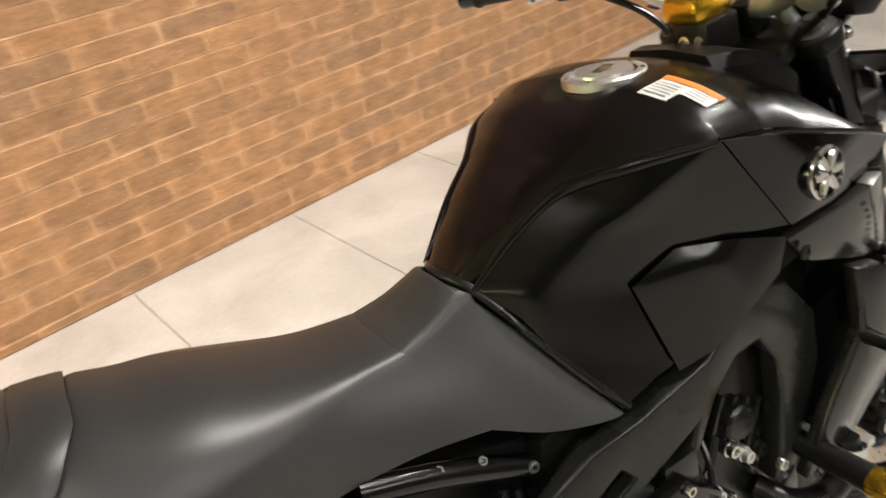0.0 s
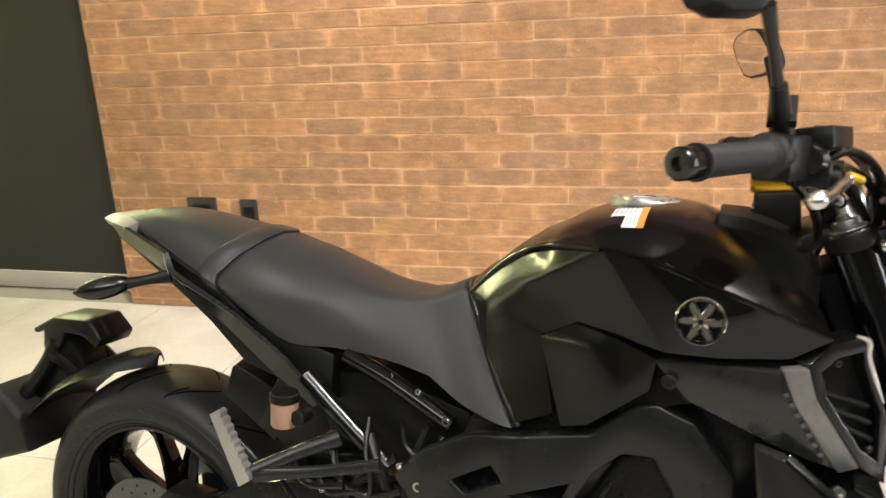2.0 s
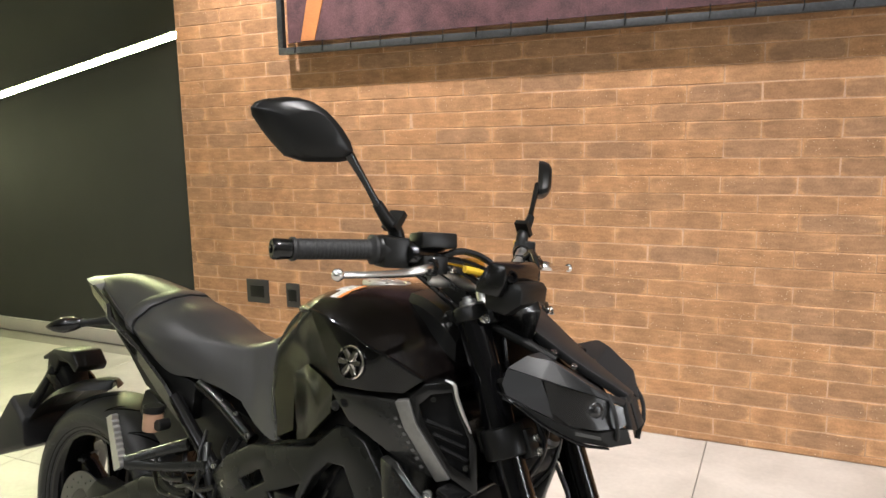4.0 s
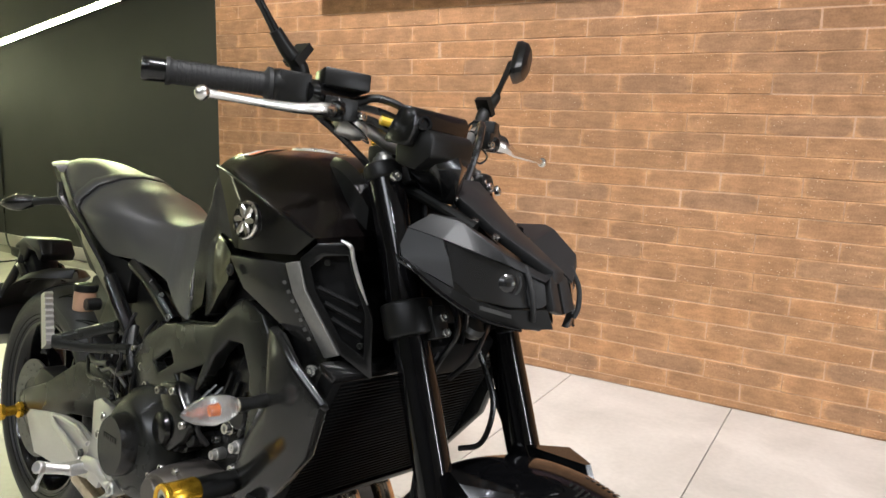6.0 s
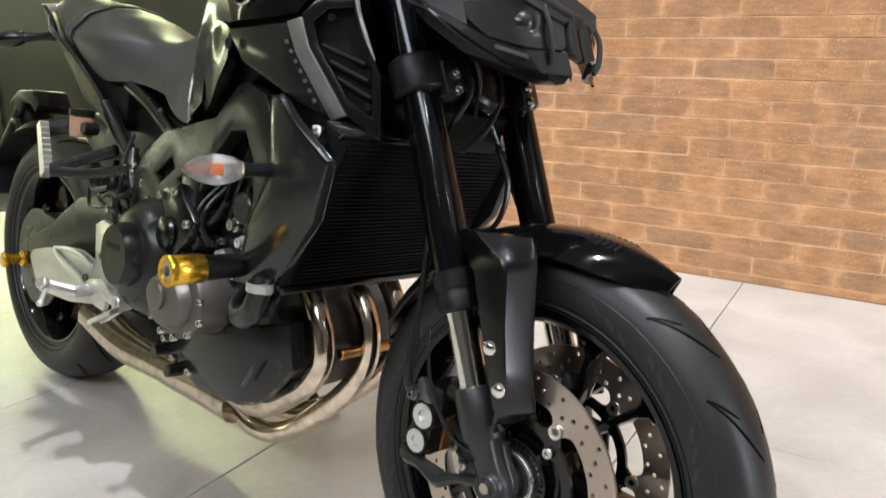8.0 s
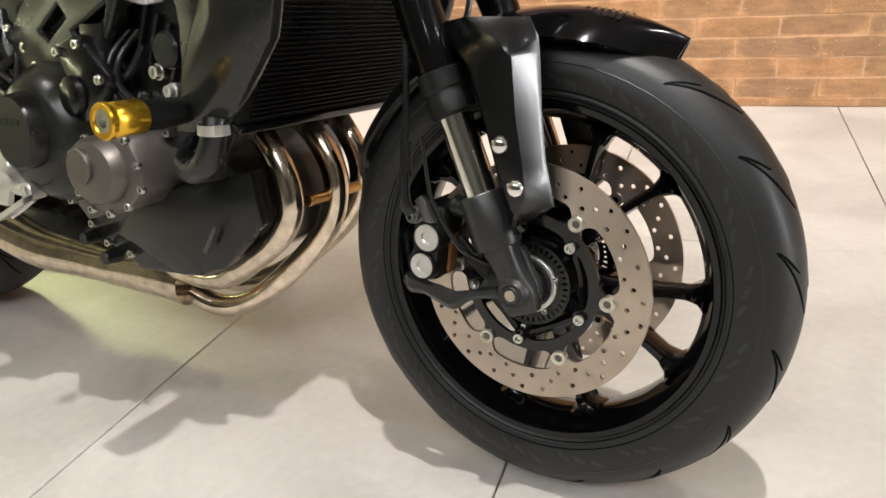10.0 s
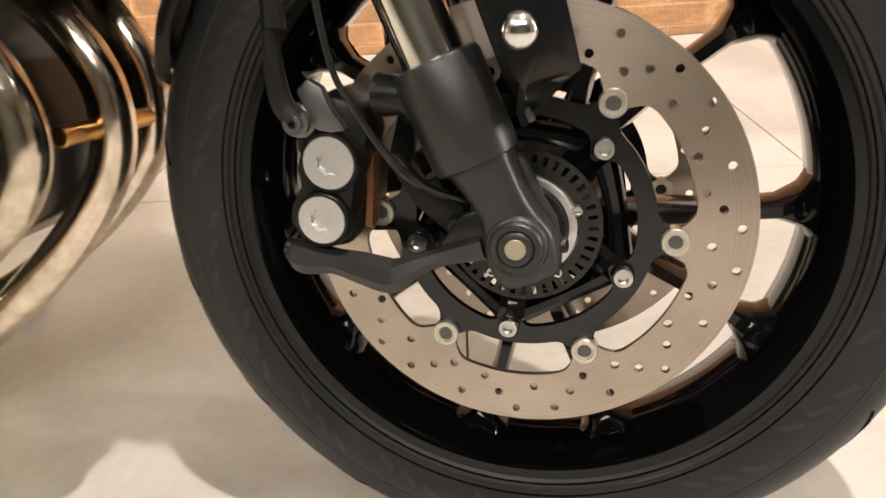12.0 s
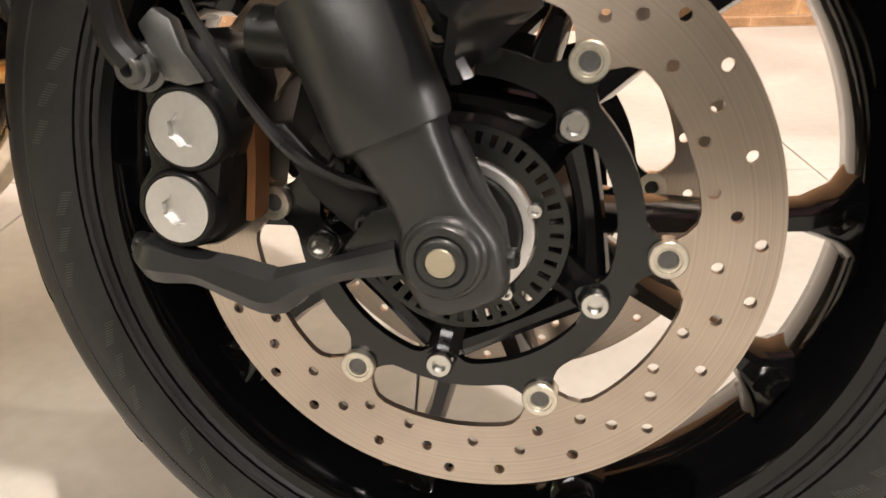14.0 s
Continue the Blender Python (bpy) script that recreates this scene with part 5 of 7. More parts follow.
# ---- tail ----
SHIFT[0] = None
bm = B()
loft(bm, [[(x, -w, z0), (x, -w * 0.9, z1), (x, w * 0.9, z1), (x, w, z0)] for x, w, z0, z1 in ((-0.09, 0.045, 0.902, 0.926), (0.0, 0.075, 0.872, 0.922), (0.1, 0.098, 0.826, 0.888), (0.18, 0.105, 0.776, 0.845), (0.25, 0.105, 0.712, 0.79), (0.42, 0.098, 0.66, 0.745))])
tail = part("tail_section", bm, MATTE, bike, "matte black tail section", bevel=0.006)
for s in SIDES:
    cowl = [(-0.098, 0.06, 0.937), (-0.02, 0.092, 0.927), (0.10, 0.122, 0.895), (0.114, 0.125, 0.862), (0.25, 0.13, 0.803), (0.347, 0.124, 0.735), (0.41, 0.116, 0.668), (0.392, 0.112, 0.657), (0.312, 0.114, 0.71), (0.232, 0.115, 0.77), (0.115, 0.11, 0.845), (-0.03, 0.082, 0.902)]
    facets("tail_cowl", cowl, [(0, 1, 11), (1, 2, 3, 10, 11), (3, 4, 9, 10), (4, 5, 8, 9), (5, 6, 7, 8)], COVERM, tail, "gloss black tail cowl", s, 0.003, 0.008)
    bm = B()
    tube(bm, [(0.1, s * 0.1235, 0.894), (0.113, s * 0.1275, 0.862), (0.18, s * 0.131, 0.834), (0.25, s * 0.1325, 0.804)], [0.0006, 0.0009, 0.0009, 0.0006], 6, 2)
    part("cowl_trim", bm, GUIDEM, tail, "thin bright cowl edge")
bm = B()
loft(bm, [[(x, -w, z), (x, -w * 0.6, z + 0.006), (x, w * 0.6, z + 0.006), (x, w, z), (x, w * 0.8, z - 0.014), (x, -w * 0.8, z - 0.014)] for x, w, z in ((-0.112, 0.05, 0.936), (-0.1, 0.062, 0.937), (-0.065, 0.078, 0.934), (-0.02, 0.09, 0.928))])
part("tail_lip", bm, LIPM, tail, "pale grey tail lip", bevel=0.002)


def turn_signal(s, base, out, lens, drop=0.0):
    """A stalked indicator reaching out sideways."""
    sig = None
    b0 = Vector(base)
    tip = Vector(out)
    d = (tip - b0).normalized()
    side = d.cross(Vector((0, 0, 1))).normalized()
    bm = B()
    p = [b0, b0 + (tip - b0) * 0.25, b0 + (tip - b0) * 0.45]
    tube(bm, p, [0.0135, 0.009, 0.011], 14, 4)
    sig = part("turn_signal", bm, MATTE, bike, "stalk indicator with %s" % ("a clear lens" if lens else "a black shell"))
    bm = B()
    m = b0 + (tip - b0) * 0.42
    n = (tip - m).length
    rings = []
    for f, r in ((0, 0.006), (0.06, 0.012), (0.25, 0.0185), (0.5, 0.021), (0.75, 0.016), (0.93, 0.0075), (1.0, 0.002)):
        c = m + d * n * f
        rings.append([c + (side * math.cos(a) + Vector((0, 0, 1)) * math.sin(a)) * r for a in (k * math.tau / 18 for k in range(18))])
    loft(bm, rings)
    lamp = part("lamp_shell", bm, CLEARG if lens else SATIN, sig, "clear ribbed lens" if lens else "gloss black lamp shell", sharp=60)
    if lens:
        bm = B()
        rod(bm, m + d * n * 0.4, m + d * n * 0.56, 0.0055, 0.005, 16)
        part("bulb", bm, AMBER, sig, "amber bulb")
        bm = B()
        rings = []
        for f, r in ((0.08, 0.009), (0.25, 0.0158), (0.5, 0.0185), (0.75, 0.0135), (0.92, 0.0055)):
            c = m + d * n * f
            rings.append([c + Vector((math.cos(q) * r, 0, math.sin(q) * r)) for q in (math.pi * (0.5 + k / 12) for k in range(13))])
        loft(bm, rings, caps=False, closed=False)
        part("reflector", bm, REFLM, sig, "chromed reflector bowl")
    return sig


for s in SIDES:
    turn_signal(s, (1.083, s * 0.192, 0.652), (1.081, s * 0.343, 0.65), True)
    turn_signal(s, (0.1, s * 0.108, 0.853), (-0.034, s * 0.2, 0.827), False)

# swingarm-mounted plate holder
def set_forward(bm):
    bmesh.ops.translate(bm, verts=bm.verts, vec=(0.06, -0.012, -0.002))


SHIFT[0] = set_forward
bm = B()
spear = curve_pts([(-0.41, 0.478, 0.075), (-0.38, 0.528, 0.085), (-0.28, 0.606, 0.095), (-0.19, 0.648, 0.085), (-0.125, 0.66, 0.045), (-0.09, 0.662, 0.008)], 5)
loft(bm, [[(x, y * w, z + h) for y, h in ((-1, -0.022), (-0.8, -0.004), (-0.4, 0.004), (0.4, 0.004), (0.8, -0.004), (1, -0.022), (0.78, -0.012), (0.4, -0.003), (-0.4, -0.003), (-0.78, -0.012))] for x, z, w in spear])
hug = part("rear_mudguard", bm, MATTE, bike, "matte black pointed rear mudguard with plate bracket", sharp=50)
bm = B()
prism(bm, [(-0.392, 0.69), (-0.33, 0.722), (-0.235, 0.727), (-0.2, 0.69), (-0.215, 0.668), (-0.25, 0.69), (-0.3, 0.692), (-0.318, 0.655), (-0.365, 0.65), (-0.36, 0.69), (-0.385, 0.68)], -0.045, 0.045)
part("plate_lamp_bracket", bm, MATTE, hug, bevel=0.008)
for s in SIDES:
    bm = B()
    tube(bm, [(-0.335, s * 0.04, 0.67), (-0.35, s * 0.05, 0.625), (-0.4, s * 0.055, 0.565), (-0.46, s * 0.05, 0.5)], [0.013, 0.015, 0.016, 0.014], 10, 4, flat=0.7)
    part("bracket_arm", bm, MATTE, hug)
    if s == SIDES[0]:
        bm = B()
        prism(bm, [(-0.36, 0.675), (-0.31, 0.68), (-0.275, 0.65), (-0.26, 0.615), (-0.34, 0.555), (-0.44, 0.5), (-0.455, 0.55), (-0.395, 0.61)], -0.033, 0.033)
        part("bracket_body", bm, MATTE, hug, bevel=0.01)
    bm = B()
    tube(bm, [(-0.27, s * 0.05, 0.61), (-0.31, s * 0.05, 0.635), (-0.345, s * 0.045, 0.64)], 0.012, 8, 3)
    part("bracket_brace", bm, SATIN, hug)
bm = B()
rings = []
for y in (-0.1, -0.09, 0.09, 0.1):
    e = 0.012 if abs(y) > 0.095 else 0.0
    rings.append([(-0.46, y, 0.571 - e), (-0.63, y, 0.352 + e), (-0.615, y, 0.347 + e), (-0.37, y, 0.437 + e), (-0.385, y, 0.52 - e)])
loft(bm, rings)
part("plate_board", bm, WINGM, hug, "blank black plate board", bevel=0.004)

# ---- handlebar and controls ----


def bar_set(bm):
    """The bar and its fittings sit a little forward and inward of their drawing."""
    for v in bm.verts:
        v.co.x += 0.016
        v.co.y *= 0.962
    steered(bm)


def mirror_set(bm):
    bmesh.ops.translate(bm, verts=bm.verts, vec=(-0.02, 0, 0))
    bar_set(bm)


SHIFT[0] = bar_set
bar_pts = [(1.105, 0.0, 1.036), (1.105, 0.06, 1.037), (1.098, 0.105, 1.052), (1.066, 0.18, 1.088), (1.03, 0.26, 1.094), (0.966, 0.395, 1.089)]
bm = B()
tube(bm, [(x, -y, z) for x, y, z in bar_pts[::-1]] + bar_pts[1:], [0.011, 0.011, 0.011, 0.013, 0.014, 0.014, 0.014, 0.013, 0.011, 0.011, 0.011], 16, 6)
bar = part("handlebar", bm, ALU, bike, "silver aluminium tapered handlebar")
for s in SIDES:
    bm = B()
    box(bm, (1.11, s * 0.036, 1.026), (0.034, 0.026, 0.05), (0, -24, 0))
    part("bar_clamp", bm, MATTE, bar, bevel=0.005)
for s in SIDES:
    g0, g1 = Vector((1.034, s * 0.255, 1.094)), Vector((0.972, s * 0.383, 1.0895))
    d = (g1 - g0).normalized()
    bm = B()
    L_ = (g1 - g0).length
    prof = [(0, 0.012), (0, 0.024), (0.006, 0.0245), (0.009, 0.0185), (0.012, 0.0165)]
    k = 0.014
    while k < L_ - 0.012:
        prof += [(k, 0.0166), (k + 0.0035, 0.0166), (k + 0.0042, 0.0161), (k + 0.0058, 0.0161)]
        k += 0.0065
    prof += [(L_ - 0.008, 0.0168), (L_ - 0.005, 0.019), (L_, 0.019), (L_, 0.012)]
    lathe(bm, g0, d, prof, 28)
    part("grip", bm, GRIPM, bar, "ribbed black rubber grip")
    bm = B()
    lathe(bm, g1, d, [(0, 0.012), (0, 0.0155), (0.02, 0.0165), (0.028, 0.0165), (0.031, 0.0145), (0.031, 0.007), (0.024, 0.006), (0.024, 0)], 28)
    part("bar_end_weight", bm, SATIN, bar, "black bar-end weight")
    bm = B()
    lathe(bm, g0, -d, [(0, 0.015), (0, 0.0235), (0.012, 0.025), (0.03, 0.023), (0.05, 0.023), (0.052, 0.015)], 24)
    box(bm, g0 - d * 0.03 + Vector((0.002, 0, -0.004)), (0.045, 0.046, 0.05), (0, 0, s * 27))
    sw = part("switch_housing", bm, MATTE, bar, "black switch housing", bevel=0.004)
    bm = B()
    box(bm, g0 - d * 0.034 + Vector((-0.02, 0, 0.016)), (0.01, 0.016, 0.009), (0, 0, s * 27))
    part("switch", bm, REDP if s < 0 else YELLOWP, sw, bevel=0.002)
    # lever with its perch and reservoir
    piv = Vector((1.1, s * 0.185, 1.07))
    bm = B()
    tube(bm, [piv, piv + Vector((0.014, s * 0.03, -0.002)), (1.104, s * 0.26, 1.062), (1.094, s * 0.33, 1.06), (1.082, s * 0.38, 1.0595)], [0.01, 0.0095, 0.0072, 0.0056, 0.0056], 12, 6, flat=0.75)
    bmesh.ops.create_uvsphere(bm, u_segments=16, v_segments=10, radius=0.0098, matrix=Matrix.Translation((1.079, s * 0.388, 1.0595)))
    part("brake_lever" if s < 0 else "clutch_lever", bm, LEVM, bar, "polished silver lever")
    bm = B()
    box(bm, (1.087, s * 0.175, 1.074), (0.045, 0.05, 0.03), (0, 0, s * 20))
    rod(bm, piv - Vector((0, 0, 0.014)), piv + Vector((0, 0, 0.014)), 0.012)
    perch = part("lever_perch", bm, MATTE, bar, bevel=0.004)
    bm = B()
    lathe(bm, (1.075, s * 0.14, 1.07), (0.45, s * 0.85, 0.02), [(0, 0), (0, 0.012), (0.004, 0.0145), (0.06, 0.0145), (0.064, 0.012), (0.064, 0)], 20)
    part("master_cylinder" if s < 0 else "cable_housing", bm, SATIN, bar, "black cylinder behind the lever")
    bolt(perch, piv + Vector((0, 0, 0.0145)), (0, 0, 1), 0.007, 0.004)
    bolt(perch, piv + Vector((0.022, -s * 0.03, -0.004)), (1, 0, 0.2), 0.0065, 0.006)
    bm = B()
    tube(bm, [(1.095, s * 0.15, 1.086), (1.12, s * 0.125, 1.098), (1.15, s * 0.09, 1.085), (1.17, s * 0.06, 1.05), (1.17, s * 0.04, 0.99)], [0.007, 0.006, 0.006, 0.006, 0.006], 10, 6)
    part("brake_pipe" if s < 0 else "clutch_pipe", bm, CABLE, bar)
    bm = B()
    lathe(bm, (1.078, s * 0.165, 1.09), (-0.5, s * 0.7, 0.05), [(0, 0.0145), (0, 0.0185), (0.007, 0.0185), (0.007, 0.0145)], 20)
    part("bar_strap", bm, CABLE, bar)
    bm = B()
    tube(bm, [(1.1, s * 0.16, 1.06), (1.122, s * 0.15, 1.045), (1.12, s * 0.135, 1.032), (1.1, s * 0.135, 1.04)], 0.0018, 6, 4)
    part("spring_clip", bm, CABLE, perch)
    if s < 0:
        bm = B()
        box(bm, (1.092, s * 0.172, 1.113), (0.044, 0.072, 0.026), (0, -6, s * 20))
        res = part("fluid_reservoir", bm, MATTE, bar, "black brake fluid reservoir", bevel=0.004)
        for q in (-0.026, 0.026):
            bolt(res, Vector((1.092, s * 0.172, 1.1255)) + Vector((-math.sin(radians(20)) * q * -1, q, 0)), (0, 0, 1), 0.0035, 0.002)
    # mirror: boot, arm, shell and glass
    SHIFT[0] = mirror_set
    base = Vector((1.07, s * 0.212, 1.09))
    bm = B()
    tube(bm, [base, base + Vector((-0.003, s * 0.006, 0.035)), Vector((1.063, s * 0.24, 1.145)), Vector((1.06, s * 0.262, 1.168))], [0.014, 0.013, 0.011, 0.009], 12, 4)
    box(bm, (1.066, s * 0.222, 1.142), (0.03, 0.012, 0.036), (s * 38, 0, 0))
    boot = part("mirror", bm, MATTE, bar, "angular black rear-view mirror on a long stem")
    bm = B()
    tube(bm, [(1.06, s * 0.258, 1.163), (1.053, s * 0.282, 1.196), (1.043, s * 0.318, 1.242)], [0.007, 0.0058, 0.008], 12, 4)
    part("mirror_arm", bm, SATIN, boot)
    outline = [(0.303, 1.238), (0.3, 1.258), (0.325, 1.295), (0.355, 1.323), (0.391, 1.33), (0.433, 1.319), (0.443, 1.302), (0.42, 1.268), (0.384, 1.231)]
    cy = sum(p[0] for p in outline) / 9
    cz = sum(p[1] for p in outline) / 9
    yaw = 0.55
    outline = [(p[0] * a + q[0] * b, p[1] * a + q[1] * b) for p, q in zip(outline, outline[1:] + outline[:1]) for a, b in ((0.78, 0.22), (0.22, 0.78))]
    def mir(y, z, x, k):
        k *= 0.93 if s > 0 else 1.0
        yy, zz = cy + (y - cy) * k, cz + (z - cz) * k
        return (1.031 + (0.028 if s > 0 else 0) - (yy - 0.303) * yaw + x, s * yy, zz - (0.024 if s > 0 else 0.008))
    bm = B()
    loft(bm, [[mir(y, z, x, k) for y, z in outline] for x, k in ((-0.006, 0.97), (-0.008, 1.0), (0.004, 1.0), (0.018, 0.86), (0.027, 0.55))])
    part("mirror_shell", bm, MATTE, boot, "matte black mirror shell", bevel=0.0025)
    bm = B()
    loft(bm, [[mir(y, z, x, 0.93) for y, z in outline] for x in (-0.0085, -0.005)])
    part("mirror_glass", bm, MIRRORG, boot, "mirror glass")
    SHIFT[0] = bar_set

for k, pts in enumerate((
        [(1.09, -0.15, 1.085), (1.13, -0.1, 1.075), (1.165, -0.05, 1.04), (1.18, -0.02, 0.95)], [(1.075, -0.19, 1.075), (1.12, -0.11, 1.06), (1.16, -0.06, 1.0), (1.18, -0.05, 0.9)],
        [(1.08, 0.17, 1.08), (1.13, 0.11, 1.07), (1.16, 0.05, 1.03), (1.17, 0.02, 0.95)], [(1.06, -0.2, 1.07), (1.09, -0.15, 1.03), (1.1, -0.1, 0.99), (1.09, -0.09, 0.94)],
        [(1.06, 0.2, 1.07), (1.1, 0.14, 1.03), (1.12, 0.1, 0.98), (1.11, 0.09, 0.93)])):
    bm = B()
    tube(bm, pts, 0.0056, 8, 6)
    part("control_cable", bm, CABLE, bar)
# cast lever clamp and cable housing beside the throttle
bm = B()
lathe(bm, (1.084, -0.17, 1.054), (0.25, 1, -0.15), [(0, 0), (0, 0.011), (0.005, 0.015), (0.03, 0.017), (0.042, 0.014), (0.05, 0.01), (0.05, 0)], 20)
lever_clamp = part("lever_clamp", bm, ALU, bar, "bare cast silver lever clamp")
bolt(lever_clamp, (1.078, -0.172, 1.062), (-0.2, -1, 0.2), 0.007, 0.005, BOLT)
bm = B()
loft(bm, [[(1.066 + 0.034 * k * math.cos(t), y, 1.09 + 0.022 * k * math.sin(t)) for t in (math.tau * q / 16 for q in range(16))] for y, k in ((-0.222, 0.75), (-0.215, 0.95), (-0.18, 1.0), (-0.14, 0.92), (-0.12, 0.6))])
part("cable_housing", bm, SATIN, bar, "rounded black throttle cable housing")
bm = B()
tube(bm, [(1.125, -0.12, 1.068), (1.142, -0.085, 1.062)], 0.0065, 10, 2)
part("cable_joint", bm, YELLOWP, bar)
bm = B()
prism(bm, [(1.018, 1.035), (1.015, 1.058), (1.022, 1.068), (1.062, 1.083), (1.078, 1.078), (1.086, 1.058), (1.078, 1.04)], -0.036, 0.022)
clamp = part("bar_clamp_cap", bm, GOLD, bar, "gold anodised handlebar clamp cap", bevel=0.006)
for y in (-0.024, 0.01):
    bolt(clamp, (1.042, y, 1.075), (-0.35, 0, 0.94), 0.008, 0.005, BOLT)
bm = B()
prism(bm, [(1.026, 0.99), (1.022, 1.036), (1.08, 1.042), (1.085, 0.99)], -0.044, 0.014)
riser = part("bar_riser", bm, MATTE, bar, "black handlebar riser under the clamp", bevel=0.005)
bolt(riser, (1.0235, -0.032, 1.015), (-1, 0, 0.1), 0.007, 0.003, BOLT)
bolt(riser, (1.0235, -0.008, 1.012), (-1, 0, 0.1), 0.009, 0.003, BOLT)

# ---- instrument and headlight ----
SHIFT[0] = steered


def nose_out(bm):
    """The lamp's nose reaches further forward than its drawing."""
    for v in bm.verts:
        v.co.x += 0.13 * max(0.0, v.co.x - 1.285)
    steered(bm)


bm = B()
prism(bm, [(1.18, 1.036), (1.184, 1.048), (1.206, 1.083), (1.213, 1.087), (1.232, 1.084), (1.238, 1.074), (1.236, 1.052), (1.226, 1.03)], -0.143, -0.028)
meter = part("instrument_pod", bm, SATIN, bike, "black instrument pod with a dark screen", bevel=0.004)
bm = B()
prism(bm, [(1.19, 1.034), (1.23, 1.056), (1.254, 1.055), (1.262, 1.045), (1.26, 1.02), (1.232, 1.0), (1.192, 1.008)], -0.128, -0.04)
part("pod_body", bm, MATTE, meter, "matte black back of the pod", bevel=0.005)
bm = B()
lathe(bm, (1.231, -0.122, 1.062), (0.85, -0.3, 0.2), [(0, 0.0115), (0.01, 0.0115), (0.012, 0.01), (0.012, 0.007), (0.008, 0.006), (0.008, 0)], 24)
part("knob", bm, GLOSS, meter)
bm = B()
plate(bm, [(1.181, -0.138, 1.05), (1.204, -0.138, 1.086), (1.204, -0.033, 1.086), (1.181, -0.033, 1.05)], 0.003, inward=(1, 0, -0.6))
part("screen", bm, SMOKE, meter, "dark instrument screen")
bm = B()
loft(bm, [[(1.2, -0.13, 1.04), (1.24, -0.12, 1.045), (1.252, -0.07, 1.045), (1.24, -0.028, 1.045), (1.2, -0.025, 1.04)], [(1.2, -0.12, 1.012), (1.25, -0.1, 1.005), (1.268, -0.07, 1.01), (1.248, -0.034, 1.01), (1.2, -0.028, 1.01)], [(1.2, -0.07, 0.97), (1.236, -0.064, 0.958), (1.246, -0.052, 0.958), (1.235, -0.034, 0.962), (1.2, -0.03, 0.97)]])
part("pod_bracket", bm, SATIN, meter, bevel=0.002)

SHIFT[0] = nose_out
HL = [(1.205, 0.955, 0.06, 0.95, 0.135, 0.925, 0.13, 0.89), (1.26, 0.975, 0.055, 0.966, 0.157, 0.936, 0.148, 0.862), (1.32, 0.945, 0.045, 0.936, 0.132, 0.91, 0.122, 0.828), (1.37, 0.907, 0.034, 0.898, 0.088, 0.873, 0.076, 0.815), (1.405, 0.872, 0.022, 0.864, 0.04, 0.85, 0.032, 0.815)]
rings = []
for x, zt, ys, zs, ym, zm, yb, zb in HL:
    x = 1.2 + (x - 1.2) * 0.84
    r = [(0, zt - 0.04), (ys * 0.85, zs - 0.046), ((ys + ym) * 0.4, zm - 0.034), (ym * 0.8, zm - 0.034), (ym * 0.82, zm - 0.04), (yb * 0.82, zb), (yb * 0.5, zb - 0.01)]
    rings.append([(x, -y, z) for y, z in r] + [(x, y, z) for y, z in ([(0, zb - 0.014)] + r[:0:-1])])
bm = B()
loft(bm, rings)
headlight = part("headlight", bm, MATTE, bike, "black angular headlight cowl", bevel=0.004)
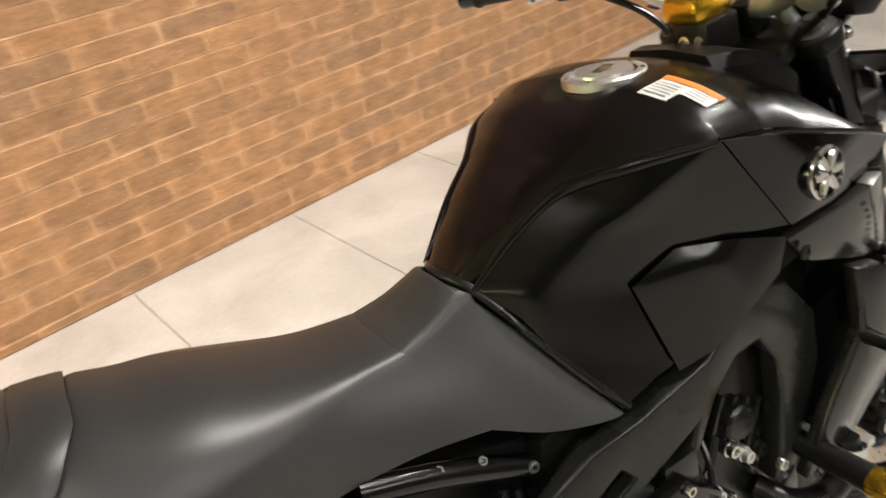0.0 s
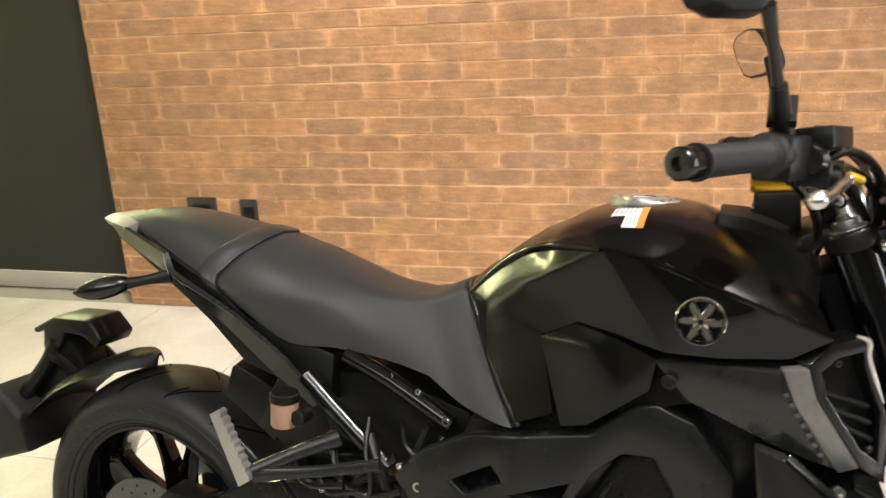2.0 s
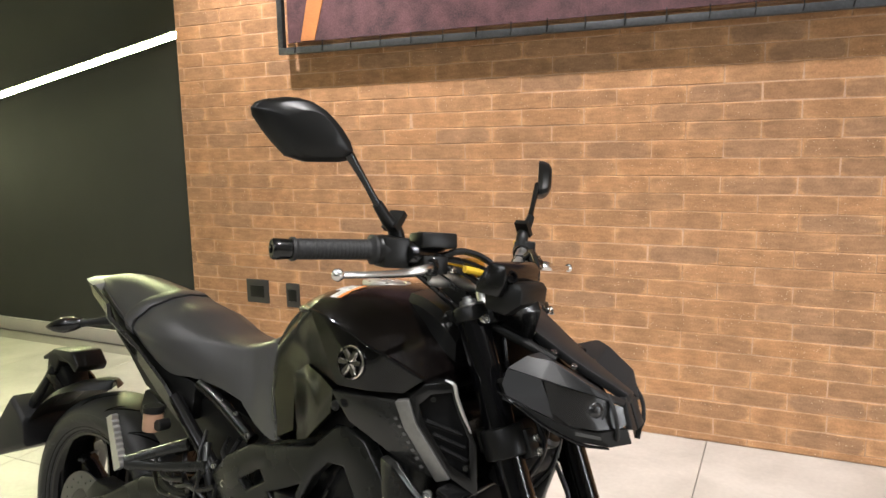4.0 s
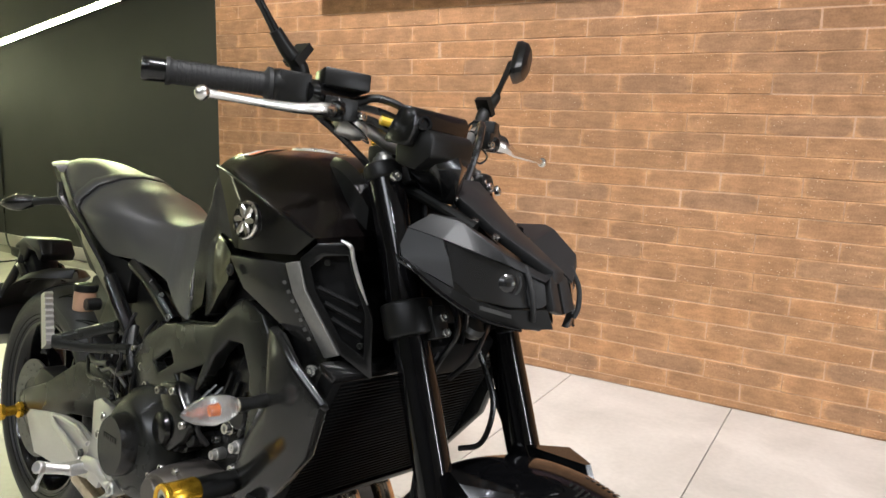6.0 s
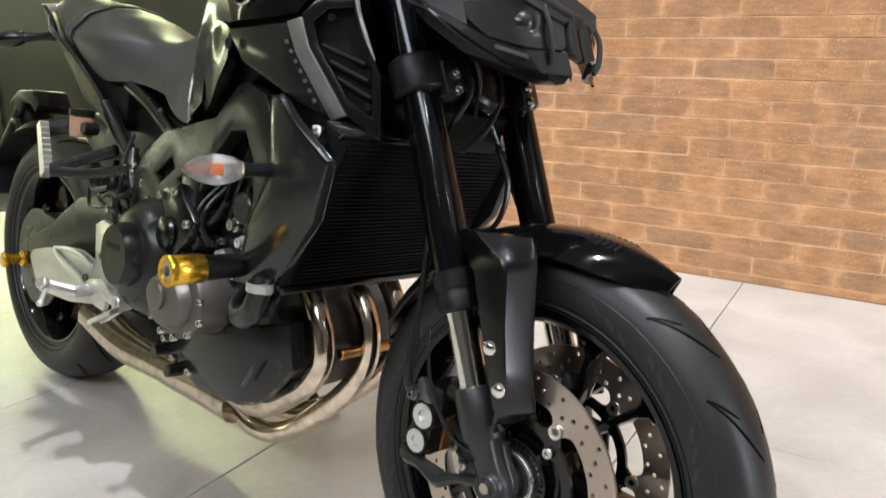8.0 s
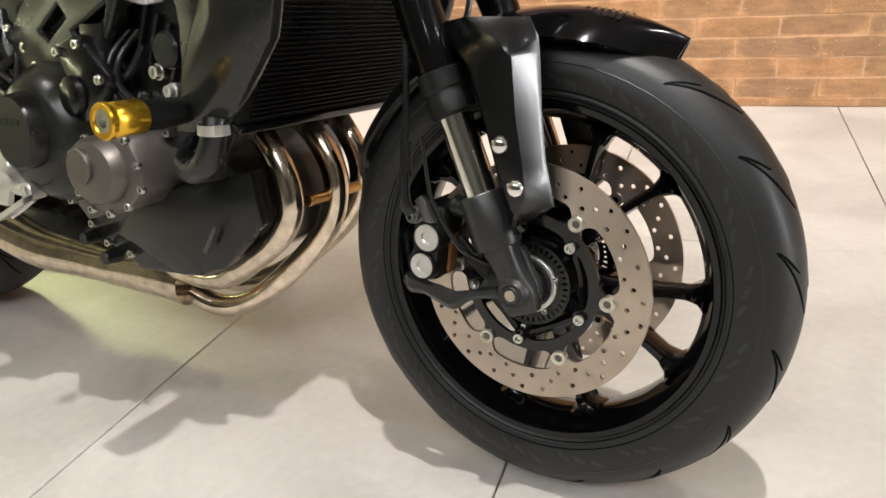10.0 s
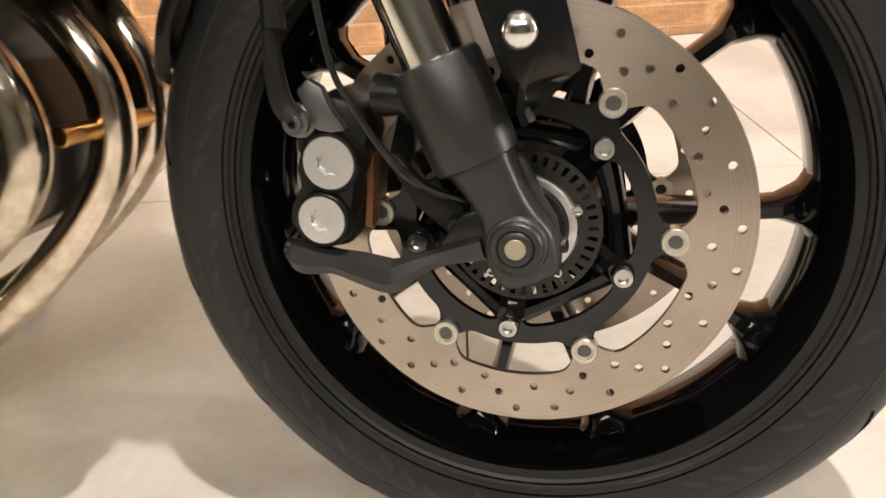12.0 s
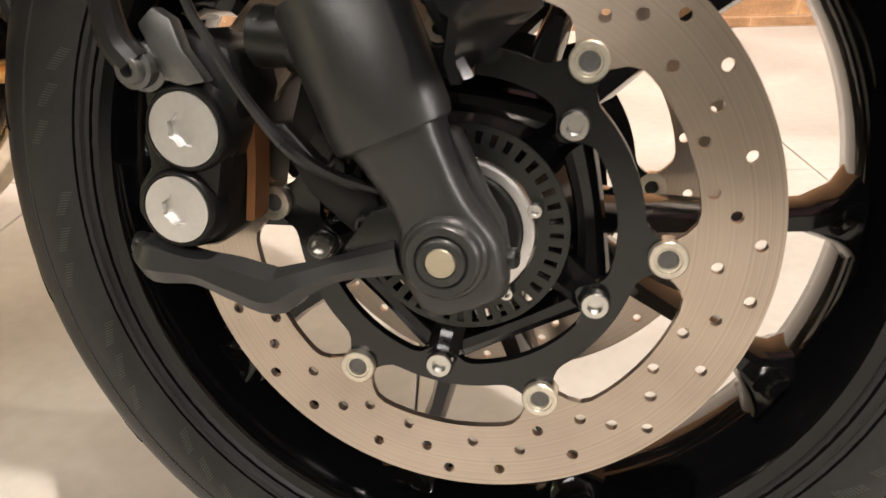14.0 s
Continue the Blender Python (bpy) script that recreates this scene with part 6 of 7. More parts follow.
for s in SIDES:
    # upper wing: flared up towards its outer edge, running down to the nose
    wing = [(1.258, 0.152, 0.924), (1.282, 0.136, 0.945), (1.31, 0.112, 0.941), (1.36, 0.094, 0.909), (1.392, 0.034, 0.873), (1.391, 0.022, 0.88), (1.365, 0.038, 0.89), (1.315, 0.05, 0.918), (1.27, 0.07, 0.942), (1.338, 0.118, 0.905), (1.368, 0.084, 0.892), (1.308, 0.14, 0.915)]
    facets("cowl_wing", wing, [(0, 1, 2, 11), (1, 8, 7, 2), (2, 7, 6, 3), (3, 6, 5, 4), (2, 3, 10, 9), (2, 9, 11), (3, 4, 10)], WINGM, headlight, "satin grey upper cowl wing", s, 0.002, 0.005)
    cheek = [(1.258, 0.152, 0.923), (1.308, 0.14, 0.914), (1.318, 0.135, 0.888), (1.328, 0.133, 0.855), (1.298, 0.158, 0.872), (1.266, 0.166, 0.886), (1.255, 0.16, 0.9)]
    facets("cowl_cheek", cheek, [(0, 1, 2, 5, 6), (2, 3, 4, 5)], MATTE, headlight, "matte black cowl cheek", s, 0.003, 0.007)
    lensp = [(1.312, 0.138, 0.912), (1.34, 0.109, 0.904), (1.365, 0.08, 0.89), (1.39, 0.032, 0.87), (1.398, 0.033, 0.84), (1.372, 0.083, 0.838), (1.345, 0.115, 0.845), (1.325, 0.133, 0.865), (1.356, 0.096, 0.87)]
    facets("headlight_lens", lensp, [(0, 1, 8, 7), (1, 2, 8), (2, 3, 4, 8), (4, 5, 8), (5, 6, 8), (6, 7, 8)], SMOKE, headlight, "dark glossy headlight lens", s, 0.006, 0.004)
    bm = B()
    c = Vector((1.352, s * 0.068, 0.866))
    lathe(bm, c, (0.78, s * 0.6, 0.12), [(0, 0.018), (0.013, 0.018), (0.0155, 0.0155), (0.0205, 0.011), (0.0225, 0.005), (0.023, 0.0)], 28)
    part("projector", bm, SMOKE, headlight, "round projector lens")
    bm = B()
    lathe(bm, c, (0.78, s * 0.6, 0.12), [(0.013, 0.0195), (0.0175, 0.0195), (0.0175, 0.0165), (0.013, 0.0165)], 28)
    part("projector_ring", bm, GRIPM, headlight)
    lip = [(1.262, 0.166, 0.886), (1.298, 0.16, 0.872), (1.33, 0.135, 0.853), (1.347, 0.117, 0.842), (1.374, 0.085, 0.834), (1.4, 0.034, 0.838), (1.402, 0.018, 0.812), (1.385, 0.06, 0.81), (1.356, 0.106, 0.821), (1.326, 0.142, 0.845), (1.292, 0.163, 0.868), (1.262, 0.168, 0.878)]
    facets("chin", lip, [(0, 1, 10, 11), (1, 2, 9, 10), (2, 3, 8, 9), (3, 4, 7, 8), (4, 5, 6, 7)], MATTE, headlight, "matte black chin with a thin lip", s, 0.002, 0.008)
    bm = B()
    tube(bm, [(1.252, s * 0.167, 0.888), (1.288, s * 0.167, 0.873), (1.324, s * 0.146, 0.845), (1.356, s * 0.11, 0.82), (1.385, s * 0.064, 0.809)], [0.0015, 0.0025, 0.003, 0.003, 0.002], 8, 5)
    part("chin_edge", bm, GLOSS, headlight, "gloss black chin edge")
    bm = B()
    plate(bm, [(1.348, s * 0.115, 0.838), (1.378, s * 0.08, 0.829), (1.379, s * 0.079, 0.824), (1.35, s * 0.113, 0.832)], 0.006, inward=(-1, -s, 0))
    part("position_light", bm, GUIDEM, headlight, "small clear position light")
    bm = B()
    plate(bm, [(1.384, s * 0.003, 0.89), (1.39, s * 0.022, 0.879), (1.404, s * 0.026, 0.838), (1.404, s * 0.003, 0.832)], 0.01, 0.0, inward=(-1, 0, 0))
    part("nose_panel", bm, WINGM, headlight, bevel=0.001)
    bm = B()
    tube(bm, [(1.374, s * 0.056, 0.892), (1.388, s * 0.059, 0.866), (1.393, s * 0.056, 0.838), (1.391, s * 0.05, 0.822)], 0.0035, 8, 4)
    part("nose_rail", bm, GRIPM, headlight)
    bm = B()
    tube(bm, [(1.15, s * 0.09, 0.985), (1.21, s * 0.068, 0.962), (1.29, s * 0.052, 0.93)], 0.009, 10, 4)
    part("cowl_stay", bm, MATTE, headlight)
    for p in ((1.241, 0.045, 0.967), (1.282, 0.045, 0.938), (1.312, 0.036, 0.92)):
        bolt(headlight, (p[0], s * p[1], p[2]), (0.45, s * 0.15, 0.85), 0.0055, 0.006)
bm = B()
loft(bm, [[(1.205, -0.05, 1.0), (1.205, 0.05, 1.0), (1.205, 0.04, 0.98), (1.205, -0.04, 0.98)], [(1.25, -0.045, 0.97), (1.25, 0.045, 0.97), (1.25, 0.04, 0.95), (1.25, -0.04, 0.95)], [(1.31, -0.032, 0.932), (1.31, 0.032, 0.932), (1.31, 0.026, 0.914), (1.31, -0.026, 0.914)], [(1.39, -0.014, 0.888), (1.39, 0.014, 0.888), (1.39, 0.01, 0.87), (1.39, -0.01, 0.87)]])
part("centre_fin", bm, WINGM, headlight, "satin black centre fin", bevel=0.003)
SHIFT[0] = steered
# two made-up black blocks keep the space between the fork legs dark
bm = B()
box(bm, (1.178, 0, 0.87), (0.06, 0.15, 0.17), (0, -24, 0))
part("fork_gap_filler", bm, FINM, bike, "black filler block darkening the space between the fork legs", bevel=0.01)
bm = B()
box(bm, (1.222, 0.0, 0.735), (0.04, 0.17, 0.06), (0, 25, 0))
part("lower_fork_filler", bm, FINM, bike, bevel=0.006)
bm = B()
lathe(bm, (1.235, 0.02, 0.79), (0.7, 0, 0.6), [(0, 0), (0, 0.04), (0.012, 0.042), (0.018, 0.036), (0.02, 0.02), (0.026, 0.012), (0.026, 0)], 28)
part("horn", bm, FRAMEM, bike, "black horn")
for pts in ([(1.22, -0.05, 0.87), (1.27, -0.03, 0.82), (1.25, 0.0, 0.76), (1.22, 0.02, 0.7)], [(1.2, 0.05, 0.86), (1.26, 0.04, 0.8), (1.27, 0.01, 0.74), (1.25, -0.02, 0.7)], [(1.21, -0.02, 0.85), (1.28, -0.05, 0.79), (1.26, -0.06, 0.73), (1.2, -0.03, 0.66)], [(1.25, 0.06, 0.72), (1.28, 0.06, 0.66), (1.275, 0.05, 0.6), (1.24, 0.04, 0.58)]):
    bm = B()
    tube(bm, pts, 0.0045, 8, 6)
    part("wiring", bm, CABLE, bike)
SHIFT[0] = slimmed
# ---- frame, engine, radiator, exhaust ----
for s in SIDES:
    bm = B()
    outer = [(0.555, 0.585), (0.607, 0.638), (0.687, 0.68), (0.755, 0.692), (0.86, 0.714), (0.918, 0.766), (0.945, 0.774), (0.993, 0.756), (1.045, 0.69), (1.05, 0.62), (1.03, 0.54), (1.0, 0.475), (0.96, 0.468), (0.975, 0.54), (0.978, 0.6), (0.972, 0.655), (0.945, 0.698), (0.905, 0.695), (0.868, 0.66), (0.838, 0.605), (0.805, 0.562), (0.74, 0.55), (0.66, 0.53), (0.59, 0.535)]
    holes = [[(0.655, 0.6), (0.72, 0.638), (0.738, 0.618), (0.68, 0.585)], [(0.752, 0.6), (0.835, 0.637), (0.82, 0.6), (0.775, 0.578)]]
    holed(bm, [outer] + holes, lambda u, v, w: Vector((u, s * (0.15 + w * (1 - 0.55 * max(0, (0.75 - u)) / 0.2)), v)), 0.032)
    spar = part("frame_spar", bm, FRAMEM, bike, "black cast aluminium frame spar", bevel=0.005, sharp=50)
    bolt(spar, (0.60, s * 0.163, 0.575), (0, s, 0), 0.009, 0.006)
    bolt(spar, (0.965, s * 0.184, 0.5), (0, s, 0), 0.009, 0.008)
    bm = B()
    tube(bm, [(0.38, s * 0.145, 0.712), (0.455, s * 0.143, 0.648), (0.535, s * 0.14, 0.582)], 0.0155, 14, 3)
    part("subframe_tube", bm, SATIN, bike, "satin black subframe tube")
    bm = B()
    tube(bm, [(0.45, s * 0.128, 0.752), (0.53, s * 0.128, 0.722), (0.64, s * 0.13, 0.668)], 0.014, 14, 3)
    rail = part("seat_rail", bm, SATIN, bike, "satin black seat rail")
    for p in ((0.534, 0.728), (0.583, 0.71)):
        bolt(rail, (p[0], s * 0.132, p[1]), (0, s * 0.7, 0.7), 0.0055, 0.005, GUIDEM)
    bolt(rail, (0.635, s * 0.14, 0.676), (0, s, 0), 0.007, 0.005, GUIDEM)
    bolt(rail, (0.526, s * 0.147, 0.58), (0, s, 0), 0.010, 0.006)
bm = B()
loft(bm, [[(0.33, y, 0.70), (0.5, y, 0.72), (0.66, y, 0.68), (0.66, y, 0.6), (0.5, y, 0.56), (0.4, y, 0.6)] for y in (-0.1, 0.1)])
part("airbox", bm, MATTE, bike, "matte black airbox under the seat", bevel=0.012)
# plain block added so that the spar openings look dark inside
bm = B()
loft(bm, [[(0.63, y, 0.55), (0.66, y, 0.68), (0.8, y, 0.76), (0.95, y, 0.76), (0.95, y, 0.6), (0.8, y, 0.53)] for y in (-0.125, 0.125)])
part("spar_filler", bm, ENGM, bike, "black filler block for the engine interior between the frame spars", bevel=0.01)

# plain block added to darken the hole between spar and shroud
bm = B()
loft(bm, [[(0.93, y, 0.56), (0.93, y, 0.78), (1.06, y, 0.83), (1.12, y, 0.8), (1.1, y, 0.66), (1.05, y, 0.55)] for y in (-0.13, 0.13)])
part("engine_top_filler", bm, ENGM, bike, "black filler block for the engine top behind the radiator", bevel=0.012)
bm = B()
prism(bm, [(0.60, 0.52), (0.70, 0.56), (0.82, 0.54), (0.90, 0.68), (1.0, 0.7), (1.06, 0.62), (1.05, 0.50), (1.0, 0.42), (1.02, 0.34), (0.985, 0.27), (0.93, 0.24), (0.80, 0.23), (0.70, 0.27), (0.60, 0.36)], -0.145, 0.145)
engine = part("engine_block", bm, ENGM, bike, "black three-cylinder engine block", bevel=0.012)
# clutch cover
bm = B()
lathe(bm, (0.672, -0.14, 0.448), (0, -1, 0), [(0, 0.112), (0.03, 0.11), (0.045, 0.106), (0.06, 0.096), (0.075, 0.084), (0.082, 0.07), (0.084, 0)], 48)
clutch = part("clutch_cover", bm, FRAMEM, engine, "round matte black clutch cover")
bm = B()
loft(bm, [[(0.676 + 0.05 * k * math.cos(a), -y, 0.458 + 0.056 * k * math.sin(a)) for a in (math.tau * i / 32 for i in range(32))] for y, k in ((0.2, 1.06), (0.243, 1.0), (0.25, 0.93), (0.25, 0.3))])
part("clutch_plate", bm, ENGM, engine, "oval satin black cover plate")
for i in range(6):
    bm = B()
    box(bm, (0.652 + i * 0.0085, -0.2505, 0.473), (0.005, 0.002, 0.009))
    part("emblem_bar", bm, FRAMEM, engine)
for k in range(9):
    a = radians(-120 + k * 33)
    bolt(engine, (0.672 + 0.108 * math.cos(a), -0.165, 0.448 + 0.108 * math.sin(a)), (0, -1, 0), 0.0075, 0.01)
# lower bronze cover
bm = B()
pts = [(0.762, 0.43), (0.8, 0.457), (0.85, 0.466), (0.893, 0.46), (0.915, 0.425), (0.92, 0.39), (0.885, 0.36), (0.84, 0.344), (0.795, 0.346), (0.768, 0.37), (0.757, 0.4)]
prism(bm, pts, -0.14, -0.215, 0.97)
bronze = part("timing_cover", bm, COVG, engine, "bronze-grey cast timing cover", bevel=0.005)
bm = B()
loft(bm, [[(0.828 + 0.06 * k * math.cos(t), -y, 0.41 + 0.05 * k * math.sin(t)) for t in (math.tau * i / 36 for i in range(36))] for y, k in ((0.205, 1.0), (0.225, 0.96), (0.235, 0.85), (0.238, 0.3))])
part("cover_dome", bm, COVG, engine, "bronze-grey dome")
bm = B()
lathe(bm, (0.815, -0.234, 0.418), (0, -1, 0), [(0, 0.026), (0.008, 0.026), (0.01, 0.024), (0.01, 0)], 32)
part("cover_cap", bm, COVG, engine, "round bronze-grey cap")
for x, z in pts:
    bolt(engine, Vector((0.838, -0.213, 0.405)).lerp(Vector((x, -0.213, z)), 0.94), (0, -1, 0), 0.0065, 0.008)
# lower front cover
bm = B()
plate(bm, [(0.765, -0.16, 0.292), (0.85, -0.162, 0.372), (0.97, -0.158, 0.39), (1.05, -0.145, 0.415), (1.062, -0.14, 0.34), (0.985, -0.145, 0.264), (0.9, -0.152, 0.242)], 0.03, 0.008, inward=(0, 1, 0))
part("lower_cover", bm, FRAMEM, engine, "dark grey lower engine cover", bevel=0.005)
bm = B()
box(bm, (0.985, -0.166, 0.315), (0.007, 0.006, 0.05), (0, 32, 0))
part("cover_rib", bm, GREYP, engine, bevel=0.002)
for p0, p1, r in (((0.74, -0.14, 0.25), (0.74, -0.17, 0.25), 0.013), ((0.69, -0.14, 0.275), (0.69, -0.17, 0.275), 0.012), ((0.97, -0.12, 0.42), (0.97, -0.16, 0.42), 0.02), ((0.925, -0.12, 0.575), (0.925, -0.165, 0.575), 0.03), ((0.78, -0.12, 0.5), (0.78, -0.17, 0.5), 0.025)):
    bm = B()
    rod(bm, p0, p1, r, r * 0.85, 20)
    part("boss", bm, ENGM, engine)
for x, z in ((0.7, 0.3), (0.735, 0.272), (0.79, 0.262), (0.905, 0.46), (0.95, 0.48), (0.86, 0.51), (0.93, 0.555), (0.99, 0.56), (0.985, 0.45)):
    bolt(engine, (x, -0.147, z), (0, -1, 0), 0.007, 0.012)
bm = B()
for x, z, r in ((0.795, 0.545, 0.02), (0.825, 0.505, 0.018), (0.76, 0.555, 0.016)):
    rod(bm, (x, -0.14, z), (x, -0.185, z), r, r * 0.8, 16)
box(bm, (0.80, -0.165, 0.585), (0.05, 0.04, 0.05))
box(bm, (0.775, -0.17, 0.525), (0.03, 0.035, 0.07), (0, 12, 0))
part("sensor_block", bm, CABLE, engine, "black sensor and connector block", bevel=0.004)
for pts in ([(0.60, -0.13, 0.66), (0.58, -0.15, 0.6), (0.575, -0.165, 0.55), (0.58, -0.17, 0.5)], [(0.62, -0.12, 0.64), (0.615, -0.15, 0.58), (0.63, -0.17, 0.54), (0.66, -0.17, 0.545)], [(0.78, -0.16, 0.6), (0.74, -0.16, 0.59), (0.7, -0.15, 0.6)], [(0.80, -0.17, 0.53), (0.85, -0.17, 0.54), (0.88, -0.16, 0.58)], [(0.43, -0.14, 0.6), (0.46, -0.16, 0.55), (0.52, -0.17, 0.54), (0.57, -0.165, 0.56)], [(0.35, -0.16, 0.58), (0.40, -0.17, 0.54), (0.47, -0.17, 0.55)]):
    bm = B()
    tube(bm, pts, 0.006, 8, 6)
    part("engine_hose", bm, CABLE, engine)
for p, r, h, mat in (((0.79, 0.49), 0.022, 0.05, CABLE), ((0.79, 0.49), 0.009, 0.058, BOLT), ((0.905, 0.545), 0.012, 0.03, BOLT), ((0.93, 0.52), 0.011, 0.03, ALU), ((0.96, 0.51), 0.012, 0.024, FRAMEM), ((0.875, 0.49), 0.01, 0.03, ALU)):
    bm = B()
    lathe(bm, (p[0], -0.14, p[1]), (0, -1, 0), [(0, 0), (0, r), (h * 0.7, r), (h * 0.72, r * 0.8), (h, r * 0.75), (h, r * 0.4), (h * 0.85, r * 0.35), (h * 0.85, 0)], 20)
    part("sensor_cap", bm, mat, engine)
for k in range(5):
    bm = B()
    box(bm, (0.87 + k * 0.022, -0.149, 0.6 - k * 0.012), (0.008, 0.012, 0.075), (0, 24, 0))
    part("casting_rib", bm, ENGM, engine, bevel=0.002)
for k in range(3):
    bm = B()
    tube(bm, [(0.82 + 0.02 * k, -0.15, 0.6), (0.81 + 0.02 * k, -0.178, 0.565), (0.815 + 0.015 * k, -0.182, 0.53), (0.83 + 0.012 * k, -0.165, 0.5)], 0.0045, 8, 5)
    part("sensor_lead", bm, CABLE, engine)
for pts in ([(0.40, -0.15, 0.56), (0.44, -0.168, 0.53), (0.5, -0.172, 0.545), (0.55, -0.165, 0.52)], [(0.33, -0.15, 0.53), (0.38, -0.165, 0.5), (0.46, -0.168, 0.51), (0.52, -0.165, 0.5)], [(0.50, -0.14, 0.66), (0.505, -0.16, 0.61), (0.52, -0.17, 0.57), (0.515, -0.172, 0.52), (0.53, -0.17, 0.49)], [(0.55, -0.12, 0.65), (0.57, -0.15, 0.63), (0.6, -0.158, 0.62), (0.63, -0.15, 0.63)]):
    bm = B()
    tube(bm, pts, 0.0042, 8, 6)
    part("engine_hose", bm, CABLE, engine)
for x, z in ((0.515, 0.545), (0.53, 0.5), (0.47, 0.505), (0.43, 0.535), (0.57, 0.605)):
    bolt(engine, (x, -0.168, z), (0, -1, 0), 0.0055, 0.006)
for pts, r in (([(0.5, -0.14, 0.63), (0.518, -0.15, 0.597), (0.533, -0.152, 0.567), (0.555, -0.15, 0.52), (0.565, -0.145, 0.5)], 0.011), ([(0.55, -0.14, 0.6), (0.512, -0.15, 0.572), (0.48, -0.152, 0.545), (0.467, -0.152, 0.52), (0.474, -0.152, 0.47)], 0.008)):
    bm = B()
    tube(bm, pts, r, 12, 6)
    part("engine_hose", bm, CABLE, engine)
bm = B()
lathe(bm, (0.469, -0.152, 0.515), (0.14, 0, -1), [(k * 0.007 + d, 0.0095 + 0.0025 * (d > 0.001)) for k in range(6) for d in (0.0, 0.004)], 16)
part("ribbed_boot", bm, CABLE, engine, "ribbed black rubber boot")
bm = B()
prism(bm, [(0.728, 0.582), (0.79, 0.598), (0.812, 0.572), (0.85, 0.54), (0.83, 0.505), (0.785, 0.47), (0.752, 0.475), (0.75, 0.529)], -0.14, -0.2)
housing = part("water_pump", bm, SATIN, engine, "black water pump housing", bevel=0.008)
for x, z in ((0.772, 0.509), (0.742, 0.572), (0.79, 0.583), (0.832, 0.535)):
    bolt(housing, (x, -0.201, z), (0, -1, 0), 0.0075, 0.007)
bm = B()
lathe(bm, (0.765, -0.2, 0.51), (-0.1, -1, 0), [(0, 0.03), (0.008, 0.028), (0.012, 0.02), (0.012, 0)], 24)
part("pump_cap", bm, SATIN, housing)
# water hose and clamp
bm = B()
tube(bm, [(1.064, -0.208, 0.496), (1.062, -0.213, 0.475), (1.045, -0.212, 0.44), (1.01, -0.205, 0.424), (0.975, -0.186, 0.43), (0.955, -0.15, 0.445)], [0.0165, 0.017, 0.018, 0.0175, 0.017, 0.017], 18, 6)
part("coolant_hose", bm, CABLE, engine, "dark grey coolant hose")
bm = B()
lathe(bm, (1.064, -0.215, 0.477), (0.05, 0, 1), [(0, 0.0185), (0, 0.02), (0.013, 0.02), (0.013, 0.0185)], 28)
box(bm, (1.086, -0.222, 0.484), (0.018, 0.012, 0.011))
part("hose_clamp", bm, ALU, engine, "silver hose clamp")

# crash bobbins
for s in SIDES:
    bm = B()
    rod(bm, (1.01, s * 0.15, 0.504), (1.01, s * 0.28, 0.504), 0.016, 0.019, 20)
    sl = part("crash_bobbin", bm, MATTE, bike, "gold anodised crash bobbin")
    bm = B()
    lathe(bm, (1.01, s * 0.277, 0.504), (0, s, 0), [(0, 0), (0, 0.019), (0.003, 0.021), (0.044, 0.021), (0.0455, 0.02), (0.0465, 0.0222), (0.053, 0.0222), (0.055, 0.0205), (0.055, 0.015), (0.053, 0.014)], 40)
    part("bobbin_sleeve", bm, GOLD, sl, "gold sleeve")
    bm = B()
    lathe(bm, (1.01, s * 0.328, 0.504), (0, s, 0), [(0, 0.014), (0.002, 0.014), (0.002, 0.0075), (-0.01, 0.008), (-0.01, 0)], 24)
    part("bobbin_bolt", bm, BOLT, sl)
    bm = B()
    lathe(bm, (0.0, s * 0.145, 0.315), (0, s, 0), [(0, 0), (0, 0.012), (0.004, 0.02), (0.012, 0.02), (0.018, 0.013), (0.04, 0.013), (0.046, 0.02), (0.052, 0.02), (0.054, 0.017), (0.054, 0)], 28)
    part("swingarm_spool", bm, GOLD, bike, "gold swingarm spool")

# radiator
bm = B()
RA, RB_ = Vector((1.195, 0, 0.705)), Vector((1.092, 0, 0.487))
rd = (RA - RB_).normalized()
rn = Vector((rd.z, 0, -rd.x))
loft(bm, [[Vector((p.x, y, p.z)) + rn * d for p, d in ((RB_, 0.0), (RA, 0.0), (RA, -0.028), (RB_, -0.028))] for y in (-0.2, 0.2)])
radiator = part("radiator", bm, FINM, bike, "black finned radiator", bevel=0.003)
n = 34
for i in range(n):
    p = RB_ + (RA - RB_) * (0.04 + 0.92 * i / (n - 1)) + rn * 0.001
    bm = B()
    box(bm, p, (0.006, 0.37, 0.0022), (0, 25.3, 0))
    part("fin", bm, FINM, radiator, smooth=False)
bm = B()
box(bm, RA + rn * -0.012 + rd * 0.006, (0.036, 0.42, 0.012), (0, 25.3, 0))
box(bm, RB_ + rn * -0.012 - rd * 0.006, (0.036, 0.4, 0.012), (0, 25.3, 0))
part("radiator_tank", bm, SATIN, radiator, bevel=0.004)
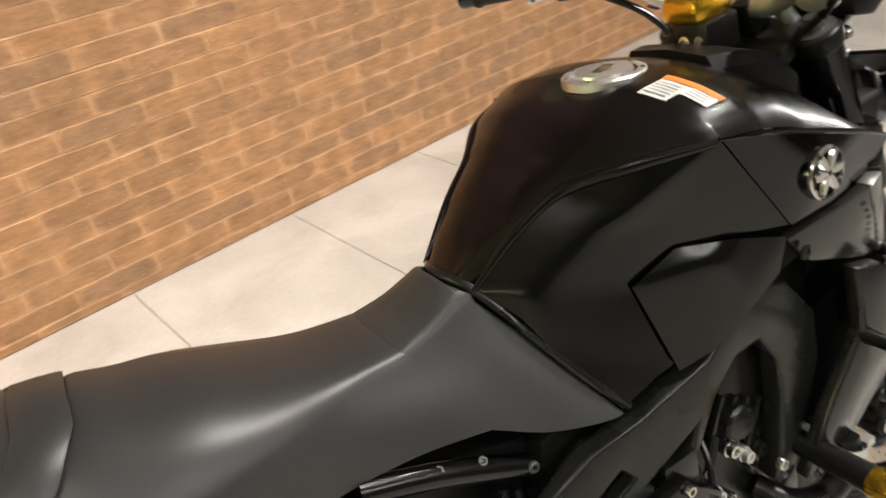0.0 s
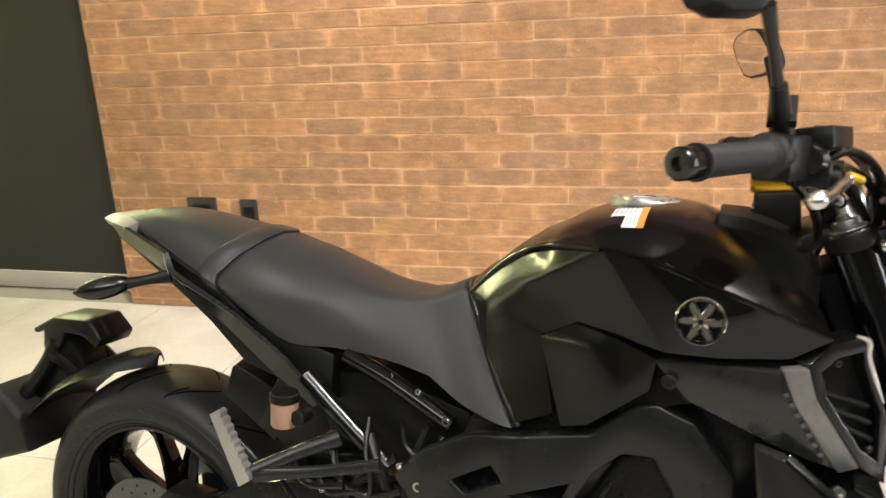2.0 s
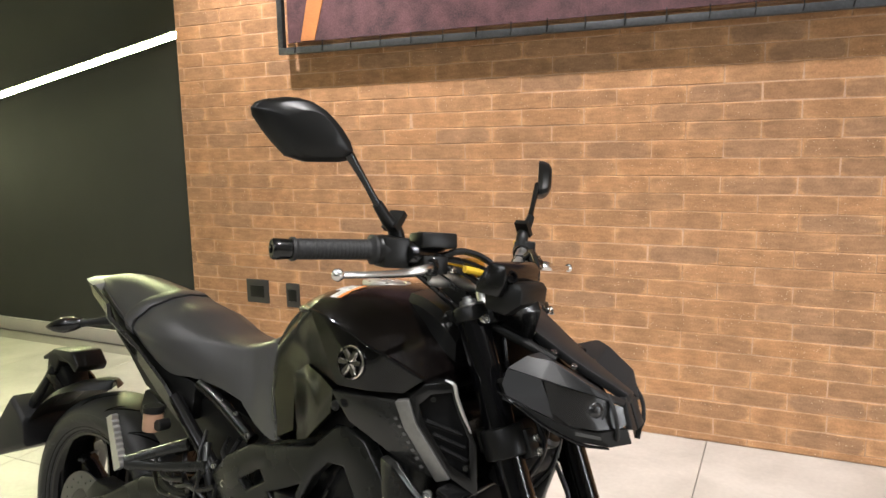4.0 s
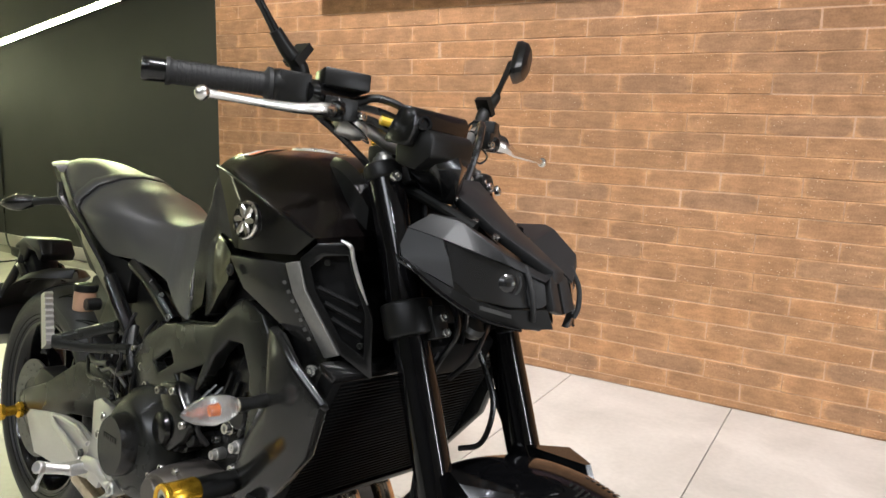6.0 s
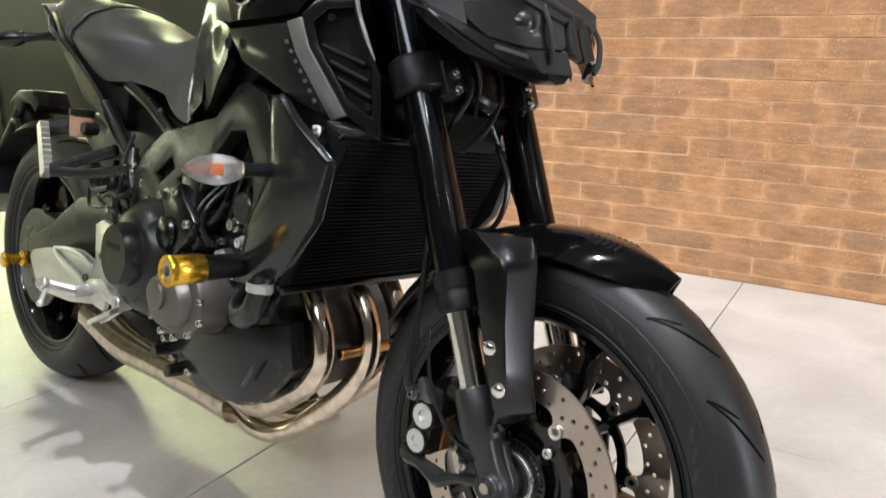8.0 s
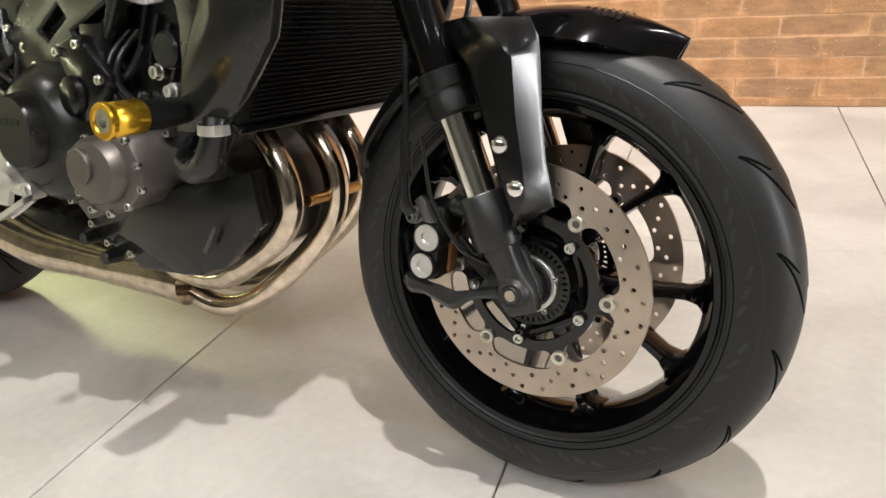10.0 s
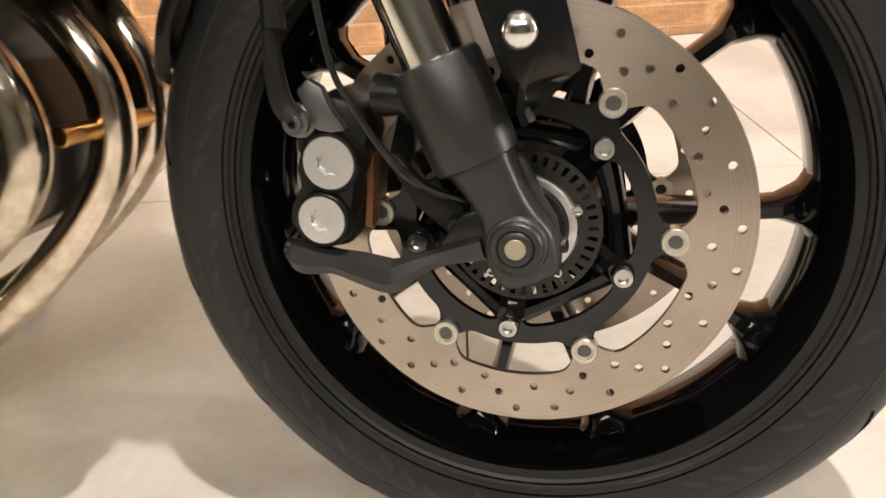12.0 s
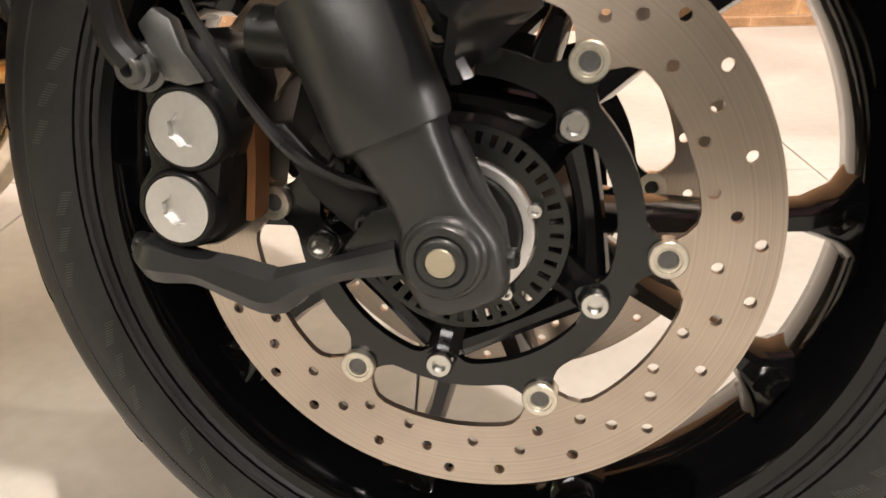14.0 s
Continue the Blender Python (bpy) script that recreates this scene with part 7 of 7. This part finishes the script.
for s in SIDES:
    bm = B()
    plate(bm, [(1.062, s * 0.222, 0.754), (1.096, s * 0.232, 0.75), (1.14, s * 0.232, 0.713), (1.194, s * 0.222, 0.672), (1.17, s * 0.216, 0.592), (1.086, s * 0.206, 0.492), (1.045, s * 0.21, 0.478), (0.985, s * 0.208, 0.472), (1.02, s * 0.216, 0.565), (1.075, s * 0.222, 0.661)], 0.02, 0.007, inward=(0, -s, 0))
    sh = part("radiator_shroud", bm, COVERM, bike, "satin grey-black radiator shroud", bevel=0.004)
    bm = B()
    plate(bm, [(1.096, s * 0.234, 0.752), (1.142, s * 0.235, 0.716), (1.198, s * 0.225, 0.674), (1.204, s * 0.218, 0.667), (1.142, s * 0.226, 0.706), (1.1, s * 0.228, 0.743)], 0.01, inward=(0, -s, 0))
    part("shroud_edge", bm, SATIN, sh, bevel=0.002)
    bolt(sh, (1.154, s * 0.205, 0.71), (0.3, s, 0.3), 0.009, 0.008)
    bolt(sh, (1.175, s * 0.19, 0.69), (0.3, s, 0.3), 0.007, 0.008)
bm = B()
plate(bm, [(1.09, -0.21, 0.7), (1.125, -0.212, 0.69), (1.117, -0.21, 0.672), (1.085, -0.21, 0.68)], 0.002)
part("bracket_tab", bm, ALU, radiator)

# exhaust: three header pipes into a collector
exhaust = None
for k, y in enumerate((-0.095, 0.0, 0.095)):
    bm = B()
    pts = [[(0.965, y, 0.495), (1.0, y, 0.482), (1.032, y, 0.458), (1.066, y, 0.408), (1.077, y, 0.362), (1.062, y, 0.324), (1.022, y * 0.95, 0.288), (0.94, y * 0.85, 0.232), (0.868, y * 0.8, 0.211), (0.77, y * 0.6, 0.205)],
           [(0.965, y, 0.495), (1.01, y, 0.482), (1.055, y, 0.448), (1.086, y, 0.396), (1.086, y, 0.342), (1.058, y, 0.292), (1.0, y, 0.232), (0.912, y - 0.01, 0.16), (0.835, y - 0.02, 0.137), (0.76, y - 0.03, 0.16)],
           [(0.965, y, 0.495), (1.01, y, 0.48), (1.045, y, 0.445), (1.07, y, 0.396), (1.068, y, 0.342), (1.03, y, 0.286), (0.965, y * 0.9, 0.228), (0.89, y * 0.7, 0.176), (0.82, y * 0.5, 0.158), (0.76, y * 0.3, 0.17)]][k]
    tube(bm, pts, 0.0192, 20, 7)
    if exhaust is None:
        exhaust = part("exhaust", bm, PIPEM, bike, "heat-tinted stainless exhaust headers")
    else:
        part("header_pipe", bm, PIPEM, exhaust)
    bm = B()
    lathe(bm, pts[1], (0.75, 0, -0.66), [(-0.012, 0.02), (-0.012, 0.03), (0.004, 0.03), (0.004, 0.02)], 24)
    part("flange", bm, PIPEM, exhaust)
bm = B()
rod(bm, (1.08, -0.06, 0.36), (1.075, 0.08, 0.356), 0.0085, seg=14)
part("link_pipe", bm, plain("brass_tinted_pipe", (0.6, 0.36, 0.12), 0.3, 1.0, vary=0.2), exhaust)
bm = B()
tube(bm, [(0.785, -0.035, 0.18), (0.72, -0.045, 0.184), (0.62, -0.055, 0.184), (0.52, -0.06, 0.188), (0.4, -0.07, 0.2), (0.27, -0.08, 0.24)], [0.046, 0.042, 0.036, 0.038, 0.046, 0.05], 22, 6, flat=1.0)
part("collector", bm, PIPEM, exhaust, "heat-tinted collector")
bm = B()
loft(bm, [[(x, y0, z0), (x, y1, z0), (x, y1, z1), (x, y0, z1)] for x, y0, y1, z0, z1 in ((0.52, -0.07, 0.1, 0.17, 0.27), (0.37, -0.08, 0.12, 0.165, 0.28), (0.27, -0.07, 0.1, 0.19, 0.29))])
part("silencer", bm, FRAMEM, exhaust, "black underslung silencer box", bevel=0.02)
# ---- swingarm, pegs, rear brake ----
bm = B()
for s in SIDES:
    loft(bm, [[(x, s * y0, z - h), (x, s * y1, z - h), (x, s * y1, z + h), (x, s * y0, z + h)] for x, y0, y1, z, h in ((0.60, 0.07, 0.125, 0.46, 0.05), (0.45, 0.09, 0.14, 0.475, 0.062), (0.28, 0.105, 0.15, 0.445, 0.062), (0.12, 0.11, 0.15, 0.37, 0.046), (-0.04, 0.112, 0.146, 0.318, 0.036))])
box(bm, (0.48, 0, 0.47), (0.1, 0.2, 0.07))
part("swingarm", bm, FRAMEM, bike, "matte black cast swingarm", bevel=0.01)
bm = B()
prism(bm, [(0.03, 0.4), (0.07, 0.44), (0.15, 0.435), (0.175, 0.4), (0.16, 0.365), (0.11, 0.345), (0.05, 0.36)], -0.085, -0.142)
part("rear_caliper", bm, MATTE, bike, "small black rear brake caliper", bevel=0.006)
for p in ((0.09, 0.4), (0.14, 0.385)):
    bolt(bike, (p[0], -0.135, p[1]), (0, -1, 0), 0.008, 0.006)
for s in SIDES:
    # rider's peg plate
    bm = B()
    plate(bm, [(0.487, s * 0.2, 0.48), (0.517, s * 0.2, 0.494), (0.56, s * 0.2, 0.489), (0.583, s * 0.2, 0.468), (0.564, s * 0.2, 0.434), (0.566, s * 0.2, 0.398), (0.585, s * 0.205, 0.372), (0.655, s * 0.208, 0.38), (0.667, s * 0.208, 0.358), (0.628, s * 0.207, 0.34), (0.6, s * 0.205, 0.346), (0.56, s * 0.203, 0.352), (0.54, s * 0.2, 0.318), (0.5, s * 0.2, 0.32), (0.47, s * 0.2, 0.345), (0.497, s * 0.2, 0.4)], 0.012, 0.002, inward=(0, -s, 0))
    peg = part("footrest_plate", bm, ALU, bike, "silver cast footrest plate and heel guard", bevel=0.003)
    bm = B()
    plate(bm, [(0.148, s * 0.193, 0.352), (0.165, s * 0.194, 0.37), (0.239, s * 0.196, 0.388), (0.356, s * 0.197, 0.411), (0.43, s * 0.198, 0.418), (0.51, s * 0.198, 0.404), (0.468, s * 0.198, 0.362), (0.5, s * 0.198, 0.322), (0.386, s * 0.197, 0.3), (0.262, s * 0.196, 0.291), (0.216, s * 0.194, 0.284), (0.174, s * 0.193, 0.323)], 0.006, 0.002, inward=(0, -s, 0))
    part("heel_plate", bm, ALU, peg, "smooth silver heel plate", bevel=0.002)
    bm = B()
    tube(bm, [(0.3, s * 0.2, 0.398), (0.33, s * 0.204, 0.385), (0.4, s * 0.206, 0.372), (0.45, s * 0.207, 0.362), (0.475, s * 0.208, 0.352)], [0.005, 0.008, 0.009, 0.009, 0.009], 10, 4, flat=0.7)
    tube(bm, [(0.3, s * 0.2, 0.4), (0.37, s * 0.204, 0.409), (0.44, s * 0.206, 0.412), (0.5, s * 0.207, 0.398)], [0.004, 0.0055, 0.006, 0.006], 10, 4, flat=0.7)
    part("plate_rib", bm, ALU, peg)
    bm = B()
    tube(bm, [(0.5, s * 0.208, 0.36), (0.56, s * 0.214, 0.372), (0.61, s * 0.218, 0.36), (0.65, s * 0.22, 0.362)], [0.014, 0.013, 0.009, 0.0125], 12, 5, flat=0.7)
    lathe(bm, (0.648, s * 0.2, 0.362), (0, s, 0), [(0, 0.0155), (0.026, 0.0155), (0.028, 0.0135), (0.028, 0.009), (0.022, 0.008), (0.022, 0)], 24)
    part("plate_arm", bm, ALU, peg, "silver arm with the pedal pivot")
    bm = B()
    box(bm, (0.5, s * 0.226, 0.352), (0.042, 0.034, 0.024), (0, -14, 0))
    part("peg_clevis", bm, ALU, peg, bevel=0.004)
    bm = B()
    p0, p1 = Vector((0.502, s * 0.235, 0.352)), Vector((0.534, s * 0.312, 0.384))
    ln = (p1 - p0).length
    lathe(bm, p0, p1 - p0, [(0, 0), (0, 0.01), (0.006, 0.0105)] + [(0.008 + i * 0.0043 + d, 0.0082 + 0.0026 * (d > 0.001)) for i in range(17) for d in (0.0, 0.0022)] + [(ln - 0.006, 0.0115), (ln, 0.0115), (ln + 0.003, 0.009), (ln + 0.003, 0)], 18)
    part("footpeg", bm, ALU, peg, "ribbed silver footpeg")
    bm = B()
    rod(bm, p1 - Vector((0, s * 0.012, 0.006)), p1 + Vector((0.006, s * 0.002, -0.036)), 0.0042, 0.0038, 10)
    bmesh.ops.create_uvsphere(bm, u_segments=12, v_segments=8, radius=0.0065, matrix=Matrix.Translation(p1 + Vector((0.006, s * 0.002, -0.037))))
    part("peg_feeler", bm, ALU, peg)
    bm = B()
    tube(bm, [(0.648, s * 0.218, 0.352), (0.62, s * 0.226, 0.33), (0.61, s * 0.235, 0.322)], [0.01, 0.008, 0.008], 10, 4, flat=0.7)
    part("brake_pedal" if s < 0 else "gear_lever", bm, ALU, peg, "silver foot lever")
    bm = B()
    loft(bm, [[(x, s * y, z) for x, z in ((0.585 + k, 0.309), (0.672 + k, 0.35), (0.672 + k, 0.36), (0.585 + k, 0.319))] for y, k in ((0.228, -0.004), (0.25, 0.006))])
    part("pedal_tread", bm, ALU, peg, "serrated silver pedal tread", bevel=0.002)
    bolt(peg, (0.545, s * 0.201, 0.465), (0, s, 0), 0.009, 0.005)
    bolt(peg, (0.53, s * 0.201, 0.425), (0, s, 0), 0.009, 0.005)
    bolt(peg, (0.478, s * 0.206, 0.372), (0, s, 0), 0.008, 0.006, GUIDEM)
    bolt(peg, (0.505, s * 0.244, 0.352), (0, s, 0), 0.007, 0.004)
    # pillion peg on its bracket
    bm = B()
    tube(bm, [(0.335, s * 0.228, 0.572), (0.39, s * 0.19, 0.597), (0.455, s * 0.155, 0.622)], [0.013, 0.012, 0.014], 10, 4, flat=0.7)
    tube(bm, [(0.335, s * 0.228, 0.568), (0.42, s * 0.19, 0.572), (0.53, s * 0.16, 0.592)], [0.013, 0.01, 0.012], 10, 4, flat=0.7)
    pb = part("pillion_bracket", bm, FRAMEM, bike, "black pillion footrest bracket")
    bm = B()
    q0, q1 = Vector((0.33, s * 0.236, 0.558)), Vector((0.262, s * 0.225, 0.66))
    d = (q1 - q0).normalized()
    across = d.cross(Vector((0, s, 0))).normalized()
    edge_a, edge_b = [], []
    for i in range(19):
        f = i / 18
        w = 0.012 - 0.003 * f + (0.0045 if i % 2 else 0.0)
        edge_a.append(q0.lerp(q1, f) + across * w)
        edge_b.append(q0.lerp(q1, f) - across * (w - (0.0045 if i % 2 else 0.0)))
    loop = edge_a + edge_b[::-1]
    loft(bm, [[p + Vector((0, s * y, 0)) for p in loop] for y in (-0.008, 0.009)])
    part("pillion_peg", bm, ALU, pb, "ribbed silver pillion peg folded up")
# brake fluid bottle
bm = B()
lathe(bm, (0.37, -0.19, 0.642), (0.02, 0, 1), [(0, 0), (0, 0.02), (0.003, 0.022), (0.04, 0.0225), (0.042, 0.02)], 24)
bottle = part("fluid_bottle", bm, CREAM, bike, "small amber brake fluid bottle with a black cap")
bm = B()
lathe(bm, (0.3705, -0.19, 0.684), (0.02, 0, 1), [(0, 0.02), (0, 0.0245), (0.012, 0.0245), (0.014, 0.022), (0.014, 0)], 24)
part("cap", bm, MATTE, bottle)
bm = B()
rod(bm, (0.4, -0.17, 0.66), (0.4, -0.2, 0.66), 0.013)
part("bottle_clip", bm, MATTE, bottle)
bm = B()
loft(bm, [[(0.24, y, 0.58), (0.30, y, 0.70), (0.36, y, 0.72), (0.42, y, 0.68), (0.40, y, 0.6), (0.33, y, 0.55)] for y in (-0.1, 0.06)])
hugger = part("rear_hugger", bm, MATTE, bike, "matte black inner mudguard", bevel=0.012)
bm = B()
loft(bm, [[(x - 0.018, y * 0.98, zt - 0.06), (x, y, zt - 0.004), (x + 0.006, y * 0.92, zt), (x + 0.1, y * 0.92, zt - 0.036), (x + 0.108, y, zt - 0.044), (x + 0.095, y * 0.98, zt - 0.13)] for y, x, zt in ((-0.1, 0.192, 0.688), (-0.05, 0.188, 0.691), (0.0, 0.187, 0.692), (0.05, 0.188, 0.691), (0.1, 0.192, 0.688))])
part("hugger_front", bm, MATTE, hugger, "boxy black front of the mudguard over the tyre", bevel=0.005)
bm = B()
tube(bm, [(0.52, 0.0, 0.5), (0.58, 0.0, 0.6), (0.64, 0.0, 0.68)], 0.028, 14, 3)
part("shock_absorber", bm, FRAMEM, bike, "black rear shock absorber")
# chain and side stand
bm = B()
tube(bm, [(0.0, 0.09, 0.42), (0.3, 0.09, 0.47), (0.6, 0.09, 0.5), (0.62, 0.09, 0.46), (0.3, 0.09, 0.34), (0.0, 0.09, 0.215)], 0.009, 8, 5)
part("chain", bm, FRAMEM, bike)
bm = B()
tube(bm, [(0.60, 0.13, 0.33), (0.63, 0.2, 0.19), (0.655, 0.278, 0.062)], [0.016, 0.013, 0.012], 12, 4)
stand = part("side_stand", bm, MATTE, bike, "black side stand resting on the floor")
bm = B()
box(bm, (0.665, 0.29, 0.0545), (0.085, 0.05, 0.007), (9.6, 0, 0))
part("stand_foot", bm, MATTE, stand, bevel=0.002)

SHIFT[0] = None
# ---- pieces of floor and wall ----
build_tiles()
build_bricks()
